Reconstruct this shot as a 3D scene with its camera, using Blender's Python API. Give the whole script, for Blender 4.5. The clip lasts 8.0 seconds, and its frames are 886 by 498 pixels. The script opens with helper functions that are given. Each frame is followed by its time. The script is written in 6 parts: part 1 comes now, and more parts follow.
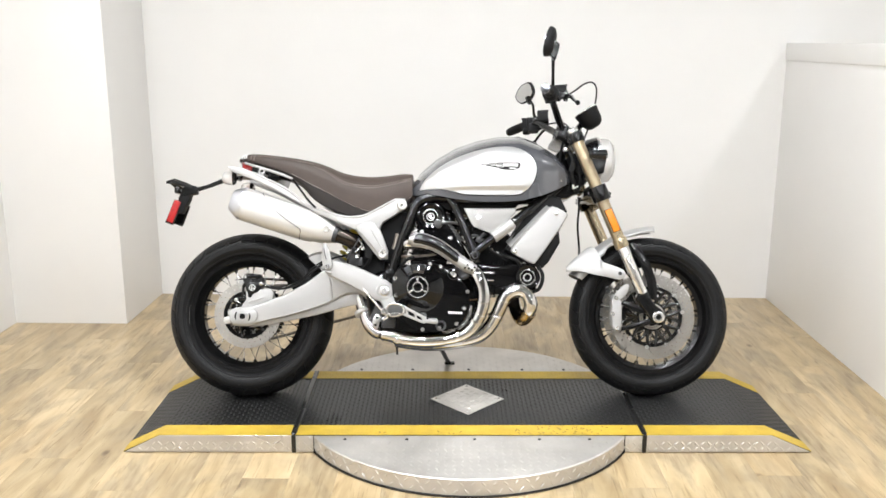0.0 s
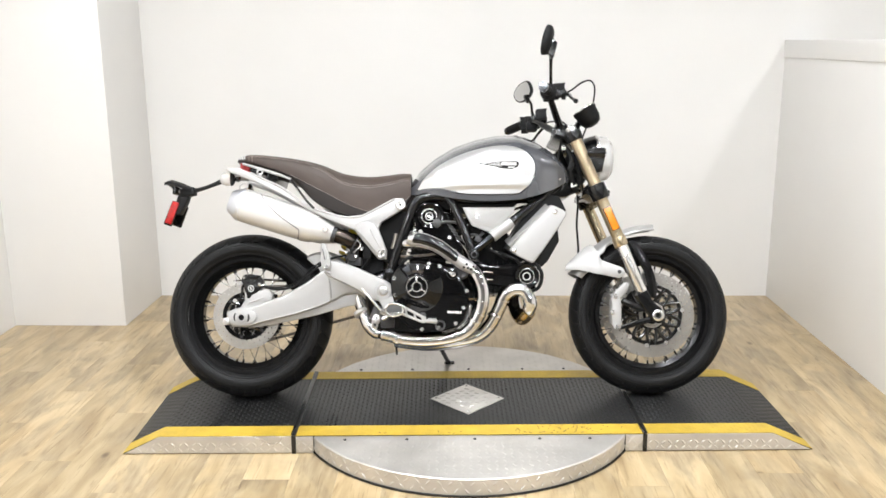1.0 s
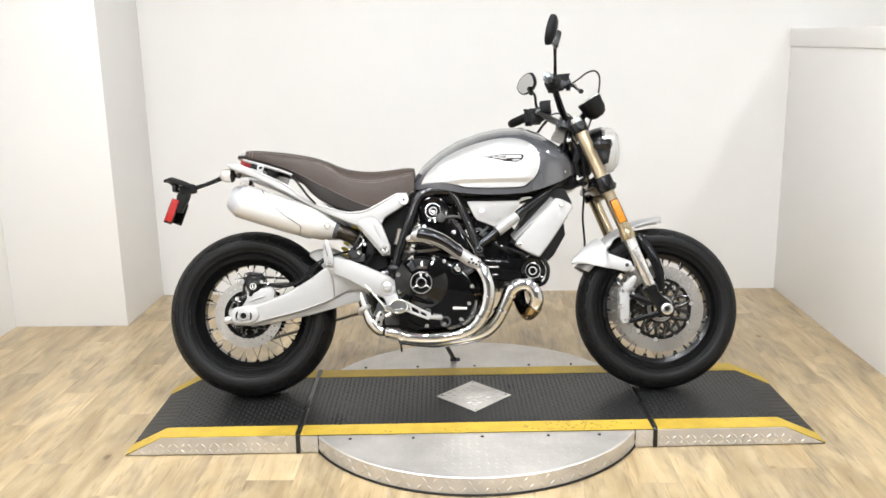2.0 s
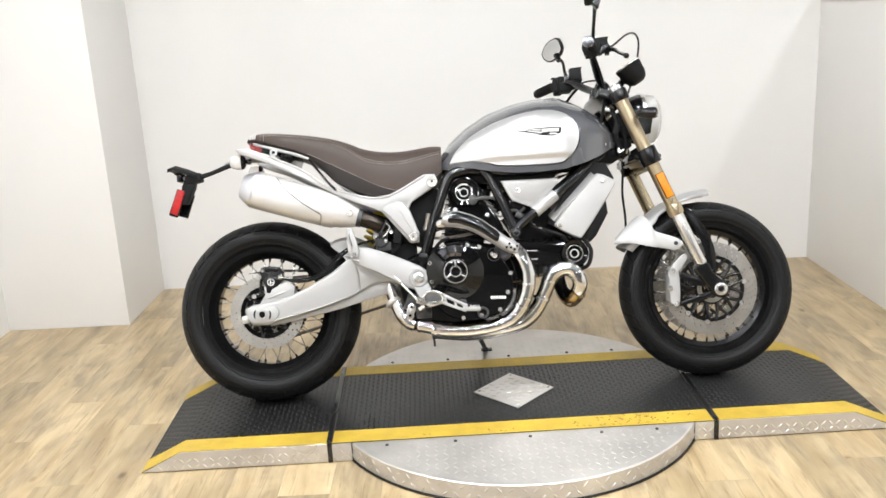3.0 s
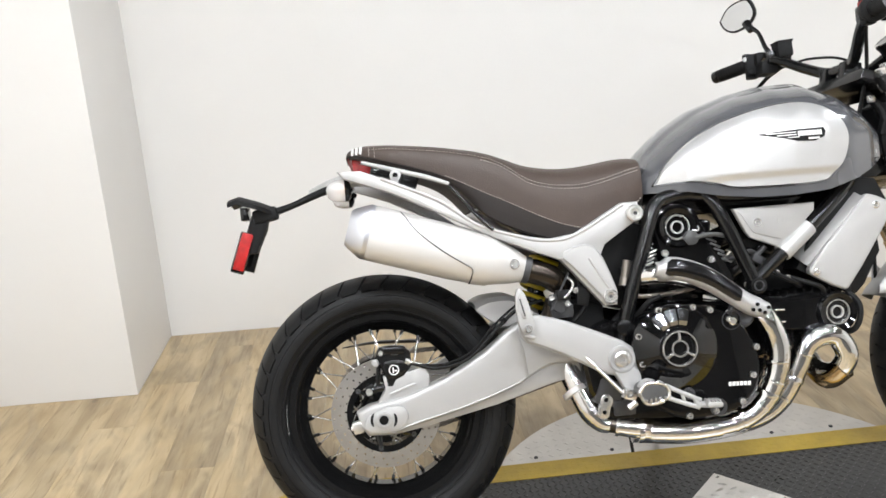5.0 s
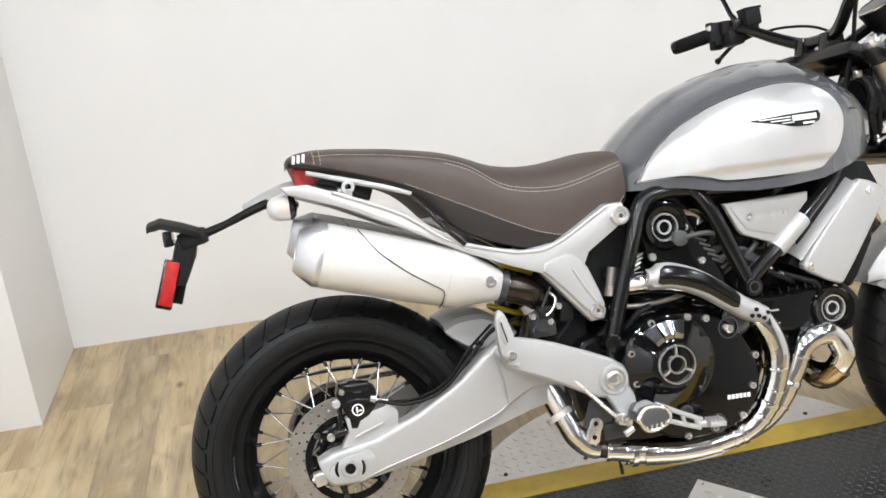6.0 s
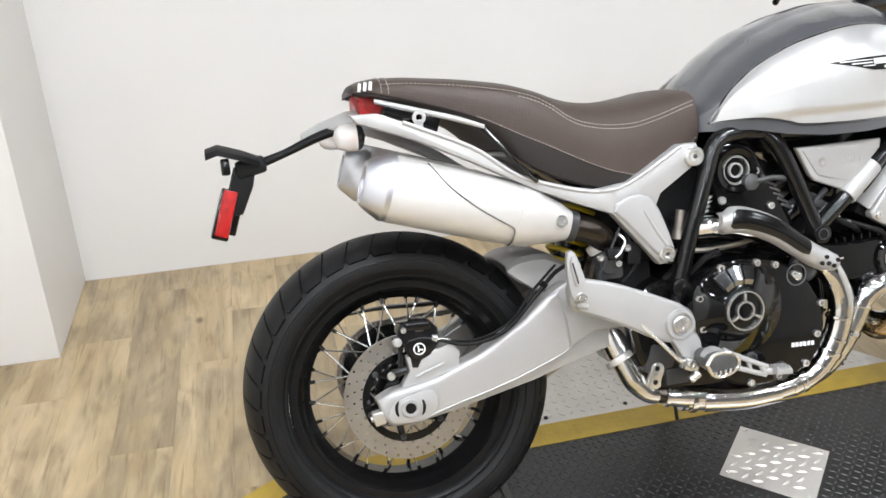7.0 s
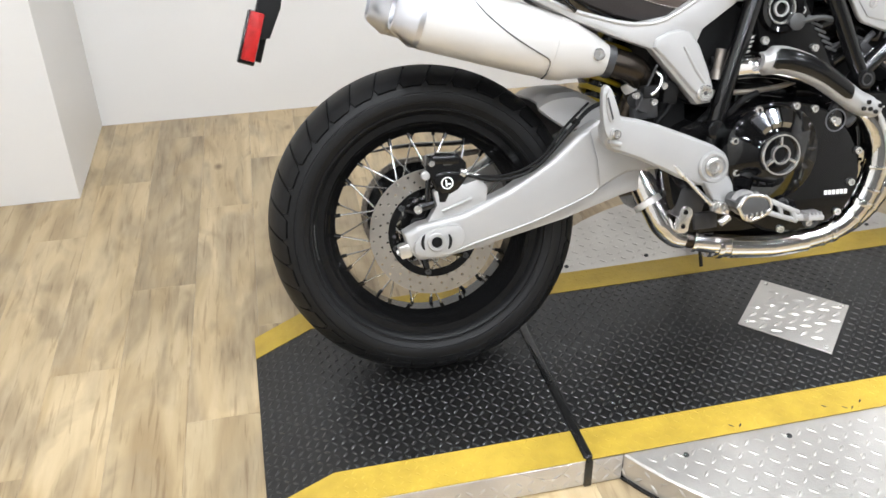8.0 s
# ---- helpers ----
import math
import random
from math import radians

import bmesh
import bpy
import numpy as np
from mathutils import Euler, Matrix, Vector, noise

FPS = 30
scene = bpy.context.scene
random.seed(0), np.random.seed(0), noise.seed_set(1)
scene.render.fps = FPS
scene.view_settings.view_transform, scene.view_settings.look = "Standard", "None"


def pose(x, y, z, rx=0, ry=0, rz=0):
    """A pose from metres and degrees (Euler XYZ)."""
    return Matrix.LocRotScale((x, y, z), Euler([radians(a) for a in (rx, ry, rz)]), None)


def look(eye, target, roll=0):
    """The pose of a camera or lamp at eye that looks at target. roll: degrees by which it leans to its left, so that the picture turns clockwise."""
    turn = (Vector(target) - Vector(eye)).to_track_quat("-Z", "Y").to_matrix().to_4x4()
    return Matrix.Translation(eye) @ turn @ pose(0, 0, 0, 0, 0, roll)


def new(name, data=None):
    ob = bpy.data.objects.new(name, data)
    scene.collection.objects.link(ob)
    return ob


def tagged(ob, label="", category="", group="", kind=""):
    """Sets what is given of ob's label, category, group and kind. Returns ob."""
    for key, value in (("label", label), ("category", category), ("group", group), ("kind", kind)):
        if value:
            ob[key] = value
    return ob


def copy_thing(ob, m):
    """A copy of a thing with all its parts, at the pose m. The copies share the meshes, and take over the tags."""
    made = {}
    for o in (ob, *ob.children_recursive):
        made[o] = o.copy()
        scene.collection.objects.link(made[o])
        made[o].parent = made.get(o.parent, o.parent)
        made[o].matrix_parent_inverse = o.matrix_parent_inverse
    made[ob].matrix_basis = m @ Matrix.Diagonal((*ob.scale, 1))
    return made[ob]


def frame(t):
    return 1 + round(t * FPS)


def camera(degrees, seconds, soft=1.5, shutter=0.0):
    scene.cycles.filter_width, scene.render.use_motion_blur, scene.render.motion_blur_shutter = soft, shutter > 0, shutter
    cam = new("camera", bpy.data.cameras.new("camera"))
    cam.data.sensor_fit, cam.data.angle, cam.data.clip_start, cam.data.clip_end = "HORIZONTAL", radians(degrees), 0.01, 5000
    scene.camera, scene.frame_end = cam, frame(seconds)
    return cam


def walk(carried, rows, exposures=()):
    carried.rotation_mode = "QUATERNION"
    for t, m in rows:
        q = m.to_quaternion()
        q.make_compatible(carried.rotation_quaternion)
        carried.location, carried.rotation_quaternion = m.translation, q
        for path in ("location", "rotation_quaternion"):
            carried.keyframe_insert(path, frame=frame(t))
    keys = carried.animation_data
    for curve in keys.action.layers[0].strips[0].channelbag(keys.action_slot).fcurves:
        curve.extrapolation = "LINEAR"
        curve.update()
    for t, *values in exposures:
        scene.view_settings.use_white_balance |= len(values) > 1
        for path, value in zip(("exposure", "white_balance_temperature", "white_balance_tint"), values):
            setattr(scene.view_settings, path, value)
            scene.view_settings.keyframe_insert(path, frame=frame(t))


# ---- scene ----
cam = camera(53.3, 8.0, soft=1.6)
PATH = [
    (0, (-0.037, -3.089, 1.377), (-0.031, -1.142, 0.919), 0.1),
    (0.5, (-0.037, -3.095, 1.37), (-0.039, -1.145, 0.922), -0.1),
    (1, (-0.033, -3.084, 1.374), (-0.027, -1.137, 0.916), -0.3),
    (1.5, (-0.03, -3.083, 1.373), (-0.023, -1.135, 0.923), -0.3),
    (1.7, (-0.006, -3.073, 1.366), (-0.024, -1.124, 0.921), -0.5),
    (2.8, (-0.191, -2.862, 1.344), (-0.112, -0.941, 0.792), -3.3),
    (2.9, (-0.191, -2.830, 1.343), (-0.139, -0.907, 0.796), -3.2),
    (3, (-0.197, -2.776, 1.341), (-0.166, -0.847, 0.816), -3.0),
    (3.2, (-0.206, -2.695, 1.334), (-0.192, -0.753, 0.857), -2.6),
    (3.3, (-0.238, -2.645, 1.341), (-0.224, -0.697, 0.886), -1.9),
    (3.5, (-0.298, -2.547, 1.345), (-0.347, -0.595, 0.912), 0.7),
    (3.7, (-0.372, -2.441, 1.343), (-0.462, -0.502, 0.859), -0.5),
    (3.8, (-0.406, -2.390, 1.332), (-0.458, -0.448, 0.858), -0.7),
    (4, (-0.473, -2.296, 1.325), (-0.405, -0.354, 0.855), -0.5),
    (4.2, (-0.567, -2.206, 1.336), (-0.403, -0.275, 0.841), -2.1),
    (4.3, (-0.590, -2.167, 1.332), (-0.406, -0.237, 0.844), -2.4),
    (4.5, (-0.66, -2.06, 1.327), (-0.47, -0.147, 0.775), -3.4),
    (4.6, (-0.686, -2.005, 1.316), (-0.514, -0.090, 0.764), -4.0),
    (4.7, (-0.711, -1.934, 1.307), (-0.562, -0.019, 0.749), -3.7),
    (5.8, (-0.792, -1.509, 1.339), (-0.474, 0.349, 0.67), -4.0),
    (6, (-0.84, -1.454, 1.368), (-0.464, 0.379, 0.662), -4.5),
    (6.2, (-0.877, -1.416, 1.376), (-0.497, 0.417, 0.670), -4.8),
    (6.3, (-0.899, -1.396, 1.373), (-0.498, 0.432, 0.669), -4.7),
    (6.5, (-0.936, -1.374, 1.372), (-0.525, 0.446, 0.652), -4.9),
    (6.7, (-0.966, -1.367, 1.371), (-0.550, 0.445, 0.633), -3.7),
    (6.8, (-0.976, -1.363, 1.362), (-0.569, 0.435, 0.585), -3.0),
    (7, (-1.0, -1.366, 1.341), (-0.584, 0.409, 0.517), -2.3),
    (7.2, (-1.003, -1.365, 1.324), (-0.598, 0.387, 0.449), -1.5),
    (7.3, (-1.013, -1.368, 1.310), (-0.613, 0.374, 0.413), -1.5),
    (7.5, (-1.02, -1.364, 1.294), (-0.637, 0.341, 0.322), -1.9),
    (7.7, (-1.024, -1.373, 1.276), (-0.661, 0.301, 0.245), -1.8),
    (7.8, (-1.032, -1.365, 1.268), (-0.667, 0.294, 0.213), -1.8),
    (8, (-1.042, -1.375, 1.256), (-0.681, 0.281, 0.194), -1.0),
]
EXPOSURES = [(0.0, -0.12, 6260, 10), (1.7, -0.12, 6260, 10), (3.0, -0.15, 6250, 10), (4.5, -0.2, 6190, 10), (6.5, -0.22, 6110, 10), (8.0, -0.21, 6050, 10)]
walk(cam, [(t, look(eye, target, roll)) for t, eye, target, roll in PATH], EXPOSURES)
# World and light: a closed showroom bay lit by ceiling lamps.
world = bpy.data.worlds.new("showroom_world")
scene.world = world
world.use_nodes = True
world.node_tree.nodes["Background"].inputs[0].default_value = (0.9, 0.95, 1.0, 1)
world.node_tree.nodes["Background"].inputs[1].default_value = 0.05

LAMP_POWER = 276.0
CEILING_Z = 2.9
# Rows of round ceiling spots: (x, y).
LAMPS = [(-1.85 + 0.75 * k, y) for y in (-4.7, -3.1, -1.5) for k in range(5)] + [(-1.2 + 1.1 * k, -0.45) for k in range(3)] + [(x, y) for y in (-4.2, -2.1, 0.0) for x in (2.5,)]


# ---- materials ----
def surface(name, base, rough=0.5, metal=0.0, vary=0.08, scale=25.0, bump=0.0, bump_scale=200.0, coat=0.0, stretch=(1, 1, 1), rough_vary=0.08, random=0.0, spec=0.5):
    """A principled material with colour and gloss varied at two scales, and fine relief."""
    m = bpy.data.materials.new(name)
    m.use_nodes = True
    nt = m.node_tree
    b = nt.nodes["Principled BSDF"]
    b.inputs["Metallic"].default_value = metal
    b.inputs["Coat Weight"].default_value = coat
    b.inputs["Specular IOR Level"].default_value = spec
    b.inputs["Coat Roughness"].default_value = 0.04
    tc = nt.nodes.new("ShaderNodeTexCoord")
    mp = nt.nodes.new("ShaderNodeMapping")
    mp.inputs["Scale"].default_value = stretch
    nt.links.new(tc.outputs["Object"], mp.inputs[0])
    n1 = nt.nodes.new("ShaderNodeTexNoise")
    n1.inputs["Scale"].default_value = scale
    n1.inputs["Detail"].default_value = 6
    n2 = nt.nodes.new("ShaderNodeTexNoise")
    n2.inputs["Scale"].default_value = scale * 0.12
    n2.inputs["Detail"].default_value = 3
    for n in (n1, n2):
        nt.links.new(mp.outputs[0], n.inputs["Vector"])
    add = nt.nodes.new("ShaderNodeMath")
    add.operation = "ADD"
    nt.links.new(n1.outputs["Fac"], add.inputs[0])
    nt.links.new(n2.outputs["Fac"], add.inputs[1])
    ramp = nt.nodes.new("ShaderNodeMapRange")
    ramp.inputs["From Min"].default_value, ramp.inputs["From Max"].default_value = 0.6, 1.4
    ramp.inputs["To Min"].default_value, ramp.inputs["To Max"].default_value = 1 - vary, 1 + vary
    nt.links.new(add.outputs[0], ramp.inputs["Value"])
    last = ramp.outputs[0]
    if random:
        info = nt.nodes.new("ShaderNodeObjectInfo")
        rr = nt.nodes.new("ShaderNodeMapRange")
        rr.inputs["To Min"].default_value, rr.inputs["To Max"].default_value = 1 - random, 1 + random
        nt.links.new(info.outputs["Random"], rr.inputs["Value"])
        mul = nt.nodes.new("ShaderNodeMath")
        mul.operation = "MULTIPLY"
        nt.links.new(last, mul.inputs[0])
        nt.links.new(rr.outputs[0], mul.inputs[1])
        last = mul.outputs[0]
    vm = nt.nodes.new("ShaderNodeVectorMath")
    vm.operation = "SCALE"
    vm.inputs[0].default_value = base
    nt.links.new(last, vm.inputs["Scale"])
    nt.links.new(vm.outputs[0], b.inputs["Base Color"])
    rm = nt.nodes.new("ShaderNodeMapRange")
    rm.inputs["From Min"].default_value, rm.inputs["From Max"].default_value = 0.3, 0.7
    rm.inputs["To Min"].default_value, rm.inputs["To Max"].default_value = max(0.02, rough - rough_vary), min(1, rough + rough_vary)
    nt.links.new(n2.outputs["Fac"], rm.inputs["Value"])
    nt.links.new(rm.outputs[0], b.inputs["Roughness"])
    if bump:
        n3 = nt.nodes.new("ShaderNodeTexNoise")
        n3.inputs["Scale"].default_value = bump_scale
        n3.inputs["Detail"].default_value = 4
        nt.links.new(mp.outputs[0], n3.inputs["Vector"])
        bn = nt.nodes.new("ShaderNodeBump")
        bn.inputs["Strength"].default_value = bump
        bn.inputs["Distance"].default_value = 0.002
        nt.links.new(n3.outputs["Fac"], bn.inputs["Height"])
        nt.links.new(bn.outputs[0], b.inputs["Normal"])
    return m


def glass(name, tint, rough=0.05, trans=1.0):
    m = surface(name, tint, rough, vary=0.03)
    m.node_tree.nodes["Principled BSDF"].inputs["Transmission Weight"].default_value = trans
    return m


def glow(name, colour, power):
    m = bpy.data.materials.new(name)
    m.use_nodes = True
    b = m.node_tree.nodes["Principled BSDF"]
    b.inputs["Base Color"].default_value = (0.9, 0.9, 0.9, 1)
    b.inputs["Emission Color"].default_value = (*colour, 1)
    b.inputs["Emission Strength"].default_value = power
    return m


def wood_plank():
    """Weathered blond vinyl plank: long grain, grey washes, dark knots, a shade of its own for each plank."""
    m = bpy.data.materials.new("weathered_plank")
    m.use_nodes = True
    nt = m.node_tree
    b = nt.nodes["Principled BSDF"]
    tc, info = nt.nodes.new("ShaderNodeTexCoord"), nt.nodes.new("ShaderNodeObjectInfo")
    shift = nt.nodes.new("ShaderNodeVectorMath")
    shift.operation = "SCALE"
    shift.inputs[0].default_value = (13.7, 41.3, 7.9)
    nt.links.new(info.outputs["Random"], shift.inputs["Scale"])
    plus = nt.nodes.new("ShaderNodeVectorMath")
    nt.links.new(tc.outputs["Object"], plus.inputs[0])
    nt.links.new(shift.outputs[0], plus.inputs[1])

    def grain(scale, stretch, detail, distort):
        mp = nt.nodes.new("ShaderNodeMapping")
        mp.inputs["Scale"].default_value = stretch
        nt.links.new(plus.outputs[0], mp.inputs[0])
        n = nt.nodes.new("ShaderNodeTexNoise")
        n.inputs["Scale"].default_value, n.inputs["Detail"].default_value, n.inputs["Distortion"].default_value = scale, detail, distort
        nt.links.new(mp.outputs[0], n.inputs["Vector"])
        return n.outputs["Fac"]

    def ramp(fac, stops):
        r = nt.nodes.new("ShaderNodeValToRGB")
        nt.links.new(fac, r.inputs[0])
        e = r.color_ramp.elements
        while len(e) < len(stops):
            e.new(0.5)
        for el, (p, c) in zip(e, stops):
            el.position, el.color = p, (*c, 1)
        return r.outputs[0]

    def mix(fac, a, c, kind="MIX"):
        x = nt.nodes.new("ShaderNodeMix")
        x.data_type, x.blend_type = "RGBA", kind
        for sock, val in ((0, fac), (6, a), (7, c)):
            if isinstance(val, (int, float)):
                x.inputs[sock].default_value = val
            else:
                nt.links.new(val, x.inputs[sock])
        return x.outputs[2]

    base = ramp(grain(3.0, (5, 1.0, 1), 5, 0.6), [(0.30, (0.34, 0.245, 0.130)), (0.5, (0.47, 0.36, 0.205)), (0.7, (0.57, 0.455, 0.28))])
    wash = ramp(grain(2.2, (3, 1.2, 1), 4, 1.2), [(0.44, (0, 0, 0)), (0.62, (1, 1, 1))])
    grey = ramp(grain(9.0, (6, 0.8, 1), 5, 0.3), [(0.3, (0.27, 0.20, 0.115)), (0.75, (0.44, 0.35, 0.22))])
    c1 = mix(wash, base, grey)
    streak = ramp(grain(7.0, (14, 0.9, 1), 6, 0.8), [(0.56, (1, 1, 1)), (0.70, (0.52, 0.45, 0.38))])
    c2 = mix(0.62, c1, streak, "MULTIPLY")
    vor = nt.nodes.new("ShaderNodeTexVoronoi")
    vor.inputs["Scale"].default_value = 3.8
    vm = nt.nodes.new("ShaderNodeMapping")
    vm.inputs["Scale"].default_value = (1.6, 0.9, 1)
    nt.links.new(plus.outputs[0], vm.inputs[0])
    nt.links.new(vm.outputs[0], vor.inputs["Vector"])
    knot = ramp(vor.outputs["Distance"], [(0.030, (0.26, 0.19, 0.13)), (0.10, (1, 1, 1))])
    c3 = mix(0.85, c2, knot, "MULTIPLY")
    tone = nt.nodes.new("ShaderNodeMapRange")
    tone.inputs["To Min"].default_value, tone.inputs["To Max"].default_value = 0.86, 1.12
    nt.links.new(info.outputs["Random"], tone.inputs["Value"])
    out = nt.nodes.new("ShaderNodeVectorMath")
    out.operation = "SCALE"
    nt.links.new(c3, out.inputs[0])
    nt.links.new(tone.outputs[0], out.inputs["Scale"])
    nt.links.new(out.outputs[0], b.inputs["Base Color"])
    b.inputs["Roughness"].default_value = 0.30
    bn = nt.nodes.new("ShaderNodeBump")
    bn.inputs["Strength"].default_value, bn.inputs["Distance"].default_value = 0.25, 0.001
    nt.links.new(grain(30, (8, 0.8, 1), 5, 0.3), bn.inputs["Height"])
    nt.links.new(bn.outputs[0], b.inputs["Normal"])
    return m


WALL = surface("white_wall_paint", (0.775, 0.763, 0.745), 0.55, vary=0.02, scale=3, bump=0.15, bump_scale=120)
# Grey for added out-of-view walls, chosen for what gloss and chrome reflect.
UNSEENGREY = surface("unseen_wall_grey", (0.24, 0.236, 0.228), 0.6, vary=0.05, scale=3)
TRIMW = surface("white_trim_paint", (0.82, 0.81, 0.79), 0.4, vary=0.02, scale=4)
CEIL = surface("grey_ceiling_paint", (0.075, 0.074, 0.073), 0.8, vary=0.04, scale=20, bump=0.3)
PLANK = wood_plank()
SUBFLOOR = surface("floor_joint_dark", (0.16, 0.125, 0.09), 0.8, vary=0.2)
LAMPGLOW = glow("lamp_diffuser", (0.985, 0.985, 0.97), LAMP_POWER)
RUBBERMAT = surface("black_coated_plate", (0.0055, 0.0055, 0.0057), 0.40, spec=0.62, vary=0.35, scale=9, bump=0.2, bump_scale=300)
WORNLUG = surface("worn_black_lugs", (0.019, 0.019, 0.0185), 0.36, spec=0.6, vary=0.4, scale=14, rough_vary=0.12)
YELLOW = surface("yellow_tape", (0.50, 0.345, 0.040), 0.5, vary=0.22, scale=22, bump=0.25, bump_scale=90)
ALUPLATE = surface("aluminium_tread_plate", (0.59, 0.565, 0.53), 0.37, 0.6, vary=0.20, scale=9, rough_vary=0.16, bump=0.15)
LENSWHITE = glass("frosted_lens", (0.92, 0.91, 0.90), 0.18, 0.55)
INKGREY = surface("grey_ink", (0.40, 0.40, 0.39), 0.5, vary=0.03)
BLACKGAP = surface("black_rubber_seal", (0.008, 0.008, 0.008), 0.25, vary=0.2)

TYRE = surface("tyre_rubber", (0.0068, 0.0068, 0.0072), 0.48, spec=0.24, vary=0.25, scale=30, bump=0.2, bump_scale=400)
BLACK = surface("satin_black_paint", (0.0055, 0.0055, 0.0058), 0.16, spec=0.45, vary=0.2, scale=20, bump=0.03, rough_vary=0.04)
GLOSSBLACK = surface("gloss_black_paint", (0.0035, 0.0035, 0.0038), 0.06, spec=0.4, vary=0.2, rough_vary=0.03)
PLASTIC = surface("grained_black_plastic", (0.0065, 0.0065, 0.0068), 0.5, spec=0.18, vary=0.2, bump=0.3, bump_scale=500)
GREYPLASTIC = surface("worn_grey_plastic", (0.055, 0.055, 0.055), 0.5, vary=0.2, bump=0.3, bump_scale=500)
SILVER = surface("silver_painted_alloy", (0.42, 0.415, 0.41), 0.45, 0.38, vary=0.05, scale=15, bump=0.06, bump_scale=600)
BRIGHT = surface("bright_machined_alloy", (0.72, 0.71, 0.69), 0.25, 0.9, vary=0.06)
CHROME = surface("polished_steel_pipe", (0.70, 0.70, 0.695), 0.08, 1.0, vary=0.05, rough_vary=0.04, bump=0.25, bump_scale=55)
BLUED = surface("heat_tinted_steel_pipe", (0.34, 0.25, 0.14), 0.14, 1.0, vary=0.25, scale=12, rough_vary=0.04)
BRUSHED = surface("brushed_steel", (0.60, 0.585, 0.565), 0.55, 0.55, vary=0.05, scale=60, stretch=(0.15, 1, 1), bump=0.05)
ENDCAP = surface("polished_end_cap", (0.62, 0.63, 0.67), 0.33, 0.9, vary=0.05)
GOLD = surface("gold_anodised_alloy", (0.50, 0.415, 0.28), 0.27, 0.9, vary=0.06, scale=10)
TANKGREY = surface("dark_grey_gloss_paint", (0.082, 0.084, 0.092), 0.22, 0.1, vary=0.05, coat=1.0)
TANKSILVER = surface("brushed_silver_panel", (0.56, 0.556, 0.552), 0.36, 0.6, vary=0.03, scale=40, stretch=(0.1, 1, 1))
LEATHER = surface("brown_vinyl", (0.054, 0.0385, 0.031), 0.46, spec=0.36, vary=0.10, scale=40, bump=0.35, bump_scale=420)
DARKLEATHER = surface("dark_brown_vinyl", (0.016, 0.012, 0.011), 0.5, vary=0.12, scale=40, bump=0.35, bump_scale=420)
THREAD = surface("cream_thread", (0.36, 0.325, 0.295), 0.8, vary=0.1)
RED = surface("red_reflector", (0.33, 0.008, 0.007), 0.3, vary=0.4, scale=90, bump=0.5, bump_scale=350, spec=0.3)
ORANGE = surface("orange_reflector", (0.68, 0.22, 0.012), 0.22, vary=0.15, scale=60, coat=0.6, bump=0.3, bump_scale=350)
WHITE = surface("white_ink", (0.75, 0.75, 0.74), 0.5, vary=0.03)
SPRING = surface("yellow_spring", (0.48, 0.36, 0.02), 0.35, vary=0.1)
CLEAR = glass("clear_lens", (0.95, 0.95, 0.95), 0.06)
MIRROR = surface("mirror_glass", (0.66, 0.67, 0.68), 0.02, 1.0, vary=0.0, rough_vary=0.0)
SMOKED = surface("smoked_polished_alloy", (0.30, 0.31, 0.34), 0.14, 1.0, vary=0.08, rough_vary=0.05)
SCORCHED = surface("scorched_steel_pipe", (0.055, 0.046, 0.038), 0.26, 0.9, vary=0.3, scale=14)
SPOKESTEEL = surface("bright_spoke_wire", (0.66, 0.655, 0.645), 0.25, 0.8, vary=0.06)
DISCSTEEL = surface("ground_disc_steel", (0.46, 0.44, 0.41), 0.32, 0.95, vary=0.08, scale=30, rough_vary=0.1)
CHAINSTEEL = surface("chain_steel", (0.27, 0.24, 0.21), 0.45, 0.8, vary=0.2)
DARKMETAL = surface("dark_cast_alloy", (0.045, 0.045, 0.047), 0.42, 0.3, vary=0.2, bump=0.2, bump_scale=350)


# ---- mesh helpers ----
MID = 0.045  # the motorcycle's middle plane, in its own y


def part(name, bm, mat, parent=None, label="", sharp=35.0, matrix=None):
    """Links a bmesh as one mesh object, smooth but for edges sharper than that many degrees."""
    me = bpy.data.meshes.new(name)
    bmesh.ops.recalc_face_normals(bm, faces=bm.faces[:])
    lim = radians(sharp)
    for f in bm.faces:
        f.smooth = True
    for e in bm.edges:
        e.smooth = not (len(e.link_faces) == 2 and e.calc_face_angle(0) > lim)
    bm.to_mesh(me)
    bm.free()
    me.materials.append(mat)
    ob = new(name, me)
    if parent:
        ob.parent = parent
    if matrix is not None:
        ob.matrix_basis = matrix
    if label:
        tagged(ob, label)
    return ob


def share(name, me, parent, matrix):
    ob = new(name, me)
    ob.parent = parent
    ob.matrix_basis = matrix
    return ob


def join(*bms):
    """One bmesh out of several."""
    out = bms[0]
    for b in bms[1:]:
        tmp = bpy.data.meshes.new("tmp")
        b.to_mesh(tmp)
        b.free()
        out.from_mesh(tmp)
        bpy.data.meshes.remove(tmp)
    return out


def mirrored(bm):
    """A copy of the bmesh on the other side of the middle plane."""
    out = bm.copy()
    bmesh.ops.scale(out, vec=(1, -1, 1), verts=out.verts[:])
    bmesh.ops.translate(out, vec=(0, 2 * MID, 0), verts=out.verts[:])
    bmesh.ops.reverse_faces(out, faces=out.faces[:])
    return out


def moved(bm, m):
    bmesh.ops.transform(bm, matrix=m, verts=bm.verts[:])
    return bm


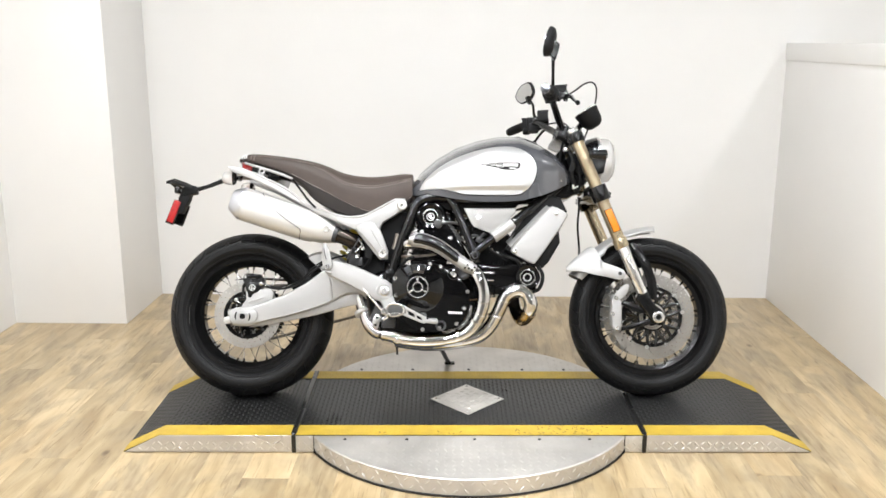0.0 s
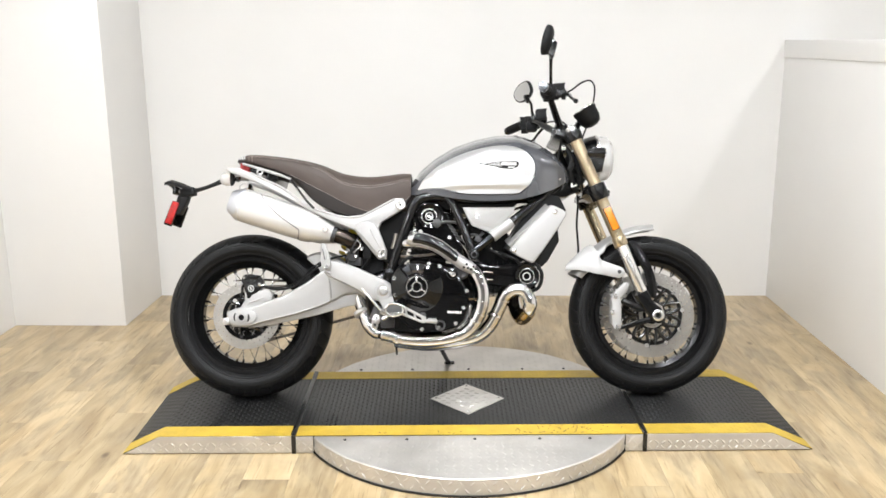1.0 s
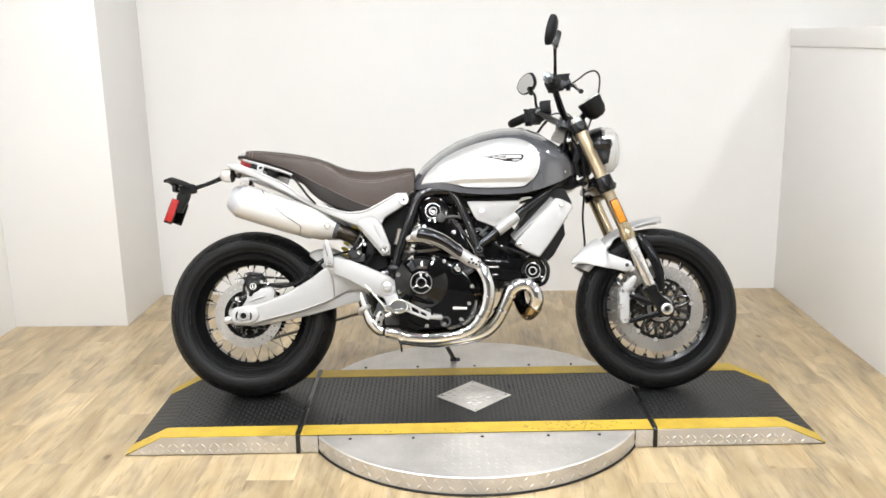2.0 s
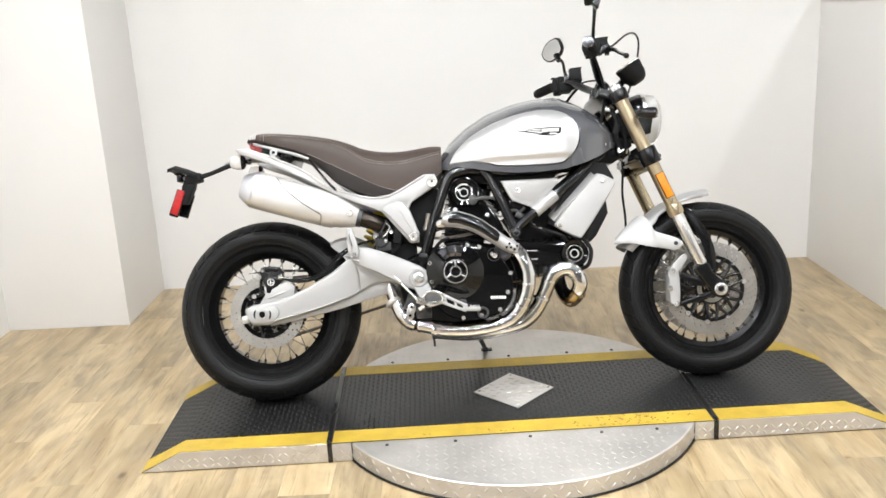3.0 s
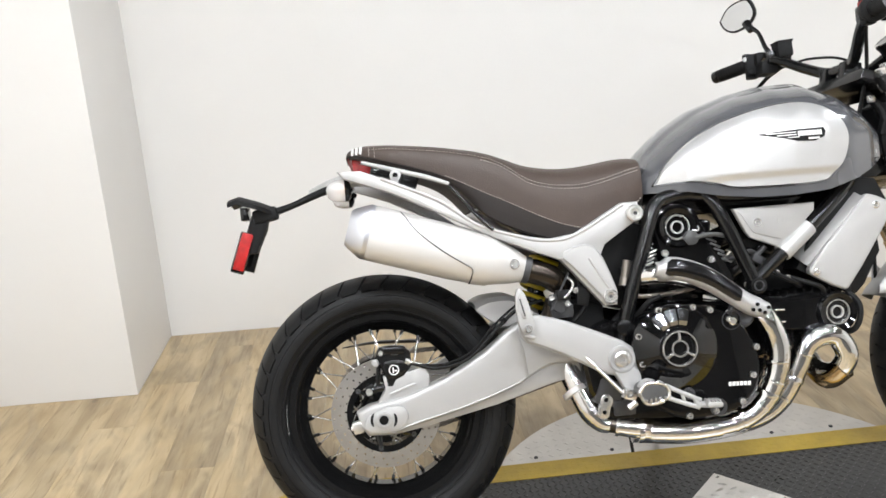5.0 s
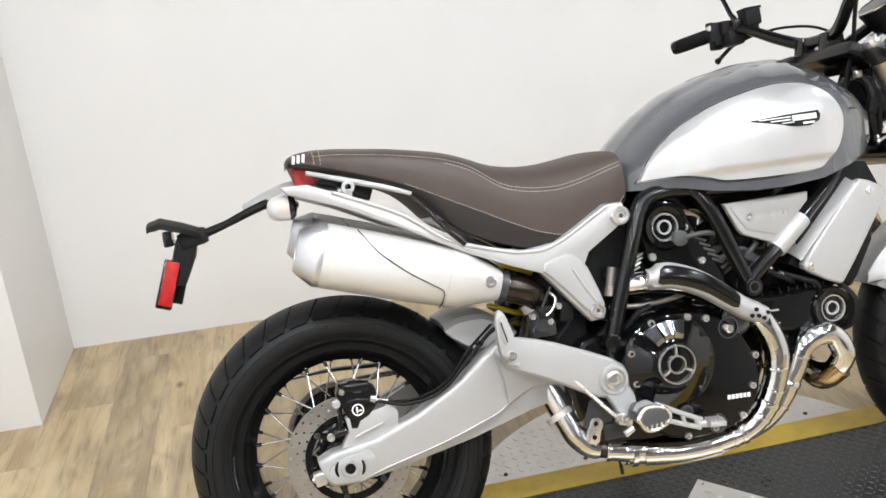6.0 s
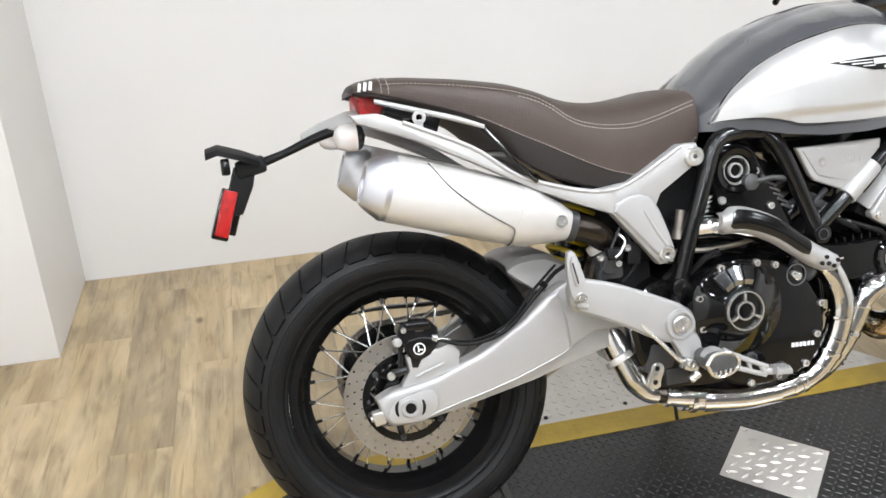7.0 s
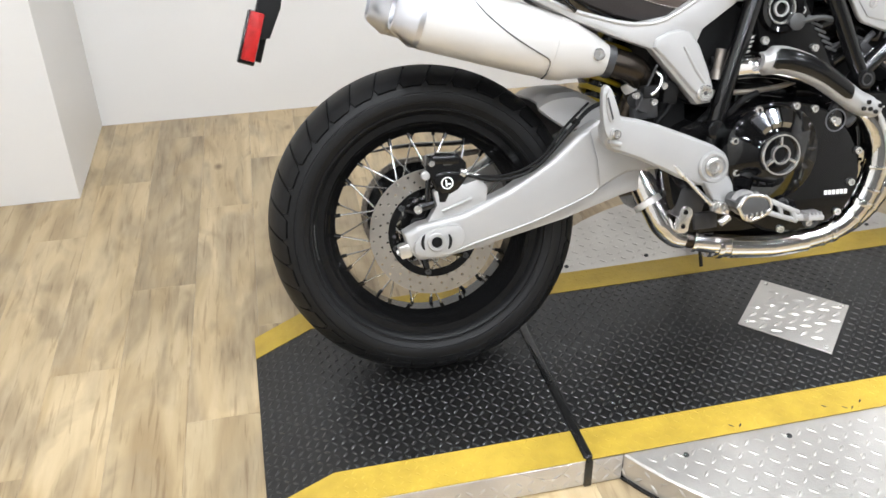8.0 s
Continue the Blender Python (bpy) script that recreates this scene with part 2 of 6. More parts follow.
def rounded(bm, r, seg=2, angle=30.0):
    if r > 0:
        bmesh.ops.recalc_face_normals(bm, faces=bm.faces[:])
        edges = [e for e in bm.edges if len(e.link_faces) == 2 and e.calc_face_angle(0) > radians(angle)]
        bmesh.ops.bevel(bm, geom=edges, offset=r, segments=seg, affect="EDGES", profile=0.6, clamp_overlap=True)
    return bm


def prism(outline, y0, y1, r=0.004, seg=2, curve=0):
    """An outline in x and z, drawn out from y0 to y1, with rounded edges; curve: rounds of corner cutting."""
    pts = list(outline)
    for _ in range(curve):
        pts = [q for a, b in zip(pts, pts[1:] + pts[:1]) for q in ((0.75 * a[0] + 0.25 * b[0], 0.75 * a[1] + 0.25 * b[1]), (0.25 * a[0] + 0.75 * b[0], 0.25 * a[1] + 0.75 * b[1]))]
    bm = bmesh.new()
    a = [bm.verts.new((x, y0, z)) for x, z in pts]
    b = [bm.verts.new((x, y1, z)) for x, z in pts]
    n = len(pts)
    fa, fb = bm.faces.new(a), bm.faces.new(b[::-1])
    for i in range(n):
        bm.faces.new((a[i], b[i], b[(i + 1) % n], a[(i + 1) % n]))
    bmesh.ops.recalc_face_normals(bm, faces=bm.faces[:])
    if r > 0:
        rim = [e for f in (fa, fb) for e in f.edges]
        bmesh.ops.bevel(bm, geom=rim, offset=r, segments=seg, affect="EDGES", profile=0.6, clamp_overlap=True)
    return bm


def block(c, size, r=0.004, turn=(0, 0, 0), seg=2):
    bm = bmesh.new()
    bmesh.ops.create_cube(bm, size=1.0, matrix=Matrix.Diagonal((*size, 1)))
    rounded(bm, r, seg)
    return moved(bm, pose(*c, *turn))


def smooth_line(pts, steps=6):
    """Points on a Catmull-Rom line through pts."""
    p = [Vector(q) for q in pts]
    p = [2 * p[0] - p[1], *p, 2 * p[-1] - p[-2]]
    out = []
    for a, b, c, d in zip(p, p[1:], p[2:], p[3:]):
        for k in range(steps):
            t = k / steps
            out.append(0.5 * (2 * b + (c - a) * t + (2 * a - 5 * b + 4 * c - d) * t * t + (3 * b - a - 3 * c + d) * t**3))
    return [*out, p[-2]]


def tube(pts, r, n=12, steps=6, flat=1.0):
    """A round bar along a smooth line; r is one radius or one for each given point; flat squeezes it across y."""
    line = smooth_line(pts, steps) if steps > 1 else [Vector(q) for q in pts]
    rs = list(np.interp(np.linspace(0, 1, len(line)), np.linspace(0, 1, len(pts)), r)) if isinstance(r, (list, tuple)) else [r] * len(line)
    bm = bmesh.new()
    rings, up = [], None
    for i, q in enumerate(line):
        d = (line[min(i + 1, len(line) - 1)] - line[max(i - 1, 0)]).normalized()
        if up is None:
            up = d.orthogonal().normalized()
        up = (up - d * up.dot(d)).normalized()
        side = d.cross(up)
        ring = []
        for k in range(n):
            o = (up * math.cos(2 * math.pi * k / n) + side * math.sin(2 * math.pi * k / n)) * rs[i]
            ring.append(bm.verts.new(q + Vector((o.x, o.y * flat, o.z))))
        rings.append(ring)
    for a, b in zip(rings, rings[1:]):
        for k in range(n):
            bm.faces.new((a[k], a[(k + 1) % n], b[(k + 1) % n], b[k]))
    bm.faces.new(rings[0][::-1])
    bm.faces.new(rings[-1])
    return bm


def rod(a, b, r, r2=None, n=16, bevel=0.0):
    """A straight round bar from a to b."""
    a, b = Vector(a), Vector(b)
    bm = bmesh.new()
    m = Matrix.Translation((a + b) / 2) @ (b - a).to_track_quat("Z", "Y").to_matrix().to_4x4()
    bmesh.ops.create_cone(bm, cap_ends=True, segments=n, radius1=r, radius2=r if r2 is None else r2, depth=(b - a).length)
    if bevel:
        rounded(bm, bevel, 2, 50)
    return moved(bm, m)


def turned(profile, x=0.0, z=0.0, n=32, closed=True):
    """A profile of (radius, y) turned round the y axis through (x, z); closed: the profile is a loop."""
    bm = bmesh.new()
    rings = []
    for k in range(n):
        a = 2 * math.pi * k / n
        rings.append([bm.verts.new((x + r * math.cos(a), y, z + r * math.sin(a))) for r, y in profile])
    m = len(profile)
    for k in range(n):
        a, b = rings[k], rings[(k + 1) % n]
        for i in range(m if closed else m - 1):
            j = (i + 1) % m
            bm.faces.new((a[i], a[j], b[j], b[i]))
    if not closed:
        for i in (0, m - 1):
            if profile[i][0] > 1e-4:
                bm.faces.new([ring[i] for ring in rings])
    bmesh.ops.remove_doubles(bm, verts=bm.verts[:], dist=1e-6)
    return bm


def loft(rings, caps=True, closed=True):
    bm = bmesh.new()
    vs = [[bm.verts.new(p) for p in ring] for ring in rings]
    n = len(rings[0])
    for a, b in zip(vs, vs[1:]):
        for k in range(n if closed else n - 1):
            bm.faces.new((a[k], a[(k + 1) % n], b[(k + 1) % n], b[k]))
    if caps:
        bm.faces.new(vs[0][::-1])
        bm.faces.new(vs[-1])
    return bm


def bolt(x, y, z, r=0.008, out=-1, deep=0.008):
    """A round socket-head bolt seen from the side, with a recess."""
    return turned([(0, y), (r, y), (r, y + out * deep * 0.8), (r * 0.85, y + out * deep), (r * 0.5, y + out * deep), (r * 0.42, y + out * deep * 0.45), (0, y + out * deep * 0.45)], x, z, 14, closed=False)


def pierced(r0, r1, y0, y1, rows, n, hole, skew=0.0):
    """A flat ring between two radii, thick from y0 to y1, with rows of n round holes that go through."""
    bm = bmesh.new()
    dr = (r1 - r0) / rows

    def pt(a, r, y):
        return (r * math.cos(a), y, r * math.sin(a))

    for row in range(rows):
        ra, rb = r0 + row * dr, r0 + (row + 1) * dr
        rc = (ra + rb) / 2
        for k in range(n):
            a0, a1 = 2 * math.pi * (k + row * skew) / n, 2 * math.pi * (k + 1 + row * skew) / n
            am = (a0 + a1) / 2
            edge = [(a0, ra), (am, ra), (a1, ra), (a1, rc), (a1, rb), (am, rb), (a0, rb), (a0, rc)]
            bore = []
            for a, r in edge:
                u, v = (a - am) * rc, r - rc
                s = hole / max(1e-9, math.hypot(u, v))
                bore.append((am + u * s / rc, rc + v * s))
            for y, flip in ((y0, 1), (y1, -1)):
                eo = [bm.verts.new(pt(a, r, y)) for a, r in edge]
                bo = [bm.verts.new(pt(a, r, y)) for a, r in bore]
                for i in range(8):
                    j = (i + 1) % 8
                    bm.faces.new((eo[i], eo[j], bo[j], bo[i])[::flip])
            b0 = [bm.verts.new(pt(a, r, y0)) for a, r in bore]
            b1 = [bm.verts.new(pt(a, r, y1)) for a, r in bore]
            for i in range(8):
                j = (i + 1) % 8
                bm.faces.new((b0[i], b0[j], b1[j], b1[i]))
    for r in (r0, r1):
        a = [bm.verts.new(pt(2 * math.pi * k / (2 * n), r, y0)) for k in range(2 * n)]
        b = [bm.verts.new(pt(2 * math.pi * k / (2 * n), r, y1)) for k in range(2 * n)]
        for k in range(2 * n):
            j = (k + 1) % (2 * n)
            bm.faces.new((a[k], a[j], b[j], b[k]))
    bmesh.ops.remove_doubles(bm, verts=bm.verts[:], dist=1e-6)
    return bm


def dashes(line, length, gap, r, n=5):
    """Short stitches along a line of points."""
    pts = [Vector(p) for p in line]
    out, run, i, start = None, 0.0, 0, None
    bms = []
    dist = [0.0]
    for a, b in zip(pts, pts[1:]):
        dist.append(dist[-1] + (b - a).length)

    def at(s):
        return Vector([float(np.interp(s, dist, [p[k] for p in pts])) for k in range(3)])

    s = 0.0
    while s + length < dist[-1]:
        bms.append(rod(at(s), at(s + length), r, n=n))
        s += length + gap
    return join(*bms)


def lugs(spots, long, wide, high, ground=None):
    """Raised lens-shaped lugs of tread plate, at rows of (x, y, z, angle), level or following a slope ground(x)."""
    verts, faces = [], []
    for x, y, z, a in spots:
        c, s = math.cos(a), math.sin(a)
        o = len(verts)
        for u, v, w in ((-long / 2, 0, 0), (-long / 5, -wide / 2, 0), (long / 5, -wide / 2, 0), (long / 2, 0, 0), (long / 5, wide / 2, 0), (-long / 5, wide / 2, 0), (-long / 5, 0, high), (long / 5, 0, high)):
            vx = x + u * c - v * s
            verts.append((vx, y + u * s + v * c, (z if ground is None else z - ground(x) + ground(vx)) + w))
        faces += [tuple(o + i for i in f) for f in ((0, 1, 6), (1, 2, 7, 6), (2, 3, 7), (3, 4, 7), (4, 5, 6, 7), (5, 0, 6))]
    me = bpy.data.meshes.new("tread")
    me.from_pydata(verts, [], faces)
    bm = bmesh.new()
    bm.from_mesh(me)
    bpy.data.meshes.remove(me)
    return bm


# ---- the bay: walls, ceiling, floor ----
def slab(name, lo, hi, mat, label, r=0.0, category="wall"):
    c = [(a + b) / 2 for a, b in zip(lo, hi)]
    ob = part(name, block((0, 0, 0), [b - a for a, b in zip(lo, hi)], r), mat, matrix=ROOM @ Matrix.Translation(c))
    return tagged(ob, label, category, kind="structure")


BACK_Y, RIGHT_X, PIER_Y, PIER_X, LEFT_X, FRONT_Y = 1.628, 1.758, 1.088, -1.590, -2.150, -7.5
# The bay stands a little askew to the platform.
ROOM = Matrix.Translation((0, 1.62, 0)) @ pose(0, 0, 0, 0, 0, -1.3) @ Matrix.Translation((0, -1.62, 0))
slab("wall_back", (PIER_X, BACK_Y, 0), (4.2, BACK_Y + 0.12, CEILING_Z), WALL, "plain white painted back wall of the bay")
slab("wall_pier", (LEFT_X, PIER_Y, 0), (PIER_X, BACK_Y + 0.12, CEILING_Z), WALL, "white painted projecting wall pier beside the back wall", 0.004)
slab("wall_left", (LEFT_X - 0.12, -3.4, 0), (LEFT_X, BACK_Y + 0.12, CEILING_Z), WALL, "white painted side wall of the bay")
# Added out of view: grey, so the bike's left-facing gloss stays dark.
slab("unseen_wall_left_front", (LEFT_X - 0.12, FRONT_Y, 0), (LEFT_X, -3.402, CEILING_Z), UNSEENGREY, "unseen mid grey side wall, added to keep reflections dark")
slab("wall_low", (RIGHT_X, -0.7, 0), (RIGHT_X + 0.14, BACK_Y, 1.284), WALL, "white painted low partition wall", 0.003)
slab("wall_low_cap", (RIGHT_X - 0.007, -0.707, 1.284), (RIGHT_X + 0.148, BACK_Y - 0.002, 1.372), WALL, "white cap board on the low partition wall", 0.004, "trim")
# Added out of view: white, to bounce light onto the pier's right side.
slab("unseen_wall_far", (4.2, FRONT_Y, 0), (4.32, BACK_Y + 0.12, CEILING_Z), WALL, "unseen white wall beyond the low partition, added to bounce light")
# Added behind the camera: its grey sets how dark the bike's side reflects.
slab("unseen_wall_front", (LEFT_X - 0.12, FRONT_Y - 0.12, 0), (4.32, FRONT_Y, CEILING_Z), UNSEENGREY, "unseen mid grey wall facing the bay, added to keep reflections dark")
slab("ceiling", (LEFT_X - 0.12, FRONT_Y - 0.12, CEILING_Z), (4.32, BACK_Y + 0.12, CEILING_Z + 0.1), CEIL, "grey ceiling of the showroom bay", category="ceiling")


def ceiling_lamp():
    root = tagged(new("ceiling_lamp"), "round white ceiling lamp with a glowing domed diffuser", "lamp", "ceiling lamps")
    flat = Matrix(((1, 0, 0, 0), (0, 0, 1, 0), (0, 1, 0, 0), (0, 0, 0, 1)))
    part("lamp_ring", moved(turned([(0.087, 0), (0.110, 0), (0.107, -0.008), (0.094, -0.012), (0.087, -0.012)], 0, 0, 28), flat), TRIMW, root)
    part("diffuser", moved(turned([(0, -0.004), (0.084, -0.004), (0.084, -0.013), (0.080, -0.020), (0.062, -0.027), (0.034, -0.031), (0, -0.033)], 0, 0, 28, closed=False), flat), LAMPGLOW, root)
    return root


lamp = ceiling_lamp()
lamp.matrix_basis = Matrix.Translation((*LAMPS[0], CEILING_Z))
for lx, ly in LAMPS[1:]:
    copy_thing(lamp, Matrix.Translation((lx, ly, CEILING_Z)))


# ---- platform: turntable with two ramps ----
TOP, YF, YB, TAPE = 0.065, -0.292, 0.302, 0.076
GAP_L, GAP_R = -0.539, 0.664
DISC_C, DISC_R = (0.063, 0.008), 0.612


def tread_spots(x0, x1, y0, y1, pitch, zfun, keep=None):
    out, i = [], 0
    nx, ny = int((x1 - x0) / pitch), int((y1 - y0) / pitch)
    for i in range(nx + 1):
        for j in range(ny + 1):
            x, y = x0 + (i + 0.5) * (x1 - x0) / (nx + 1), y0 + (j + 0.5) * (y1 - y0) / (ny + 1)
            if keep is None or keep(x, y):
                out.append((x, y, zfun(x, y), radians(45 if (i + j) % 2 else -45)))
    return out


def deck_box(outline, y0, y1, r=0.003):
    return prism(outline, y0, y1, r, 1)


def tape(xs, zs, y0, y1, wavy=0.0):
    """A strip of tape that follows the top from x to x, 1 mm thick."""
    bm = bmesh.new()
    rows = []
    for x, z in zip(xs, zs):
        rows.append([bm.verts.new((x, y, z + h)) for y, h in ((y0, 0.0004), (y0, 0.0016), (y1, 0.0016), (y1, 0.0004))])
    for a, b in zip(rows, rows[1:]):
        for k in range(4):
            bm.faces.new((a[k], a[(k + 1) % 4], b[(k + 1) % 4], b[k]))
    bm.faces.new(rows[0][::-1])
    bm.faces.new(rows[-1])
    return bm


def side_lugs(x0, x1, y, z0, z1, pitch, out=-1, zlim=None):
    """Lugs on an upright face that looks along y."""
    spots = []
    nx, nz = max(1, int((x1 - x0) / pitch)), max(1, int((z1 - z0) / pitch))
    for i in range(nx + 1):
        for j in range(nz + 1):
            x, z = x0 + (i + 0.5) * (x1 - x0) / (nx + 1), z0 + (j + 0.5) * (z1 - z0) / (nz + 1)
            if zlim is None or z < zlim(x) - 0.014:
                spots.append((x, z, 0, radians(45 if (i + j) % 2 else -45)))
    bm = lugs(spots, 0.0215, 0.0066, 0.0022)
    return moved(bm, Matrix(((1, 0, 0, 0), (0, 0, out, y), (0, 1, 0, 0), (0, 0, 0, 1))))


def loading_ramp(sign, x_in, x_bend, x_end, label):
    """A deck section that ends in a short slope down to the floor."""
    root = tagged(new("loading_ramp"), label, "ramp", "ramps of the turntable")
    lo, hi = (x_end, x_in) if sign < 0 else (x_in, x_end)

    def top(x, y=0):
        return TOP if (x - x_bend) * sign < 0 else 0.004 + (TOP - 0.004) * max(0.0, (x_end - x) / (x_end - x_bend))

    outline = [(x_in, 0.001), (x_in, TOP), (x_bend, TOP), (x_end, 0.004), (x_end, 0.001)]
    part("deck", deck_box(outline, YF, YB), RUBBERMAT, root, "black tread-plate deck")
    part("side_plate", prism([(x_in, 0.003), (x_in, TOP - 0.001), (x_bend, TOP - 0.001), (x_end - sign * 0.006, 0.004)], YF - 0.003, YF, 0.0006, 1), ALUPLATE, root, "bare aluminium tread-plate side")
    part("side_tread", side_lugs(lo, hi, YF - 0.003, 0.004, TOP, 0.0235, -1, top), ALUPLATE, root)["kind"] = "stuff"
    for y0, y1 in ((YF - 0.002, YF + TAPE), (YB - TAPE, YB)):
        strip = part("edge_tape", tape([x_in, x_bend, x_end], [TOP, TOP, 0.004], y0, y1), YELLOW, root, "yellow safety tape along the edge")
        part("tape_tread", lugs(tread_spots(lo + 0.004, hi - 0.004, y0, y1, 0.0165, lambda x, y: top(x) + 0.0012), 0.0155, 0.0055, 0.0009, top), YELLOW, strip)["kind"] = "stuff"
    tr = lugs(tread_spots(lo, hi, YF + TAPE, YB - TAPE, 0.0165, top), 0.0155, 0.0058, 0.0017, top)
    part("tread", tr, WORNLUG, root, "raised tread lugs, black worn to grey")["kind"] = "stuff"
    return root


loading_ramp(-1, GAP_L - 0.006, -0.998, -1.125, "black tread-plate ramp with yellow tape edges, under the rear wheel")
loading_ramp(1, GAP_R + 0.006, 1.100, 1.241, "black tread-plate ramp with yellow tape edges, beside the front wheel")


rng_wear = random.Random(7)


def turntable():
    root = tagged(new("turntable"), "round aluminium tread-plate turntable with a black deck across it", "turntable")
    cx, cy = DISC_C
    part("disc", moved(turned([(0, 0.001), (DISC_R - 0.012, 0.001), (DISC_R - 0.002, 0.004), (DISC_R, TOP - 0.006), (DISC_R - 0.004, TOP - 0.003), (0, TOP - 0.003)], 0, 0, 96, closed=False), Matrix(((1, 0, 0, cx), (0, 0, -1, cy), (0, 1, 0, 0), (0, 0, 0, 1)))), ALUPLATE, root, "bare aluminium disc")
    part("deck", deck_box([(GAP_L + 0.006, 0.001), (GAP_L + 0.006, TOP), (GAP_R - 0.006, TOP), (GAP_R - 0.006, 0.001)], YF, YB), RUBBERMAT, root, "black tread-plate deck")
    part("floor_seal", turned([(DISC_R - 0.004, 0.0), (DISC_R + 0.004, 0.0), (DISC_R + 0.004, 0.004), (DISC_R - 0.004, 0.006)], 0, 0, 96), BLACKGAP, root, matrix=Matrix(((1, 0, 0, cx), (0, 0, -1, cy), (0, 1, 0, 0.0012), (0, 0, 0, 1))))
    for x0, x1 in ((GAP_L + 0.006, cx - 0.535), (cx + 0.535, GAP_R - 0.006)):
        part("side_plate", block(((x0 + x1) / 2, YF - 0.0016, TOP / 2), (x1 - x0, 0.003, TOP - 0.006), 0.0006), ALUPLATE, root, "bare aluminium tread-plate side")
        part("side_tread", side_lugs(x0, x1, YF - 0.003, 0.004, TOP, 0.0235), ALUPLATE, root)["kind"] = "stuff"

    def keep(x, y):
        return math.hypot(x - cx, y - cy) < DISC_R - 0.02 and not (YF - 0.012 < y < YB + 0.012)

    part("disc_tread", lugs(tread_spots(cx - DISC_R, cx + DISC_R, cy - DISC_R, cy + DISC_R, 0.0275, lambda x, y: TOP - 0.003, keep), 0.0205, 0.0064, 0.0012), ALUPLATE, root)["kind"] = "stuff"
    rim = []
    n = 110
    for k in range(n):
        for j in range(2):
            a = 2 * math.pi * (k + 0.5 * j) / n
            b = lugs([(0, 0, 0, radians(45 if (k + j) % 2 else -45))], 0.024, 0.0075, 0.0026)
            ca, sa = math.cos(a), math.sin(a)
            if YF + 0.01 < cy + DISC_R * sa < YB - 0.01:
                b.free()
                continue
            rim.append(moved(b, Matrix(((-sa, 0, ca, cx + (DISC_R - 0.001) * ca), (ca, 0, sa, cy + (DISC_R - 0.001) * sa), (0, 1, 0, 0.02 + 0.026 * j), (0, 0, 0, 1)))))
    part("rim_tread", join(*rim), ALUPLATE, root)["kind"] = "stuff"
    for y0, y1 in ((YF - 0.002, YF + TAPE), (YB - TAPE, YB)):
        strip = part("edge_tape", tape([GAP_L + 0.006, 0.06, GAP_R - 0.006], [TOP] * 3, y0, y1), YELLOW, root, "yellow safety tape along the edge")
        part("tape_tread", lugs(tread_spots(GAP_L + 0.01, GAP_R - 0.01, y0, y1, 0.0165, lambda x, y: TOP + 0.0012), 0.0155, 0.0055, 0.0009), YELLOW, strip)["kind"] = "stuff"

    worn = []
    for k in range(46):
        wx, wy = rng_wear.gauss(0.40, 0.10), YF + rng_wear.uniform(0.006, 0.070)
        if k > 33:
            wx = rng_wear.uniform(-0.50, 0.60)
        if GAP_L + 0.03 < wx < GAP_R - 0.03:
            worn.append((wx, wy, TOP + 0.0018, radians(45 if k % 2 else -45)))
    part("worn_spots", lugs(worn, 0.0130, 0.0032, 0.0008), RUBBERMAT, root, "black lugs worn bare through the tape")["kind"] = "stuff"

    def clear(x, y):
        return abs(x - 0.065) / 0.15 + abs(y - 0.014) / 0.155 > 1.0

    part("tread", lugs(tread_spots(GAP_L + 0.01, GAP_R - 0.01, YF + TAPE, YB - TAPE, 0.0165, lambda x, y: TOP, clear), 0.0155, 0.0058, 0.0017), WORNLUG, root, "raised tread lugs, black worn to grey")["kind"] = "stuff"
    cover = part("cover_plate", rounded(loft([[(0.065 + x, 0.014 + y, TOP + h) for x, y in ((-0.138, 0), (0, -0.143), (0.138, 0), (0, 0.143))] for h in (0.0005, 0.004)]), 0.0008, 1), ALUPLATE, root, "diamond-shaped bare aluminium cover plate")
    spots = []
    for i in range(-4, 5):
        for j in range(-4, 5):
            u, v = i * 0.036, j * 0.036
            x, y = u + (0.018 if j % 2 else 0), v * 0.62
            if abs(x) / 0.138 + abs(y) / 0.143 < 0.84:
                spots.append((0.065 + x, 0.014 + y, TOP + 0.004, radians(20 if j % 2 else -25)))
    part("cover_tread", lugs(spots, 0.027, 0.0085, 0.0032), ALUPLATE, cover)
    for x, y in ((-0.118, 0), (0.118, 0), (0, 0.122), (0, -0.122)):
        part("screw", moved(bolt(0, 0, 0, 0.005, 1, 0.003), Matrix(((1, 0, 0, 0.065 + x), (0, 0, -1, 0.014 + y), (0, 1, 0, TOP + 0.004), (0, 0, 0, 1)))), BRIGHT, cover)
    for x in (-0.36, -0.15, 0.08, 0.30, 0.47):
        for y in (YF - 0.03, YB + 0.03):
            part("deck_screw", moved(bolt(0, 0, 0, 0.0055, 1, 0.003), Matrix(((1, 0, 0, x), (0, 0, -1, y), (0, 1, 0, TOP - 0.003), (0, 0, 0, 1)))), DARKMETAL, root)
    return root


turntable()
for gx in (GAP_L, GAP_R):
    seal = part("joint_seal", join(block((0, (YF + YB) / 2, TOP - 0.002), (0.019, YB - YF, 0.016), 0.006, seg=4), block((0, YF - 0.002, 0.033), (0.015, 0.010, 0.064), 0.003)), BLACKGAP, matrix=Matrix.Translation((gx, 0, 0)))
    tagged(seal, "black rubber strip in the joint between deck sections", "seal", "joint seals")


# ---- the motorcycle, built upright about its middle plane and leaned on its stand ----
LEAN = 16.5
bike = tagged(new("motorcycle"), "grey and silver motorcycle with brown seat, leaning on its stand", "motorcycle")
bike.matrix_basis = pose(0, 0, 0.069, -LEAN, 0, 0)
RW, FW = (-0.751, 0.319), (0.754, 0.313)
R_REAR, R_FRONT = 0.308, 0.300


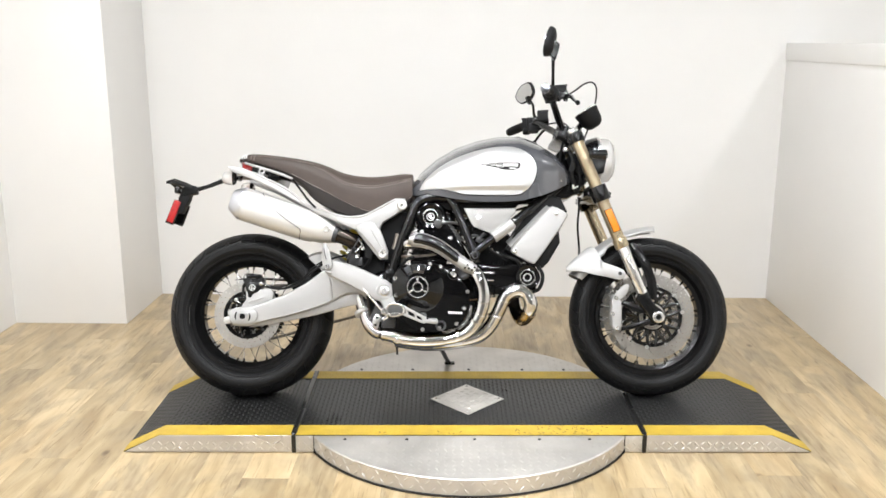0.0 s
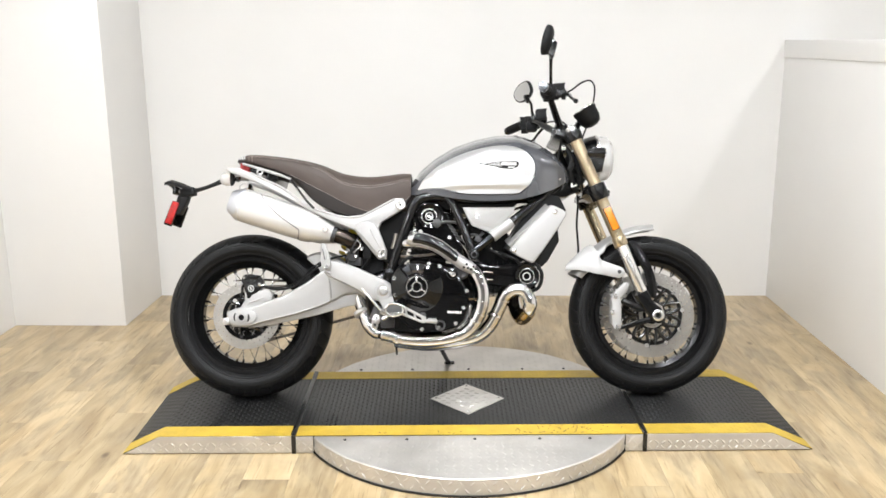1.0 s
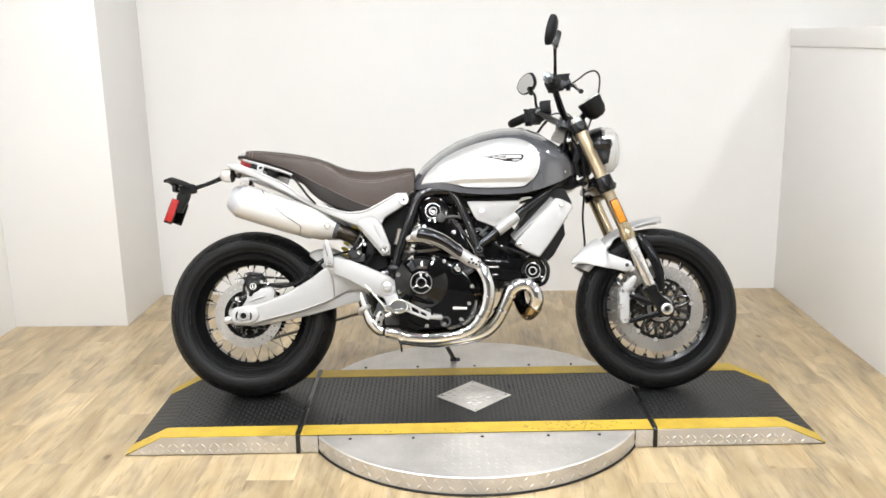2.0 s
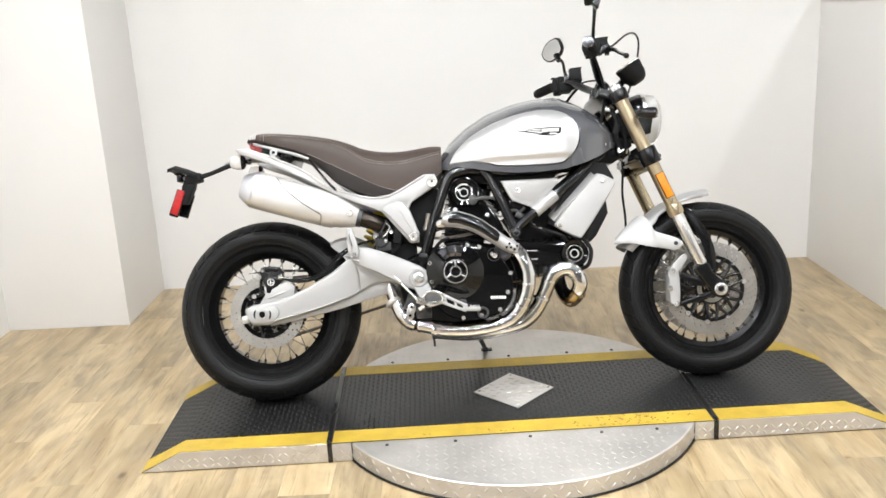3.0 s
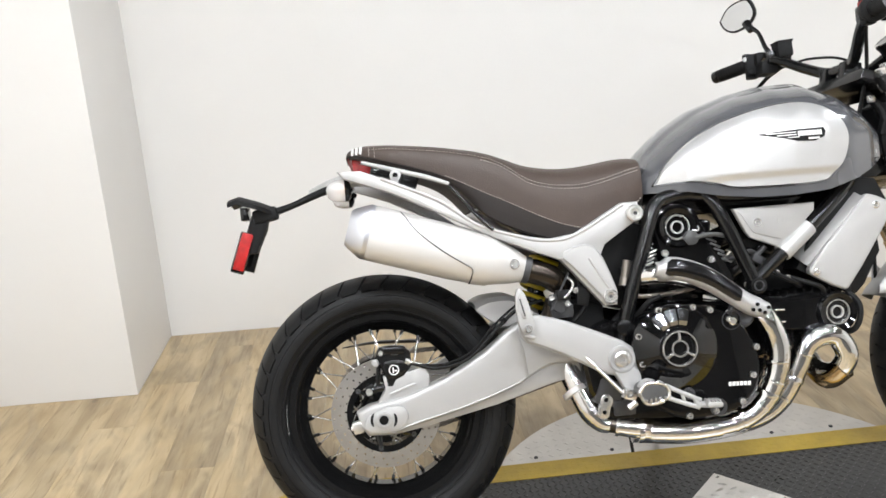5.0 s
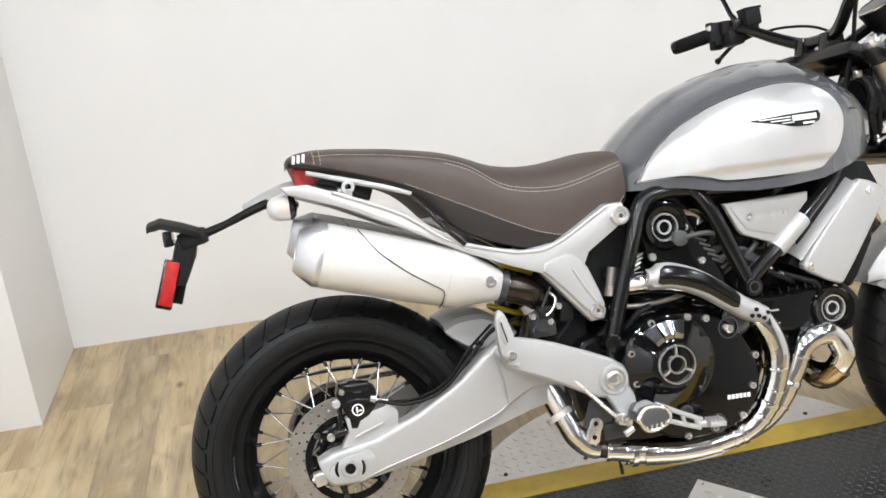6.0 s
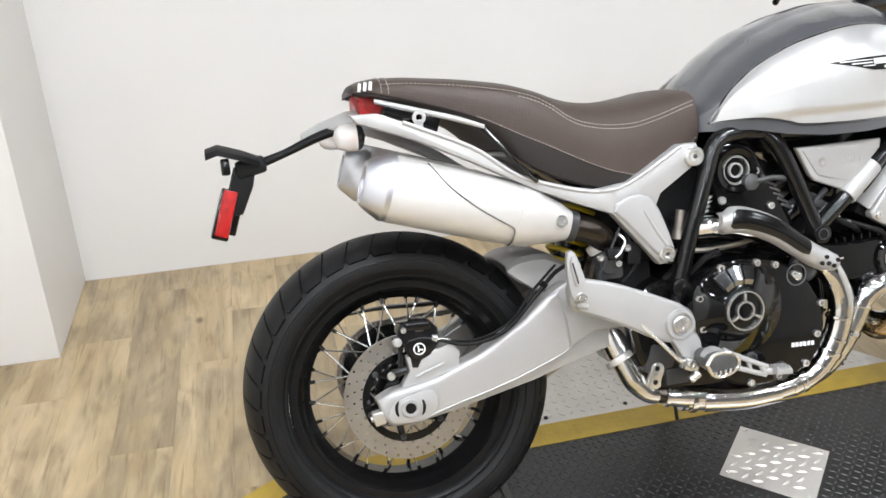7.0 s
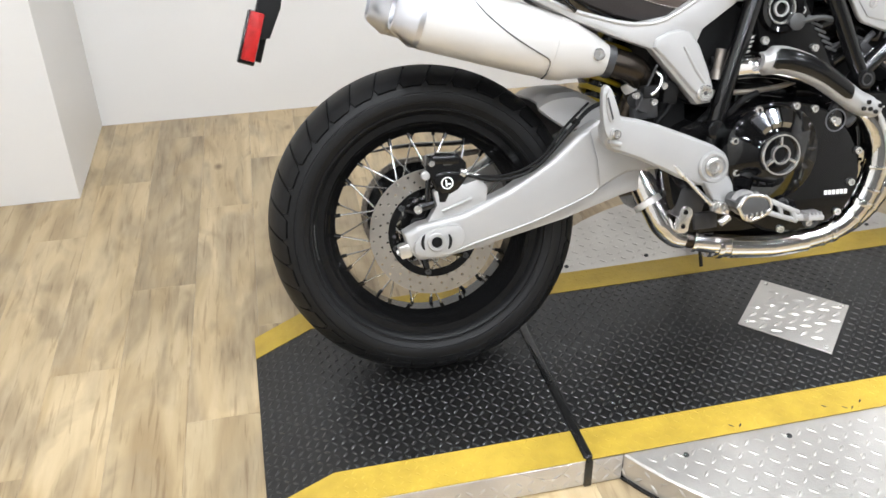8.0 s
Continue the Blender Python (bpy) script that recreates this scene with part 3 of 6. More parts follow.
def at_axle(c):
    return Matrix.Translation((c[0], MID, c[1]))


def tyre_mesh(R, half, bead, blocks):
    """A tyre with a rounded crown: each tread block is bounded by a swept cross cut and a stepped shoulder cut."""
    crown = 0.62 * (R - bead)
    deep = 0.0040
    wall = R - bead
    side = [(bead + k * wall, w) for k, w in ((0.30, 0.985), (0.275, 0.985), (0.262, 0.955), (0.20, 0.925), (0.150, 0.895), (0.138, 0.925), (0.108, 0.920), (0.096, 0.865), (0.06, 0.84), (0.0, 0.74))] + [(bead - 0.006, 0.5)]
    # Phase stations over one block; the cross cut lies at 0.30.
    phases = [(0.0, 0), (0.08, 0), (0.16, 0), (0.24, 0), (0.262, 0), (0.274, 1), (0.326, 1), (0.338, 0), (0.37, 0), (0.46, 0), (0.56, 0), (0.66, 0), (0.78, 0), (0.90, 0)]
    # Rows from the crown outwards: degrees, share of the shoulder's step, in the shoulder cut, in reach of the cross cut.
    rows = [(0, 0, 0, 0), (5, 0, 0, 0), (7, 0, 0, 1)] + [(7 + 5.2 * k, 0.12 * k, 0, 1) for k in range(1, 9)]
    rows += [(64.4, 1, 0, 1), (65.2, 1, 1, 1), (67.4, 1, 1, 0), (68.2, 1, 0, 0), (72, 0.5, 0, 0), (77, 0, 0, 0), (79.5, 0, 0, 0), (80.2, 0, 0.4, 0), (82.4, 0, 0.4, 0), (83.1, 0, 0, 0), (90, 0, 0, 0), (96, 0, 0, 0), (100, 0, 0, 0)]
    verts, faces = [], []
    n = blocks * len(phases)
    for hand in (-1, 1):
        base = len(verts)
        m = len(rows) + len(side)
        for i in range(n):
            blk, (p, cut) = i // len(phases), phases[i % len(phases)]
            d = p - 0.30
            step = -12.5 * max(0.0, 1 - (-d / 0.22 if d < 0 else d / 0.07))
            for deg, share, groove, reach in rows:
                av = deg + share * step
                sweep = 0.60 * (max(0.0, av) / 68) ** 1.5
                t = (blk + p + sweep + (0.5 if hand > 0 else 0.0)) / blocks
                a = radians(av)
                down = deep * max(groove, cut * reach)
                nr, ny = math.cos(a) / crown, math.sin(a) / half
                k = down / math.hypot(nr, ny)
                r, y = R - crown + crown * math.cos(a) - k * nr, half * math.sin(a) - k * ny
                verts.append((r * math.cos(2 * math.pi * t), hand * y, r * math.sin(2 * math.pi * t)))
            t = (blk + p + 0.60 * (100 / 68) ** 1.5 + (0.5 if hand > 0 else 0.0)) / blocks
            for r, w in side:
                verts.append((r * math.cos(2 * math.pi * t), hand * half * w, r * math.sin(2 * math.pi * t)))
        for i in range(n):
            j = (i + 1) % n
            for q in range(m - 1):
                faces.append((base + i * m + q, base + i * m + q + 1, base + j * m + q + 1, base + j * m + q))
    me = bpy.data.meshes.new("tyre")
    me.from_pydata(verts, [], faces)
    bm = bmesh.new()
    bm.from_mesh(me)
    bpy.data.meshes.remove(me)
    bmesh.ops.remove_doubles(bm, verts=[v for v in bm.verts if abs(v.co.y) < 1e-6], dist=0.003)
    return bm


def spokes(parent, hub_r, hub_y, rim_r, count):
    """Crossed wire spokes, each an object, sharing four meshes."""
    for side in (-1, 1):
        for cross in (-1, 1):
            bend = radians(52) * cross
            a = Vector((hub_r * math.cos(bend), side * (hub_y + 0.004 * cross), hub_r * math.sin(bend)))
            b = Vector((rim_r, side * 0.018, 0))
            e = a + (b - a) * 0.88
            bm = rod(a, e, 0.0017, n=6)
            nip = rod(e, b, 0.0038, n=6)
            me = bpy.data.meshes.new("spoke")
            bm.to_mesh(me)
            bm.free()
            me.materials.append(SPOKESTEEL)
            cap = bpy.data.meshes.new("spoke_nipple")
            nip.to_mesh(cap)
            nip.free()
            cap.materials.append(BLACK)
            for k in range(count // 4):
                turn = (k + (0.0 if cross > 0 else 0.30) + (0.0 if side < 0 else 0.5)) * 360 / (count // 4)
                share("spoke", me, parent, pose(0, 0, 0, 0, turn, 0))
                share("spoke_nipple", cap, parent, pose(0, 0, 0, 0, turn, 0))


def wheel(name, c, R, half, bead, hub_y, hub_r, blocks, label):
    rim_r = bead - 0.028
    rim_pts = [(bead + 0.009, -half * 0.72), (bead + 0.010, -half * 0.66), (bead - 0.004, -half * 0.62), (bead - 0.012, -half * 0.35), (rim_r, -0.02), (rim_r - 0.002, 0), (rim_r, 0.02), (bead - 0.012, half * 0.35), (bead - 0.004, half * 0.62), (bead + 0.010, half * 0.66), (bead + 0.009, half * 0.72), (bead - 0.014, half * 0.70), (bead - 0.024, half * 0.4), (rim_r - 0.012, 0.02), (rim_r - 0.012, -0.02), (bead - 0.024, -half * 0.4), (bead - 0.014, -half * 0.70)]
    root = part(name, turned(rim_pts, 0, 0, 72), BLACK, bike, label, matrix=at_axle(c))
    part("tyre", tyre_mesh(R, half, bead, blocks), TYRE, root, "black rubber tyre with cut road tread")
    part("hub", turned([(0.018, -hub_y - 0.012), (hub_r + 0.006, -hub_y - 0.008), (hub_r + 0.006, -hub_y + 0.004), (hub_r * 0.62, -hub_y + 0.018), (hub_r * 0.55, 0), (hub_r * 0.62, hub_y - 0.018), (hub_r + 0.006, hub_y - 0.004), (hub_r + 0.006, hub_y + 0.008), (0.018, hub_y + 0.012)], 0, 0, 32), BLACK, root)
    spokes(root, hub_r, hub_y, rim_r - 0.002, 40)
    return root


rear = wheel("rear_wheel", RW, R_REAR, 0.083, 0.220, 0.055, 0.052, 36, "black wire-spoked rear wheel")
front = wheel("front_wheel", FW, R_FRONT, 0.060, 0.226, 0.042, 0.040, 36, "black wire-spoked front wheel")
for k in range(9):
    a = radians(172 + 2.0 * k)
    part("rim_mark", block((0, 0, 0), (0.005, 0.001, 0.0045 if k % 3 else 0.006), 0.0), WHITE, rear, matrix=Matrix.Translation((0.226 * math.cos(a), -0.067, 0.226 * math.sin(a))) @ pose(0, 0, 0, 0, -math.degrees(a), 0))

# Rear brake, sprocket and chain.
part("brake_disc", pierced(0.084, 0.1225, -0.099, -0.094, 3, 30, 0.0027, 0.34), DISCSTEEL, rear, "drilled steel brake disc")
carrier = part("disc_carrier", turned([(0.074, -0.100), (0.088, -0.100), (0.088, -0.095), (0.074, -0.095)], 0, 0, 48), GLOSSBLACK, rear, "black disc carrier with open arms")
part("carrier_boss", turned([(0.03, -0.100), (0.050, -0.098), (0.054, -0.090), (0.050, -0.070), (0.03, -0.062)], 0, 0, 32), GLOSSBLACK, rear)
for k in range(6):
    a = k * 1.0472 + 0.3
    part("carrier_arm", tube([(0.048 * math.cos(a - 0.25), -0.092, 0.048 * math.sin(a - 0.25)), (0.064 * math.cos(a - 0.1), -0.096, 0.064 * math.sin(a - 0.1)), (0.078 * math.cos(a), -0.0975, 0.078 * math.sin(a))], [0.010, 0.0065, 0.0055], 8, 3), GLOSSBLACK, rear)
    part("carrier_bolt", bolt(0.079 * math.cos(a), -0.099, 0.079 * math.sin(a), 0.006, -1, 0.004), DARKMETAL, rear)


def sprocket():
    n, bm = 43, bmesh.new()
    ring = []
    for k in range(4 * n):
        r = (0.106, 0.112, 0.112, 0.106)[k % 4]
        ring.append((r * math.cos(2 * math.pi * k / (4 * n)), r * math.sin(2 * math.pi * k / (4 * n))))
    a = [[bm.verts.new((x * s, y, z * s)) for x, z in ring] for y, s in ((0.083, 0.55), (0.083, 1), (0.090, 1), (0.090, 0.55))]
    for p, q in zip(a, a[1:] + a[:1]):
        for k in range(4 * n):
            j = (k + 1) % (4 * n)
            bm.faces.new((p[k], p[j], q[j], q[k]))
    return bm


part("sprocket", sprocket(), BLACK, rear)
C2, r1, r2 = Vector((-0.215, 0, 0.395)), 0.111, 0.042
loop = []
for k in range(25):
    a = radians(100 + k * 170 / 24)
    loop.append(Vector((RW[0] + r1 * math.cos(a), 0.0865 + MID, RW[1] + r1 * math.sin(a))))
for k in range(9):
    a = radians(-78 + k * 168 / 8)
    loop.append(C2 + Vector((r2 * math.cos(a), 0.0865 + MID, r2 * math.sin(a))))
loop.append(loop[0])
dist = [0.0]
for p, q in zip(loop, loop[1:]):
    dist.append(dist[-1] + (q - p).length)
links = []
count = int(dist[-1] / 0.0159)
for k in range(count):
    s = (k + 0.5) * dist[-1] / count
    p = [float(np.interp(s, dist, [q[i] for q in loop])) for i in range(3)]
    q = [float(np.interp((s + 0.002) % dist[-1], dist, [v[i] for v in loop])) for i in range(3)]
    ang = -math.degrees(math.atan2(q[2] - p[2], q[0] - p[0]))
    links.append(block(p, (0.0185, 0.018 if k % 2 else 0.013, 0.011), 0.003, (0, ang, 0), 1))
part("drive_chain", join(*links), CHAINSTEEL, bike, "dark steel roller chain")
part("chain_guard", join(tube([(-0.845, 0.14, 0.452), (-0.76, 0.14, 0.458), (-0.64, 0.14, 0.452), (-0.46, 0.14, 0.45)], [0.0015, 0.0045, 0.0055, 0.0055], 8, flat=3.0)), BLACK, bike)

# Swingarm: a deep cast arm each side, with an axle adjuster block.
ARM = [(-0.815, 0.333), (-0.808, 0.300), (-0.793, 0.280), (-0.74, 0.277), (-0.683, 0.294), (-0.567, 0.321), (-0.453, 0.359), (-0.40, 0.387), (-0.377, 0.397), (-0.314, 0.397), (-0.27, 0.388), (-0.25, 0.40), (-0.28, 0.45), (-0.36, 0.485), (-0.429, 0.502), (-0.47, 0.480), (-0.52, 0.442), (-0.611, 0.392), (-0.70, 0.359), (-0.787, 0.346)]
BLADE = [(-0.815, 0.333), (-0.808, 0.300), (-0.793, 0.280), (-0.74, 0.277), (-0.683, 0.294), (-0.567, 0.321), (-0.453, 0.359), (-0.428, 0.374), (-0.432, 0.430), (-0.446, 0.490), (-0.47, 0.480), (-0.52, 0.442), (-0.611, 0.392), (-0.70, 0.359), (-0.787, 0.346)]
WEB = [(-0.74, 0.272), (-0.673, 0.282), (-0.503, 0.316), (-0.38, 0.350), (-0.28, 0.368), (-0.25, 0.39), (-0.30, 0.43), (-0.42, 0.41), (-0.52, 0.37), (-0.70, 0.32)]
arm = part("swingarm", join(prism(ARM, -0.097, -0.055, 0.010, 3), block((-0.40, MID, 0.415), (0.10, 0.24, 0.085), 0.02, (0, -20, 0))), SILVER, bike, "silver cast swingarm")
part("swingarm_blade", prism(BLADE, -0.1015, -0.070, 0.011, 4), SILVER, arm, "flat outer face of the swingarm")
part("swingarm_web", prism(WEB, -0.078, -0.040, 0.006, 2), SILVER, arm)
part("swingarm_rib", tube([(-0.74, -0.1005, 0.2835), (-0.683, -0.1005, 0.300), (-0.567, -0.1005, 0.327), (-0.46, -0.1005, 0.362), (-0.436, -0.099, 0.376)], 0.0024, 8, 4), SILVER, arm)
part("swingarm_side", mirrored(prism(ARM, -0.101, -0.070, 0.010, 3)), SILVER, arm)
part("axle_plate", prism([(-0.800, 0.312), (-0.798, 0.290), (-0.760, 0.284), (-0.722, 0.290), (-0.704, 0.306), (-0.702, 0.326), (-0.714, 0.342), (-0.745, 0.342), (-0.785, 0.330)], -0.1090, -0.1000, 0.004, 2, 1), SILVER, arm)
part("axle_nut", turned([(0, -0.1080), (0.0175, -0.1080), (0.0175, -0.1120), (0.016, -0.1135), (0.0115, -0.1135), (0.0105, -0.1100), (0, -0.1100)], -0.757, 0.314, 28, closed=False), SILVER, arm)
part("axle_bore", turned([(0, -0.1105), (0.0100, -0.1105), (0.0100, -0.1120), (0, -0.1120)], -0.757, 0.314, 20, closed=False), BLACK, arm)
part("adjuster", join(block((-0.815, -0.0880, 0.300), (0.022, 0.024, 0.026), 0.004, (0, -10, 0)), rod((-0.83, -0.0880, 0.297), (-0.81, -0.0880, 0.301), 0.005, n=10)), BRIGHT, arm)
for a0 in (-38, 142):
    bow = [radians(a0 + 13 * k) for k in range(6)]
    part("adjuster_slot", tube([(-0.757 + 0.0265 * math.cos(a), -0.1092, 0.314 + 0.0265 * math.sin(a)) for a in bow], [0.0012, 0.0026, 0.0030, 0.0030, 0.0026, 0.0012], 8, 2), PLASTIC, arm)
part("caliper_bracket", prism([(-0.775, 0.335), (-0.765, 0.352), (-0.748, 0.378), (-0.752, 0.404), (-0.728, 0.412), (-0.690, 0.412), (-0.662, 0.420), (-0.648, 0.400), (-0.652, 0.375), (-0.70, 0.345)], -0.090, -0.066, 0.004, 2), SILVER, arm)
part("bracket_rib", tube([(-0.738, -0.0915, 0.366), (-0.705, -0.0915, 0.377), (-0.682, -0.0915, 0.384)], 0.0030, 8, 3), SILVER, arm)
cal = part("rear_caliper", join(prism([(-0.764, 0.452), (-0.757, 0.468), (-0.732, 0.472), (-0.700, 0.468), (-0.686, 0.452), (-0.686, 0.424), (-0.704, 0.402), (-0.722, 0.394), (-0.730, 0.380), (-0.744, 0.382), (-0.746, 0.402), (-0.754, 0.424)], -0.091, -0.050, 0.006, 3), prism([(-0.752, 0.436), (-0.722, 0.442), (-0.694, 0.434), (-0.698, 0.414), (-0.722, 0.400), (-0.742, 0.400)], -0.0945, -0.089, 0.004, 2, 1), block((-0.725, -0.082, 0.462), (0.050, 0.030, 0.016), 0.004, (0, 4, 0)), rod((-0.782, -0.085, 0.376), (-0.752, -0.085, 0.382), 0.008, n=14, bevel=0.002), rod((-0.764, -0.085, 0.384), (-0.758, -0.085, 0.440), 0.005, n=10)), BLACK, arm, "black rear brake caliper")
part("caliper_window", block((-0.722, -0.0925, 0.457), (0.016, 0.003, 0.012), 0.002, (0, 4, 0)), DARKMETAL, cal)
part("pad_pin", turned([(0, -0.088), (0.0085, -0.088), (0.0085, -0.098), (0.006, -0.1005), (0, -0.1005)], -0.766, 0.437, 18, closed=False), SILVER, cal)
part("caliper_mark", join(turned([(0.0092, -0.0940), (0.0115, -0.0940), (0.0115, -0.0960), (0.0092, -0.0960)], -0.726, 0.419, 24), block((-0.7275, -0.0950, 0.419), (0.003, 0.002, 0.012), 0.0005), block((-0.722, -0.0950, 0.417), (0.006, 0.002, 0.003), 0.0005)), WHITE, cal)
part("caliper_pin", bolt(-0.784, -0.090, 0.375, 0.0075), BRIGHT, cal)
part("caliper_pin", bolt(-0.752, -0.0905, 0.458, 0.006), BRIGHT, cal)
part("bleed_nipple", join(rod((-0.695, -0.0880, 0.432), (-0.665, -0.0910, 0.425), 0.004, n=8), rod((-0.70, -0.0880, 0.435), (-0.69, -0.0880, 0.432), 0.008, n=10)), BRIGHT, cal)
part("brake_hose", tube([(-0.69, -0.0880, 0.43), (-0.63, -0.1010, 0.415), (-0.56, -0.1040, 0.430), (-0.49, -0.1010, 0.49), (-0.44, -0.0830, 0.525), (-0.38, -0.07, 0.54)], 0.0042, 8), PLASTIC, arm)
part("sensor_wire", tube([(-0.70, -0.0830, 0.43), (-0.62, -0.1040, 0.422), (-0.55, -0.1050, 0.445), (-0.50, -0.0990, 0.495), (-0.44, -0.0730, 0.535)], 0.0028, 6), PLASTIC, arm)
part("hose_clip", block((-0.475, -0.0950, 0.505), (0.012, 0.012, 0.014), 0.002, (0, -40, 0)), BLACK, arm)

# Inner mudguard over the tyre, and the shock.
hug = []
for x, t, b in ((-0.528, 0.543, 0.530), (-0.515, 0.550, 0.518), (-0.498, 0.555, 0.505), (-0.475, 0.557, 0.488), (-0.450, 0.556, 0.486), (-0.425, 0.545, 0.490), (-0.403, 0.530, 0.497), (-0.385, 0.518, 0.503)):
    out = [(-0.046, b), (-0.045, t - 0.012), (-0.034, t - 0.002), (0.02, t + 0.002), (0.07, t + 0.002), (0.124, t - 0.002), (0.135, t - 0.012), (0.136, b)]
    hug.append([(x, y, z) for y, z in out] + [(x, MID + (y - MID) * 0.95, z - 0.004) for y, z in out[::-1]])
part("inner_mudguard", loft(hug), SILVER, bike, "grey inner rear mudguard")
shock = part("shock_absorber", join(rod((-0.41, MID, 0.44), (-0.33, MID, 0.66), 0.024, n=18)), BLACK, bike)
spring = []
for k in range(84):
    t = k / 83
    a = t * 6.5 * 2 * math.pi
    c = Vector((-0.398, MID - 0.02, 0.51)).lerp(Vector((-0.338, MID - 0.02, 0.64)), t)
    spring.append(c + Vector((0.036 * math.cos(a) * 0.87, 0.036 * math.sin(a), -0.036 * math.cos(a) * 0.5)))
part("shock_spring", tube(spring, 0.0055, 7, 1), SPRING, shock, "yellow coil spring")

# ---- footrest bracket, footrest and brake pedal ----
BR = [(-0.447, 0.462), (-0.452, 0.510), (-0.425, 0.520), (-0.36, 0.503), (-0.28, 0.468), (-0.215, 0.437), (-0.196, 0.405), (-0.205, 0.376), (-0.235, 0.365), (-0.28, 0.378), (-0.36, 0.425), (-0.41, 0.448)]
brk = part("footrest_bracket", prism(BR, -0.172, -0.140, 0.011, 3, 1), SILVER, bike, "silver cast footrest bracket")
part("pivot_boss", turned([(0.0, -0.170), (0.030, -0.170), (0.030, -0.176), (0.027, -0.180), (0.022, -0.180), (0.020, -0.174), (0, -0.174)], -0.237, 0.406, 32, closed=False), SILVER, brk)
part("pivot_bolt", bolt(-0.237, -0.174, 0.406, 0.018, -1, 0.006), BRIGHT, brk)
part("lower_arm", prism([(-0.262, 0.385), (-0.212, 0.396), (-0.187, 0.356), (-0.200, 0.326), (-0.230, 0.324), (-0.247, 0.362)], -0.176, -0.150, 0.007, 3, 1), SILVER, brk)
pf = part("passenger_footrest", join(prism([(-0.459, 0.572), (-0.450, 0.580), (-0.440, 0.572), (-0.430, 0.540), (-0.422, 0.505), (-0.424, 0.488), (-0.440, 0.478), (-0.454, 0.488), (-0.460, 0.52)], -0.194, -0.178, 0.005, 2, 1), prism([(-0.455, 0.560), (-0.448, 0.570), (-0.442, 0.562), (-0.436, 0.525), (-0.440, 0.512), (-0.450, 0.515)], -0.199, -0.193, 0.003, 2, 1), rod((-0.438, -0.160, 0.492), (-0.438, -0.200, 0.492), 0.009, n=14), rod((-0.446, -0.186, 0.478), (-0.424, -0.186, 0.470), 0.005, n=10)), SILVER, brk, "folded silver passenger footrest")
part("footrest_groove", prism([(-0.4525, 0.556), (-0.4500, 0.558), (-0.4415, 0.520), (-0.4440, 0.518)], -0.2005, -0.1985, 0.0), DARKMETAL, pf)
part("footrest_bolt", bolt(-0.438, -0.199, 0.492, 0.008), BRIGHT, pf)
PEG = [(-0.225, 0.343), (-0.207, 0.360), (-0.172, 0.354), (-0.165, 0.333), (-0.184, 0.321), (-0.211, 0.320)]
peg = part("footrest", join(prism(PEG, -0.250, -0.185, 0.004, 2, 1), rod((-0.20, -0.165, 0.341), (-0.20, -0.19, 0.341), 0.015, n=18)), GREYPLASTIC, brk, "rider footrest with a toothed edge")
rim_line = [(-0.195 + (x + 0.195) * 1.04, -0.246, 0.340 + (z - 0.340) * 1.06) for x, z in PEG]
part("footrest_edge", join(tube(rim_line + rim_line[:1], 0.0040, 8, 4), *[block((-0.214 + 0.0098 * k, -0.2505, 0.3255 + 0.0008 * k), (0.005, 0.006, 0.008), 0.001) for k in range(5)]), BRIGHT, peg)
part("footrest_hinge", join(block((-0.232, -0.190, 0.332), (0.030, 0.026, 0.024), 0.006, (0, 20, 0)), rod((-0.222, -0.205, 0.316), (-0.240, -0.205, 0.306), 0.007, n=12), bolt(-0.236, -0.203, 0.336, 0.009)), BRIGHT, brk)
ped = part("brake_pedal", join(*[tube([(x0, -0.214, z0), ((x0 + x1) / 2, -0.216, (z0 + z1) / 2 - 0.001), (x1, -0.216, z1)], r, 10, 5) for x0, z0, x1, z1, r in ((-0.176, 0.356, -0.086, 0.309, 0.0048), (-0.180, 0.331, -0.090, 0.294, 0.0048), (-0.158, 0.346, -0.152, 0.320, 0.0040), (-0.126, 0.330, -0.121, 0.306, 0.0040), (-0.098, 0.315, -0.092, 0.296, 0.0055), (-0.098, 0.302, -0.048, 0.297, 0.0068))], block((-0.062, -0.222, 0.300), (0.034, 0.030, 0.011), 0.004, (0, 4, 0)), *[block((-0.075 + 0.008 * k, -0.222, 0.308 - 0.0005 * k), (0.004, 0.026, 0.006), 0.001) for k in range(4)], turned([(0.012, -0.206), (0.024, -0.206), (0.024, -0.221), (0.012, -0.221)], -0.196, 0.341, 24)), SILVER, bike, "forged silver brake pedal with two slots")
part("pedal_rod", rod((-0.33, -0.165, 0.435), (-0.235, -0.185, 0.325), 0.004, n=8), BRIGHT, ped)
part("master_cylinder", join(block((-0.31, -0.145, 0.44), (0.03, 0.03, 0.022), 0.006, (0, 30, 0)), bolt(-0.33, -0.16, 0.445, 0.009)), BRIGHT, ped)

# ---- seat ----
SX = [-0.785, -0.765, -0.70, -0.60, -0.555, -0.50, -0.45, -0.40, -0.34, -0.28, -0.22, -0.17, -0.140]
S_TOP = [0.915, 0.924, 0.921, 0.908, 0.900, 0.889, 0.872, 0.850, 0.838, 0.836, 0.842, 0.850, 0.846]
S_EDGE = [0.900, 0.908, 0.905, 0.890, 0.881, 0.869, 0.848, 0.806, 0.791, 0.788, 0.800, 0.814, 0.820]
S_SEAM = [0.899, 0.894, 0.874, 0.839, 0.818, 0.787, 0.762, 0.734, 0.705, 0.688, 0.701, 0.724, 0.752]
S_BOT = [0.894, 0.889, 0.868, 0.832, 0.806, 0.740, 0.711, 0.690, 0.672, 0.662, 0.678, 0.706, 0.740]
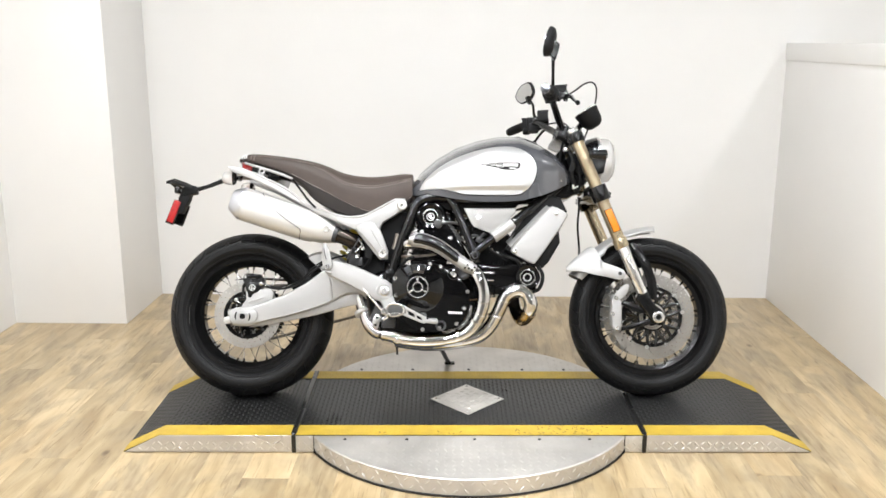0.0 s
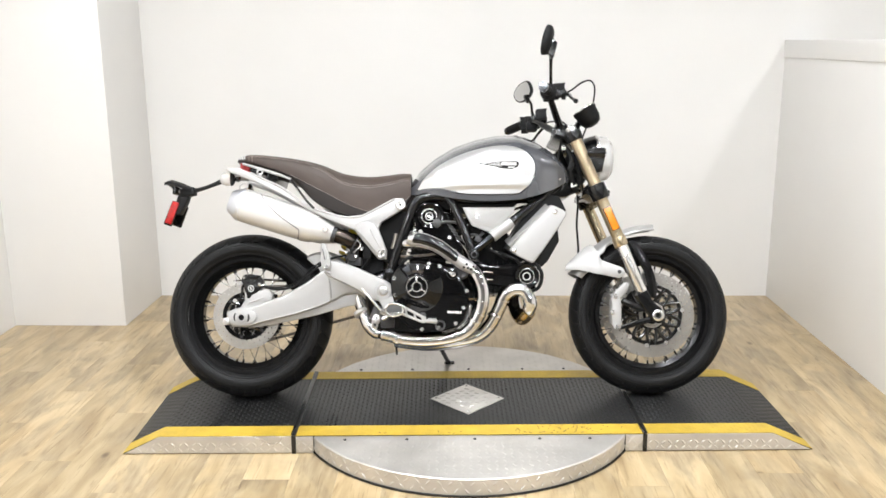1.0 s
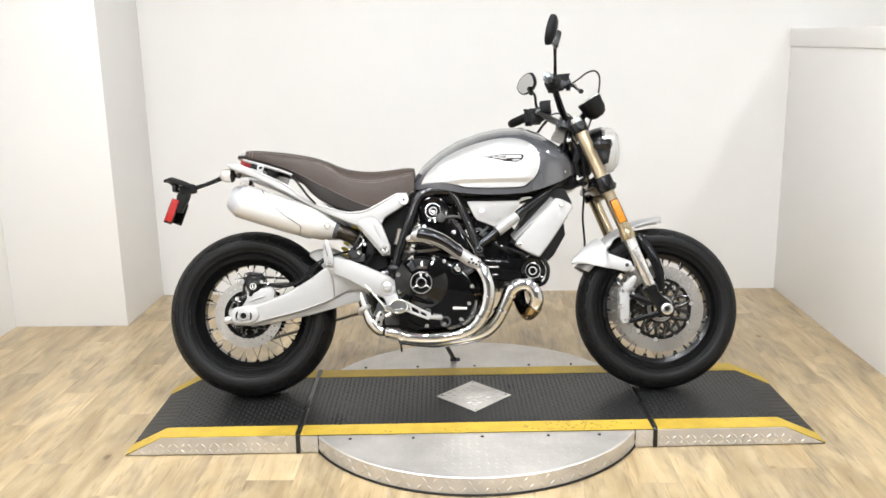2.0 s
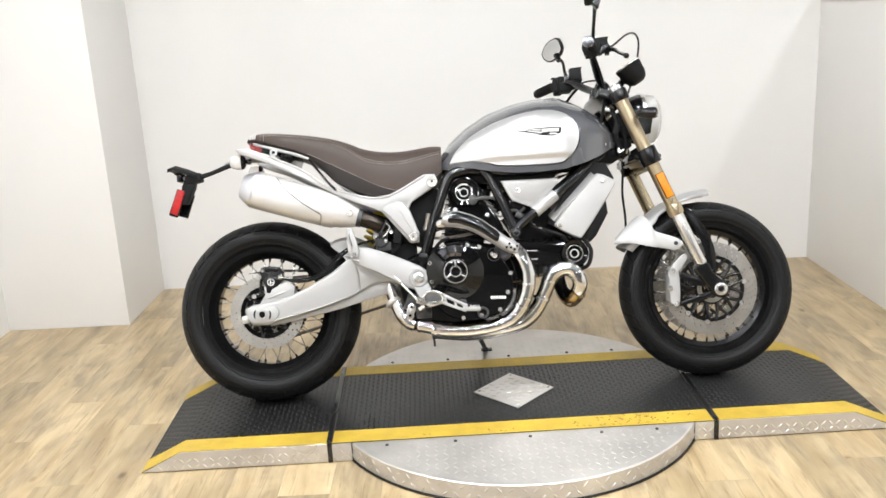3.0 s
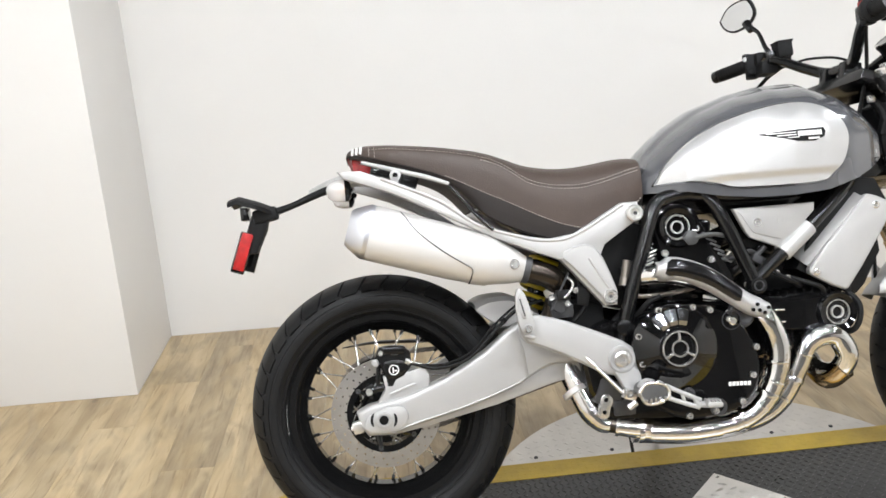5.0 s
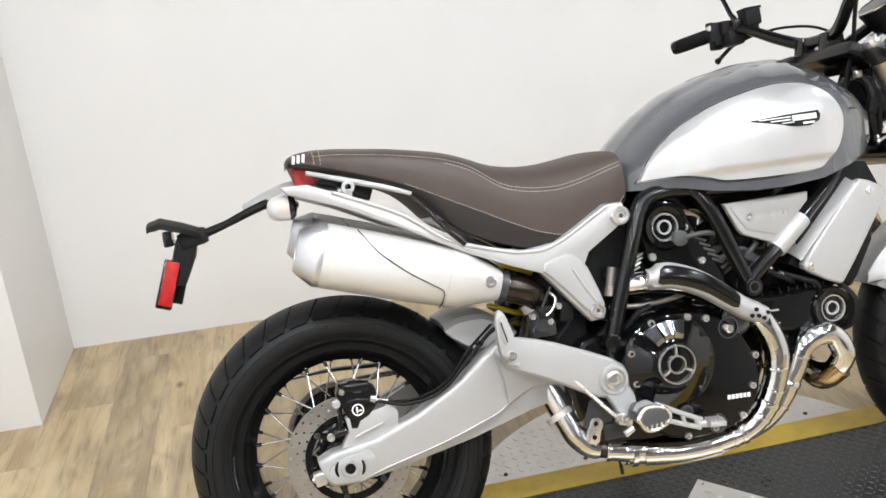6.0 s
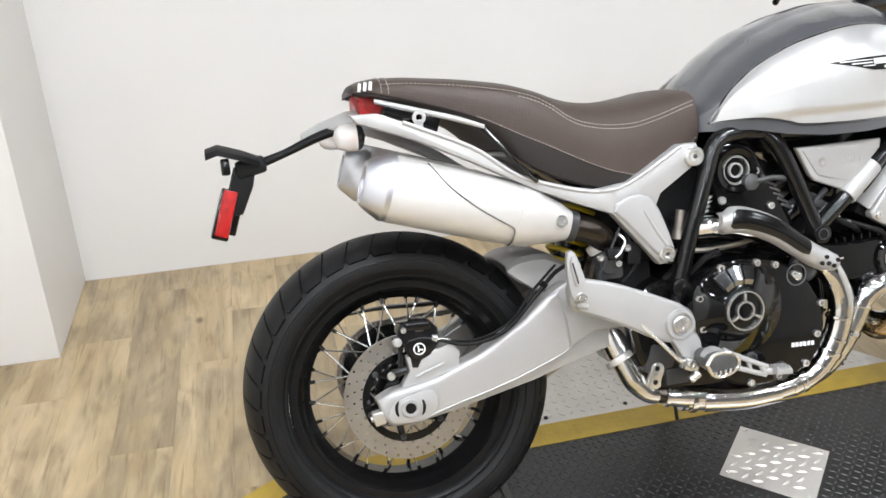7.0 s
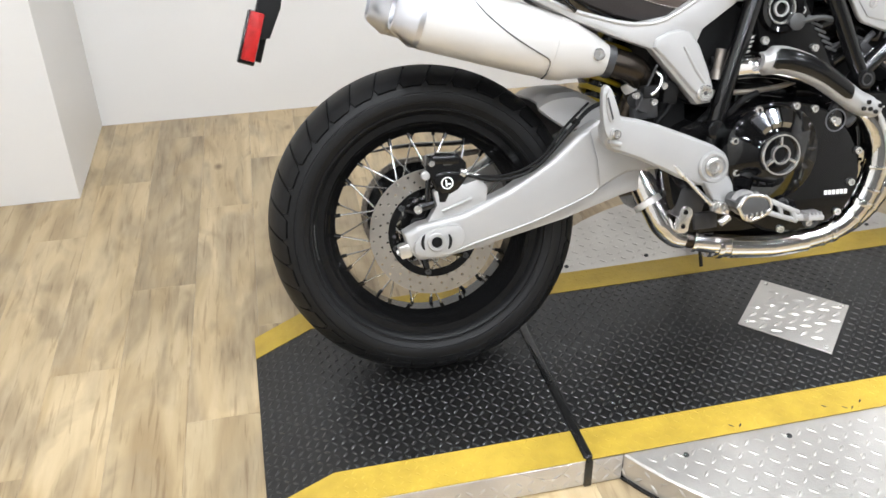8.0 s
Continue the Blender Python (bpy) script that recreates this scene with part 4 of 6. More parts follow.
S_W = [0.080, 0.098, 0.122, 0.144, 0.151, 0.156, 0.160, 0.163, 0.163, 0.160, 0.152, 0.143, 0.135]


def sampled(x, ys):
    """A smooth value along the seat."""
    lo, hi = max(SX[0], x - 0.022), min(SX[-1], x + 0.022)
    d = min(x - lo, hi - x)
    return float(np.mean(np.interp(np.linspace(x - d, x + d, 9), SX, ys)))


def seat_shift(x):
    """The seat's middle line."""
    return 0.032


def seat_half(x):
    """The seat's cross line from the middle of its top to its lower edge."""
    t, e, m, b, w = (sampled(x, v) for v in (S_TOP, S_EDGE, S_SEAM, S_BOT, S_W))
    return [(0, t), (0.30 * w, t - 0.02 * (t - e)), (0.58 * w, t - 0.10 * (t - e)), (0.80 * w, t - 0.32 * (t - e)), (0.93 * w, t - 0.66 * (t - e)), (0.985 * w, e), (1.02 * w, e - 0.12 * (e - m)), (1.045 * w, 0.5 * (e + m)), (1.035 * w, m + 0.003)], [(1.035 * w, m + 0.002), (1.022 * w, m - 0.45 * (m - b)), (0.99 * w, b + 0.002), (0.93 * w, b - 0.002), (0.4 * w, b + 0.012), (0, b + 0.014)]


def full_ring(x, k):
    h = seat_half(x)[k]
    k = seat_shift(x)
    return [(x, k - y, z) for y, z in h] + [(x, k + y, z) for y, z in h[::-1][(1 if h[-1][0] == 0 else 0):] if y > 0]


xs = list(np.linspace(-0.785, -0.140, 56))
seat = part("seat", loft([full_ring(x, 0) for x in xs]), LEATHER, bike, "dark brown stitched vinyl seat", 50)
part("seat_skirt", loft([full_ring(x, 1) for x in xs]), DARKLEATHER, seat, "darker brown lower side panel", 50)
part("seat_tail_panel", loft([[(-0.7855 - 0.003 * k, 0.032 + (q[1] - 0.032) * (1 - 0.06 * k), q[2] - 0.004 * k) for q in full_ring(-0.785, 0)] for k in range(3)]), DARKLEATHER, seat)
for x0, x1, dz, f in ((-0.74, -0.145, 0.0, 0), (-0.50, -0.145, -0.007, 0), (-0.58, -0.145, 0.004, 1)):
    line = []
    for x in np.linspace(x0, x1, 60):
        w = sampled(x, S_W)
        if f == 0:
            line.append((x, 0.032 - (0.992 * w + (0.003 if dz < 0 else 0.001)), sampled(x, S_EDGE) + dz + 0.001))
        else:
            line.append((x, 0.032 - 1.042 * w, sampled(x, S_SEAM) + dz))
    part("stitching", dashes(line, 0.0050, 0.0026, 0.0008), THREAD, seat, "cream stitching")
for x in (-0.728, -0.740):
    line = []
    for y, z in seat_half(x)[0]:
        line.append((x, 0.032 - y * 1.004, z + 0.0008))
    part("stitching", dashes(line, 0.0050, 0.0026, 0.0008), THREAD, seat, "cream stitching")
for k in range(3):
    part("tail_print", block((-0.776 + 0.009 * k, -(0.0585 + 0.0072 * k), 0.906 + 0.0005 * k), (0.0070, 0.0015, 0.016), 0.001, (0, 12, -38)), WHITE, seat)

# ---- tail: subframe, rear light, plate holder, silencers ----
SUB = [(-0.812, 0.858), (-0.762, 0.856), (-0.70, 0.830), (-0.60, 0.782), (-0.52, 0.722), (-0.43, 0.690), (-0.37, 0.677), (-0.31, 0.684), (-0.20, 0.742), (-0.166, 0.742), (-0.156, 0.715), (-0.18, 0.695), (-0.245, 0.655), (-0.262, 0.62), (-0.226, 0.555), (-0.228, 0.522), (-0.256, 0.520), (-0.345, 0.628), (-0.40, 0.650), (-0.489, 0.690), (-0.60, 0.752), (-0.70, 0.803), (-0.80, 0.842)]
sub = part("subframe", prism(SUB, -0.148, -0.118, 0.006, 2), SILVER, bike, "silver cast rear subframe with a forked front")
part("subframe_side", mirrored(prism(SUB, -0.148, -0.118, 0.006, 2)), SILVER, sub)
part("subframe_leg", prism([(-0.352, 0.640), (-0.300, 0.662), (-0.262, 0.650), (-0.228, 0.560), (-0.226, 0.530), (-0.250, 0.525), (-0.318, 0.606)], -0.1545, -0.140, 0.0085, 3, 1), SILVER, sub)
part("subframe_rib", join(tube([(-0.285, -0.1535, 0.628), (-0.262, -0.1545, 0.585), (-0.243, -0.1545, 0.556)], 0.0030, 8, 4), tube([(-0.720, -0.147, 0.836), (-0.60, -0.147, 0.779), (-0.52, -0.147, 0.720), (-0.43, -0.147, 0.687), (-0.37, -0.147, 0.674), (-0.31, -0.147, 0.681), (-0.20, -0.147, 0.738)], 0.0042, 8, 6)), SILVER, sub)
for x, z, r in ((-0.176, 0.717, 0.018), (-0.245, 0.541, 0.016)):
    part("bolt_recess", turned([(0, -0.1565), (r * 0.26, -0.1565), (r * 0.26, -0.1590), (0, -0.1590)], x, z, 6, closed=False), DARKMETAL, sub)
    part("frame_bolt", turned([(0, -0.149), (r, -0.146), (r, -0.158), (r * 0.85, -0.161), (r * 0.62, -0.161), (r * 0.5, -0.155), (r * 0.3, -0.158), (0, -0.158)], x, z, 24, closed=False), BRIGHT, sub)
part("seat_tray", join(block((-0.655, MID, 0.838), (0.042, 0.23, 0.045), 0.006, (0, 20, 0)), block((-0.44, MID, 0.728), (0.15, 0.28, 0.04), 0.008, (0, 33, 0)), block((-0.71, MID, 0.858), (0.06, 0.22, 0.022), 0.004, (0, 15, 0))), BLACK, sub)
part("tray_edge", tube([(-0.578, -0.140, 0.815), (-0.550, -0.146, 0.780), (-0.515, -0.152, 0.734), (-0.488, -0.154, 0.706)], 0.0040, 8), BLACK, sub)
part("seat_rail", tube([(-0.758, -0.100, 0.878), (-0.68, -0.124, 0.852), (-0.62, -0.138, 0.832), (-0.574, -0.142, 0.814)], [0.0045, 0.0055, 0.0055, 0.004], 10), SILVER, sub)
part("lash_eye", join(turned([(0.006, -0.138), (0.012, -0.138), (0.012, -0.132), (0.006, -0.132)], -0.688, 0.842, 20), block((-0.69, -0.135, 0.828), (0.016, 0.006, 0.02), 0.002)), SILVER, sub)
# Silver tail cowl in one thin shell.
cowl = []
for x, z, w, d in ((-0.885, 0.836, 0.012, 0.010), (-0.85, 0.852, 0.030, 0.016), (-0.80, 0.868, 0.055, 0.022), (-0.76, 0.872, 0.078, 0.026), (-0.70, 0.862, 0.085, 0.03)):
    cowl.append([(x, 0.03 + y * w, z - d * abs(y) ** 2.2) for y in np.linspace(-1, 1, 11)] + [(x, 0.03 + y * w * 0.94, z - 0.006 - d * abs(y) ** 2.2) for y in np.linspace(1, -1, 11)])
part("tail_cowl", loft(cowl), SILVER, bike, "silver tail cowl")
part("tail_light", loft([[(-0.798 + dx + 0.02 * (abs(y) ** 2), 0.03 + y * 0.070, 0.884 + dz) for y, dz in ((-1, -0.028), (-1, 0.010), (-0.5, 0.016), (0.5, 0.016), (1, 0.010), (1, -0.028))] for dx in (0.0, 0.055)]), RED, bike, "red tail light under the seat")


def turn_signal(parent, x, y, z, back):
    """A lamp pod on a short stalk."""
    s = -1 if back else 1
    shell = ((-0.014, 0.30), (-0.011, 0.70), (-0.006, 0.94), (0.000, 1.0)) if back else ((-0.034, 0.3), (-0.026, 0.7), (0.0, 0.95), (0.026, 1.0))
    dome = ((0.0005, 0.99), (0.018, 0.97), (0.030, 0.84), (0.038, 0.55), (0.041, 0.1)) if back else ((0.0265, 0.97), (0.032, 0.8), (0.035, 0.1))
    ry, rz = (0.022, 0.025) if back else (0.017, 0.019)

    def ring(dx, r):
        return [(x + s * dx, y + r * ry * math.cos(a), z + r * rz * math.sin(a)) for a in np.linspace(0, 2 * math.pi, 25)[:-1]]

    pod = part("turn_signal", join(loft([ring(*q) for q in shell]), rod((x - s * 0.010, y + 0.005, z), (x - s * 0.014, y + (1 if y < 0.05 else -1) * (0.055 if back else 0.115), z + 0.003), 0.007, n=10)), BLACK, parent, "black turn signal pod")
    part("lens", loft([ring(*q) for q in dome]), LENSWHITE if back else CLEAR, pod, "clear lens")
    if back:
        part("bulb", rod((x - s * 0.002, y, z), (x + s * 0.016, y, z), 0.009, 0.005, n=10), ORANGE, pod)
    return pod


turn_signal(bike, -0.798, -0.108, 0.820, True)
turn_signal(bike, -0.798, 0.198, 0.820, True)
hold = part("plate_holder", join(tube([(-0.79, 0, 0.845), (-0.86, 0, 0.825), (-0.92, 0, 0.803), (-0.965, 0, 0.790)], [0.011, 0.009, 0.0075, 0.009], 10), block((-0.985, 0, 0.785), (0.055, 0.05, 0.032), 0.008, (0, -10, 0)), prism([(-0.975, 0.79), (-0.985, 0.75), (-1.010, 0.700), (-1.030, 0.70), (-1.025, 0.76), (-1.010, 0.79)], -0.018, 0.022, 0.004)), PLASTIC, bike, "black plastic plate holder arm")
part("plate_lamp_hood", loft([[(x, y * w, z - 0.010 * abs(y) ** 2 + h) for y in np.linspace(-1, 1, 9)] + [(x, y * w, z - 0.014 - 0.006 * abs(y) ** 2 + h) for y in np.linspace(1, -1, 9)] for x, z, w, h in ((-1.062, 0.826, 0.050, 0), (-1.04, 0.832, 0.058, 0), (-1.00, 0.818, 0.052, 0), (-0.965, 0.802, 0.022, 0))]), PLASTIC, hold)
part("plate_bracket", join(block((-1.034, 0.03, 0.725), (0.010, 0.07, 0.13), 0.003, (0, 20, 0)), block((-1.030, 0.062, 0.700), (0.030, 0.012, 0.085), 0.003, (0, 20, 0)), block((-1.03, 0.0, 0.79), (0.016, 0.06, 0.03), 0.004)), BLACK, hold)
part("plate_reflector", block((-1.040, -0.022, 0.706), (0.025, 0.010, 0.086), 0.003, (0, 20, 8)), RED, hold, "upright red rear reflector")
part("reflector_case", block((-1.043, -0.012, 0.704), (0.031, 0.014, 0.095), 0.004, (0, 20, 8)), BLACK, hold)


def silencer():
    """A tapered silencer of oval section, with a folded end cap and a front cone."""
    a, b = Vector((-0.500, -0.112, 0.640)), Vector((-0.765, -0.112, 0.728))
    d = (b - a).normalized()
    up = Vector((-d.z, 0, d.x))
    if up.z < 0:
        up = -up

    def ring(t, ry, rz, n=40, lift=0.0):
        c = a + (b - a) * t + up * lift
        out = []
        for k in range(n):
            q = 2 * math.pi * k / n
            cs, sn = math.cos(q), math.sin(q)
            f = (abs(cs) ** 2.6 + abs(sn) ** 2.6) ** (-1 / 2.6)
            out.append(tuple(c + Vector((0, 1, 0)) * ry * f * cs + up * rz * f * sn))
        return out

    body = part("silencer", loft([ring(-0.02, 0.050, 0.055), ring(0.0, 0.051, 0.056), ring(0.3, 0.054, 0.060), ring(0.93, 0.055, 0.061), ring(0.95, 0.054, 0.060)]), BRUSHED, bike, "brushed steel silencer")
    part("end_cap", loft([ring(0.95, 0.0545, 0.0605), ring(0.98, 0.055, 0.061), ring(0.99, 0.0545, 0.0605), ring(1.10, 0.040, 0.044), ring(1.125, 0.034, 0.038), ring(1.125, 0.027, 0.030), ring(1.06, 0.025, 0.028), ring(1.06, 0.004, 0.004)]), ENDCAP, body, "polished silencer end cap")
    part("outlet", loft([ring(1.058, 0.023, 0.026), ring(1.062, 0.0225, 0.0255)]), BLACK, body)
    part("front_cone", loft([ring(0.10, 0.0535, 0.059), ring(0.03, 0.0525, 0.057), ring(-0.20, 0.040, 0.038), ring(-0.29, 0.031, 0.028), ring(-0.295, 0.024, 0.022)]), BRUSHED, body, "brushed steel front cone")
    seam = []
    for p in smooth_line([(0.755, 0, 0.96), (0.72, 0, 0.82), (0.60, 0, 0.40), (0.40, 0, -0.02), (0.22, 0, -0.28), (0.13, 0, -0.42), (0.115, 0, -0.72), (0.115, 0, -0.97)], 6):
        v = max(-0.985, min(0.985, p.z))
        w = (1 - abs(v) ** 2.6) ** (1 / 2.6)
        c = a + (b - a) * p.x
        seam.append(tuple(c + Vector((0, -1, 0)) * 0.0545 * w + up * 0.0605 * v))
    part("sleeve_seam", tube(seam, 0.0014, 6, 1), SMOKED, body)
    part("cone_bolt", moved(bolt(0, 0, 0, 0.011), Matrix.Translation((-0.448, -0.152, 0.629)) @ pose(0, 0, 0, 0, 0, -10)), BRIGHT, body)
    part("clamp", loft([ring(-0.28, 0.033, 0.030), ring(-0.33, 0.033, 0.030), ring(-0.33, 0.028, 0.026), ring(-0.28, 0.028, 0.026)]), DARKMETAL, body)
    return body


sil = silencer()
twin = copy_thing(sil, pose(0, 2 * MID + 0.224, 0.015))

# ---- exhaust pipes ----
part("exhaust_pipe", tube([(0.02, -0.05, 0.46), (0.06, -0.12, 0.490), (0.092, -0.155, 0.470), (0.118, -0.160, 0.405), (0.110, -0.155, 0.335), (0.075, -0.148, 0.272), (0.015, -0.140, 0.238), (-0.10, -0.125, 0.225), (-0.20, -0.105, 0.235)], 0.0245, 20), CHROME, bike, "polished steel exhaust header")
part("exhaust_sleeve", tube([(-0.02, -0.139, 0.232), (-0.09, -0.127, 0.226), (-0.17, -0.112, 0.231)], 0.0272, 20, 4), CHROME, bike)
part("front_exhaust_pipe", tube([(0.235, -0.02, 0.375), (0.250, -0.06, 0.322), (0.276, -0.10, 0.318), (0.292, -0.125, 0.358), (0.272, -0.125, 0.400), (0.235, -0.125, 0.408), (0.200, -0.12, 0.386), (0.178, -0.115, 0.340), (0.150, -0.105, 0.285), (0.105, -0.098, 0.243), (0.03, -0.095, 0.222), (-0.08, -0.085, 0.212), (-0.20, -0.075, 0.225)], 0.0248, 20), CHROME, bike, "polished looping front exhaust header")
part("pipe_bend", tube([(0.246, -0.045, 0.330), (0.264, -0.085, 0.304), (0.288, -0.118, 0.330)], 0.0262, 20), BLUED, bike, "heat-tinted header bend")
for c, d in (((0.163, -0.110, 0.312), (0.35, 0.15, 0.9)), ((0.09, -0.150, 0.295), (0.45, -0.1, 0.85)), ((0.03, -0.142, 0.245), (0.95, -0.1, 0.3)), ((-0.19, -0.107, 0.233), (-1, 0.1, 0.1))):
    v = Vector(d).normalized() * 0.006
    part("pipe_clamp", rod(Vector(c) - v, Vector(c) + v, 0.0285, n=24, bevel=0.002), CHROME, bike)
for line, spots in ((((0.118, -0.160, 0.405), (0.110, -0.155, 0.335), (0.075, -0.148, 0.272), (0.015, -0.140, 0.238), (-0.10, -0.125, 0.225)), (3, 7, 12, 18, 21)), (((0.198, -0.12, 0.390), (0.178, -0.115, 0.340), (0.150, -0.105, 0.285), (0.105, -0.098, 0.243), (0.03, -0.095, 0.222)), (2, 8, 13))):
    run = smooth_line(line, 6)
    for k in spots:
        part("pipe_band", rod(run[k], run[k] + (run[k + 1] - run[k]).normalized() * 0.007, 0.0264, n=24, bevel=0.002), CHROME, bike)
part("pipe_band", rod((-0.320, -0.076, 0.322), (-0.325, -0.071, 0.333), 0.0300, n=28, bevel=0.002), BRUSHED, bike)
part("collector", tube([(-0.352, -0.035, 0.445), (-0.331, -0.052, 0.384), (-0.308, -0.070, 0.318), (-0.294, -0.080, 0.283), (-0.274, -0.088, 0.258), (-0.254, -0.094, 0.250)], [0.028, 0.0285, 0.0285, 0.0275, 0.0235, 0.0205], 24), CHROME, bike, "polished exhaust collector")
part("collector", tube([(-0.300, 0.01, 0.42), (-0.272, -0.005, 0.345), (-0.252, -0.018, 0.285), (-0.236, -0.026, 0.248), (-0.20, -0.03, 0.232)], [0.028, 0.0285, 0.028, 0.025, 0.022], 20), CHROME, bike)
part("collector_seam", tube([(-0.356, -0.062, 0.425), (-0.334, -0.080, 0.372), (-0.312, -0.0985, 0.318), (-0.299, -0.1065, 0.287)], 0.0026, 8), CHROME, bike)
part("pipe_sleeve", rod((-0.262, -0.092, 0.252), (-0.236, -0.103, 0.247), 0.0185, n=24), SCORCHED, bike)
part("lower_pipe", tube([(-0.240, -0.104, 0.248), (-0.205, -0.108, 0.242), (-0.166, -0.111, 0.236), (-0.10, -0.113, 0.230)], [0.0215, 0.0245, 0.0255, 0.0235], 24), CHROME, bike)
part("pipe_clamp", rod((-0.244, -0.103, 0.249), (-0.236, -0.105, 0.247), 0.0240, n=24, bevel=0.002), CHROME, bike)
part("link_pipe", tube([(-0.37, -0.06, 0.42), (-0.36, -0.075, 0.50), (-0.345, -0.095, 0.56), (-0.365, -0.110, 0.592), (-0.415, -0.112, 0.612)], [0.026, 0.026, 0.027, 0.027, 0.027], 18), SCORCHED, bike, "heat-darkened steel link pipe")
part("valve_spring", tube([(-0.332, -0.128, 0.590), (-0.322, -0.140, 0.575), (-0.334, -0.146, 0.555), (-0.346, -0.146, 0.546)], 0.003, 8), BRIGHT, bike)
for x, z in ((-0.338, 0.533), (-0.372, 0.548), (-0.318, 0.560)):
    part("valve_bolt", bolt(x, -0.136, z, 0.007), BRIGHT, bike)
part("pipe_band", rod((-0.352, -0.088, 0.572), (-0.345, -0.092, 0.556), 0.0305, n=24, bevel=0.002), BRUSHED, bike)
part("link_pipe", tube([(-0.36, 0.08, 0.48), (-0.345, 0.17, 0.57), (-0.37, 0.208, 0.608), (-0.415, 0.210, 0.630)], 0.027, 14), DARKMETAL, bike)
part("exhaust_valve", join(rod((-0.352, -0.085, 0.535), (-0.352, -0.135, 0.535), 0.021, n=20, bevel=0.003), block((-0.345, -0.10, 0.515), (0.05, 0.04, 0.03), 0.006), rod((-0.375, -0.14, 0.52), (-0.33, -0.14, 0.60), 0.0025, n=6)), DARKMETAL, bike, "exhaust valve box")
# Heat shield with a black inset.
mid = [(-0.150, 0.590), (-0.10, 0.588), (-0.04, 0.565), (0.01, 0.530), (0.05, 0.500), (0.088, 0.482)]
shield = []
inset = []
for i, p in enumerate(smooth_line([(x, 0, z) for x, z in mid], 5)):
    x, z, w = p.x, p.z, i / 25
    h = 0.026 - 0.006 * w if 0.04 < w < 0.96 else 0.017
    shield.append([(x + 0.35 * q * h, -0.170 - 0.026 * math.sqrt(max(0, 1 - q * q)) - 0.008 * w, z + q * h) for q in np.linspace(-1, 1, 13)] + [(x + 0.35 * q * h, -0.165 - 0.018 * math.sqrt(max(0, 1 - q * q)) - 0.008 * w, z + q * h * 0.9) for q in np.linspace(1, -1, 13)])
    if 0.06 < w < 0.72:
        e = 0.70 * min(1, (w - 0.04) / 0.06, (0.74 - w) / 0.08)
        inset.append([(x + 0.35 * (0.12 + q * e) * h, -0.1735 - 0.026 * math.sqrt(max(0, 1 - (0.12 + q * e) ** 2)) - 0.008 * w, z + (0.12 + q * e) * h) for q in np.linspace(-1, 1, 9)] + [(x + 0.35 * (0.12 + q * e) * h, -0.168 - 0.02 * math.sqrt(max(0, 1 - (0.12 + q * e) ** 2)) - 0.008 * w, z + (0.12 + q * e) * h) for q in np.linspace(1, -1, 9)])
hs = part("heat_shield", loft(shield), SILVER, bike, "silver exhaust heat shield with a black inset")
part("shield_inset", loft(inset), BLACK, hs)
for x, z in ((0.060, 0.499), (0.075, 0.480), (0.050, 0.488), (0.064, 0.486), (0.084, 0.490)):
    part("vent_hole", turned([(0, -0.206), (0.0042, -0.206), (0.0042, -0.202), (0, -0.202)], x, z, 10, closed=False), BLACK, hs)
part("shield_pipe", tube([(-0.20, -0.06, 0.56), (-0.17, -0.12, 0.575), (-0.12, -0.155, 0.578), (-0.04, -0.160, 0.556), (0.04, -0.160, 0.507), (0.09, -0.158, 0.472)], 0.0215, 14), CHROME, bike)

# ---- engine ----
CASE = [(-0.315, 0.425), (-0.30, 0.33), (-0.262, 0.262), (-0.18, 0.242), (0.02, 0.240), (0.075, 0.272), (0.118, 0.36), (0.115, 0.44), (0.07, 0.50), (-0.05, 0.512), (-0.18, 0.505), (-0.27, 0.475)]
eng = part("engine", prism(CASE, -0.118, 0.208, 0.02, 3), GLOSSBLACK, bike, "black twin-cylinder engine")
COVER = [(-0.205, 0.40), (-0.212, 0.455), (-0.180, 0.497), (-0.125, 0.514), (-0.05, 0.508), (0.012, 0.482), (0.052, 0.437), (0.072, 0.375), (0.062, 0.318), (0.025, 0.276), (-0.04, 0.258), (-0.12, 0.262), (-0.175, 0.295), (-0.202, 0.345)]
cov = part("clutch_cover", join(prism(COVER, -0.178, -0.110, 0.012, 3, 1), turned([(0, -0.176), (0.094, -0.176), (0.090, -0.1800), (0.048, -0.1960), (0.044, -0.199), (0.042, -0.1995), (0, -0.199)], -0.117, 0.420, 56, closed=False)), GLOSSBLACK, eng, "gloss black clutch cover")
part("cover_ring", turned([(0.0345, -0.198), (0.0390, -0.198), (0.0390, -0.204), (0.038, -0.206), (0.0355, -0.206), (0.0345, -0.204)], -0.117, 0.420, 48), BRIGHT, cov, "machined alloy ring")
part("cover_star", join(turned([(0.0150, -0.198), (0.0185, -0.198), (0.0185, -0.205), (0.0150, -0.205)], -0.117, 0.420, 32), *[moved(block((0.0262, 0, 0), (0.016, 0.006, 0.0055), 0.001), Matrix.Translation((-0.117, -0.202, 0.420)) @ pose(0, 0, 0, 0, a, 0)) for a in (-90, 30, 150)]), BRIGHT, cov)
for a0 in (68, 89, 110):
    fin = []
    for r, y in ((0.0505, -0.1985), (0.0600, -0.2005), (0.0840, -0.1885), (0.0885, -0.1790), (0.0885, -0.1740), (0.0505, -0.1900)):
        fin.append([(-0.117 + r * math.cos(radians(a0 + 18.5 * k / 6)), y, 0.420 + r * math.sin(radians(a0 + 18.5 * k / 6))) for k in range(7)])
    part("cover_fin", loft([[row[k] for row in fin] for k in range(7)]), SMOKED, cov, "polished dark fin at the top of the cover")
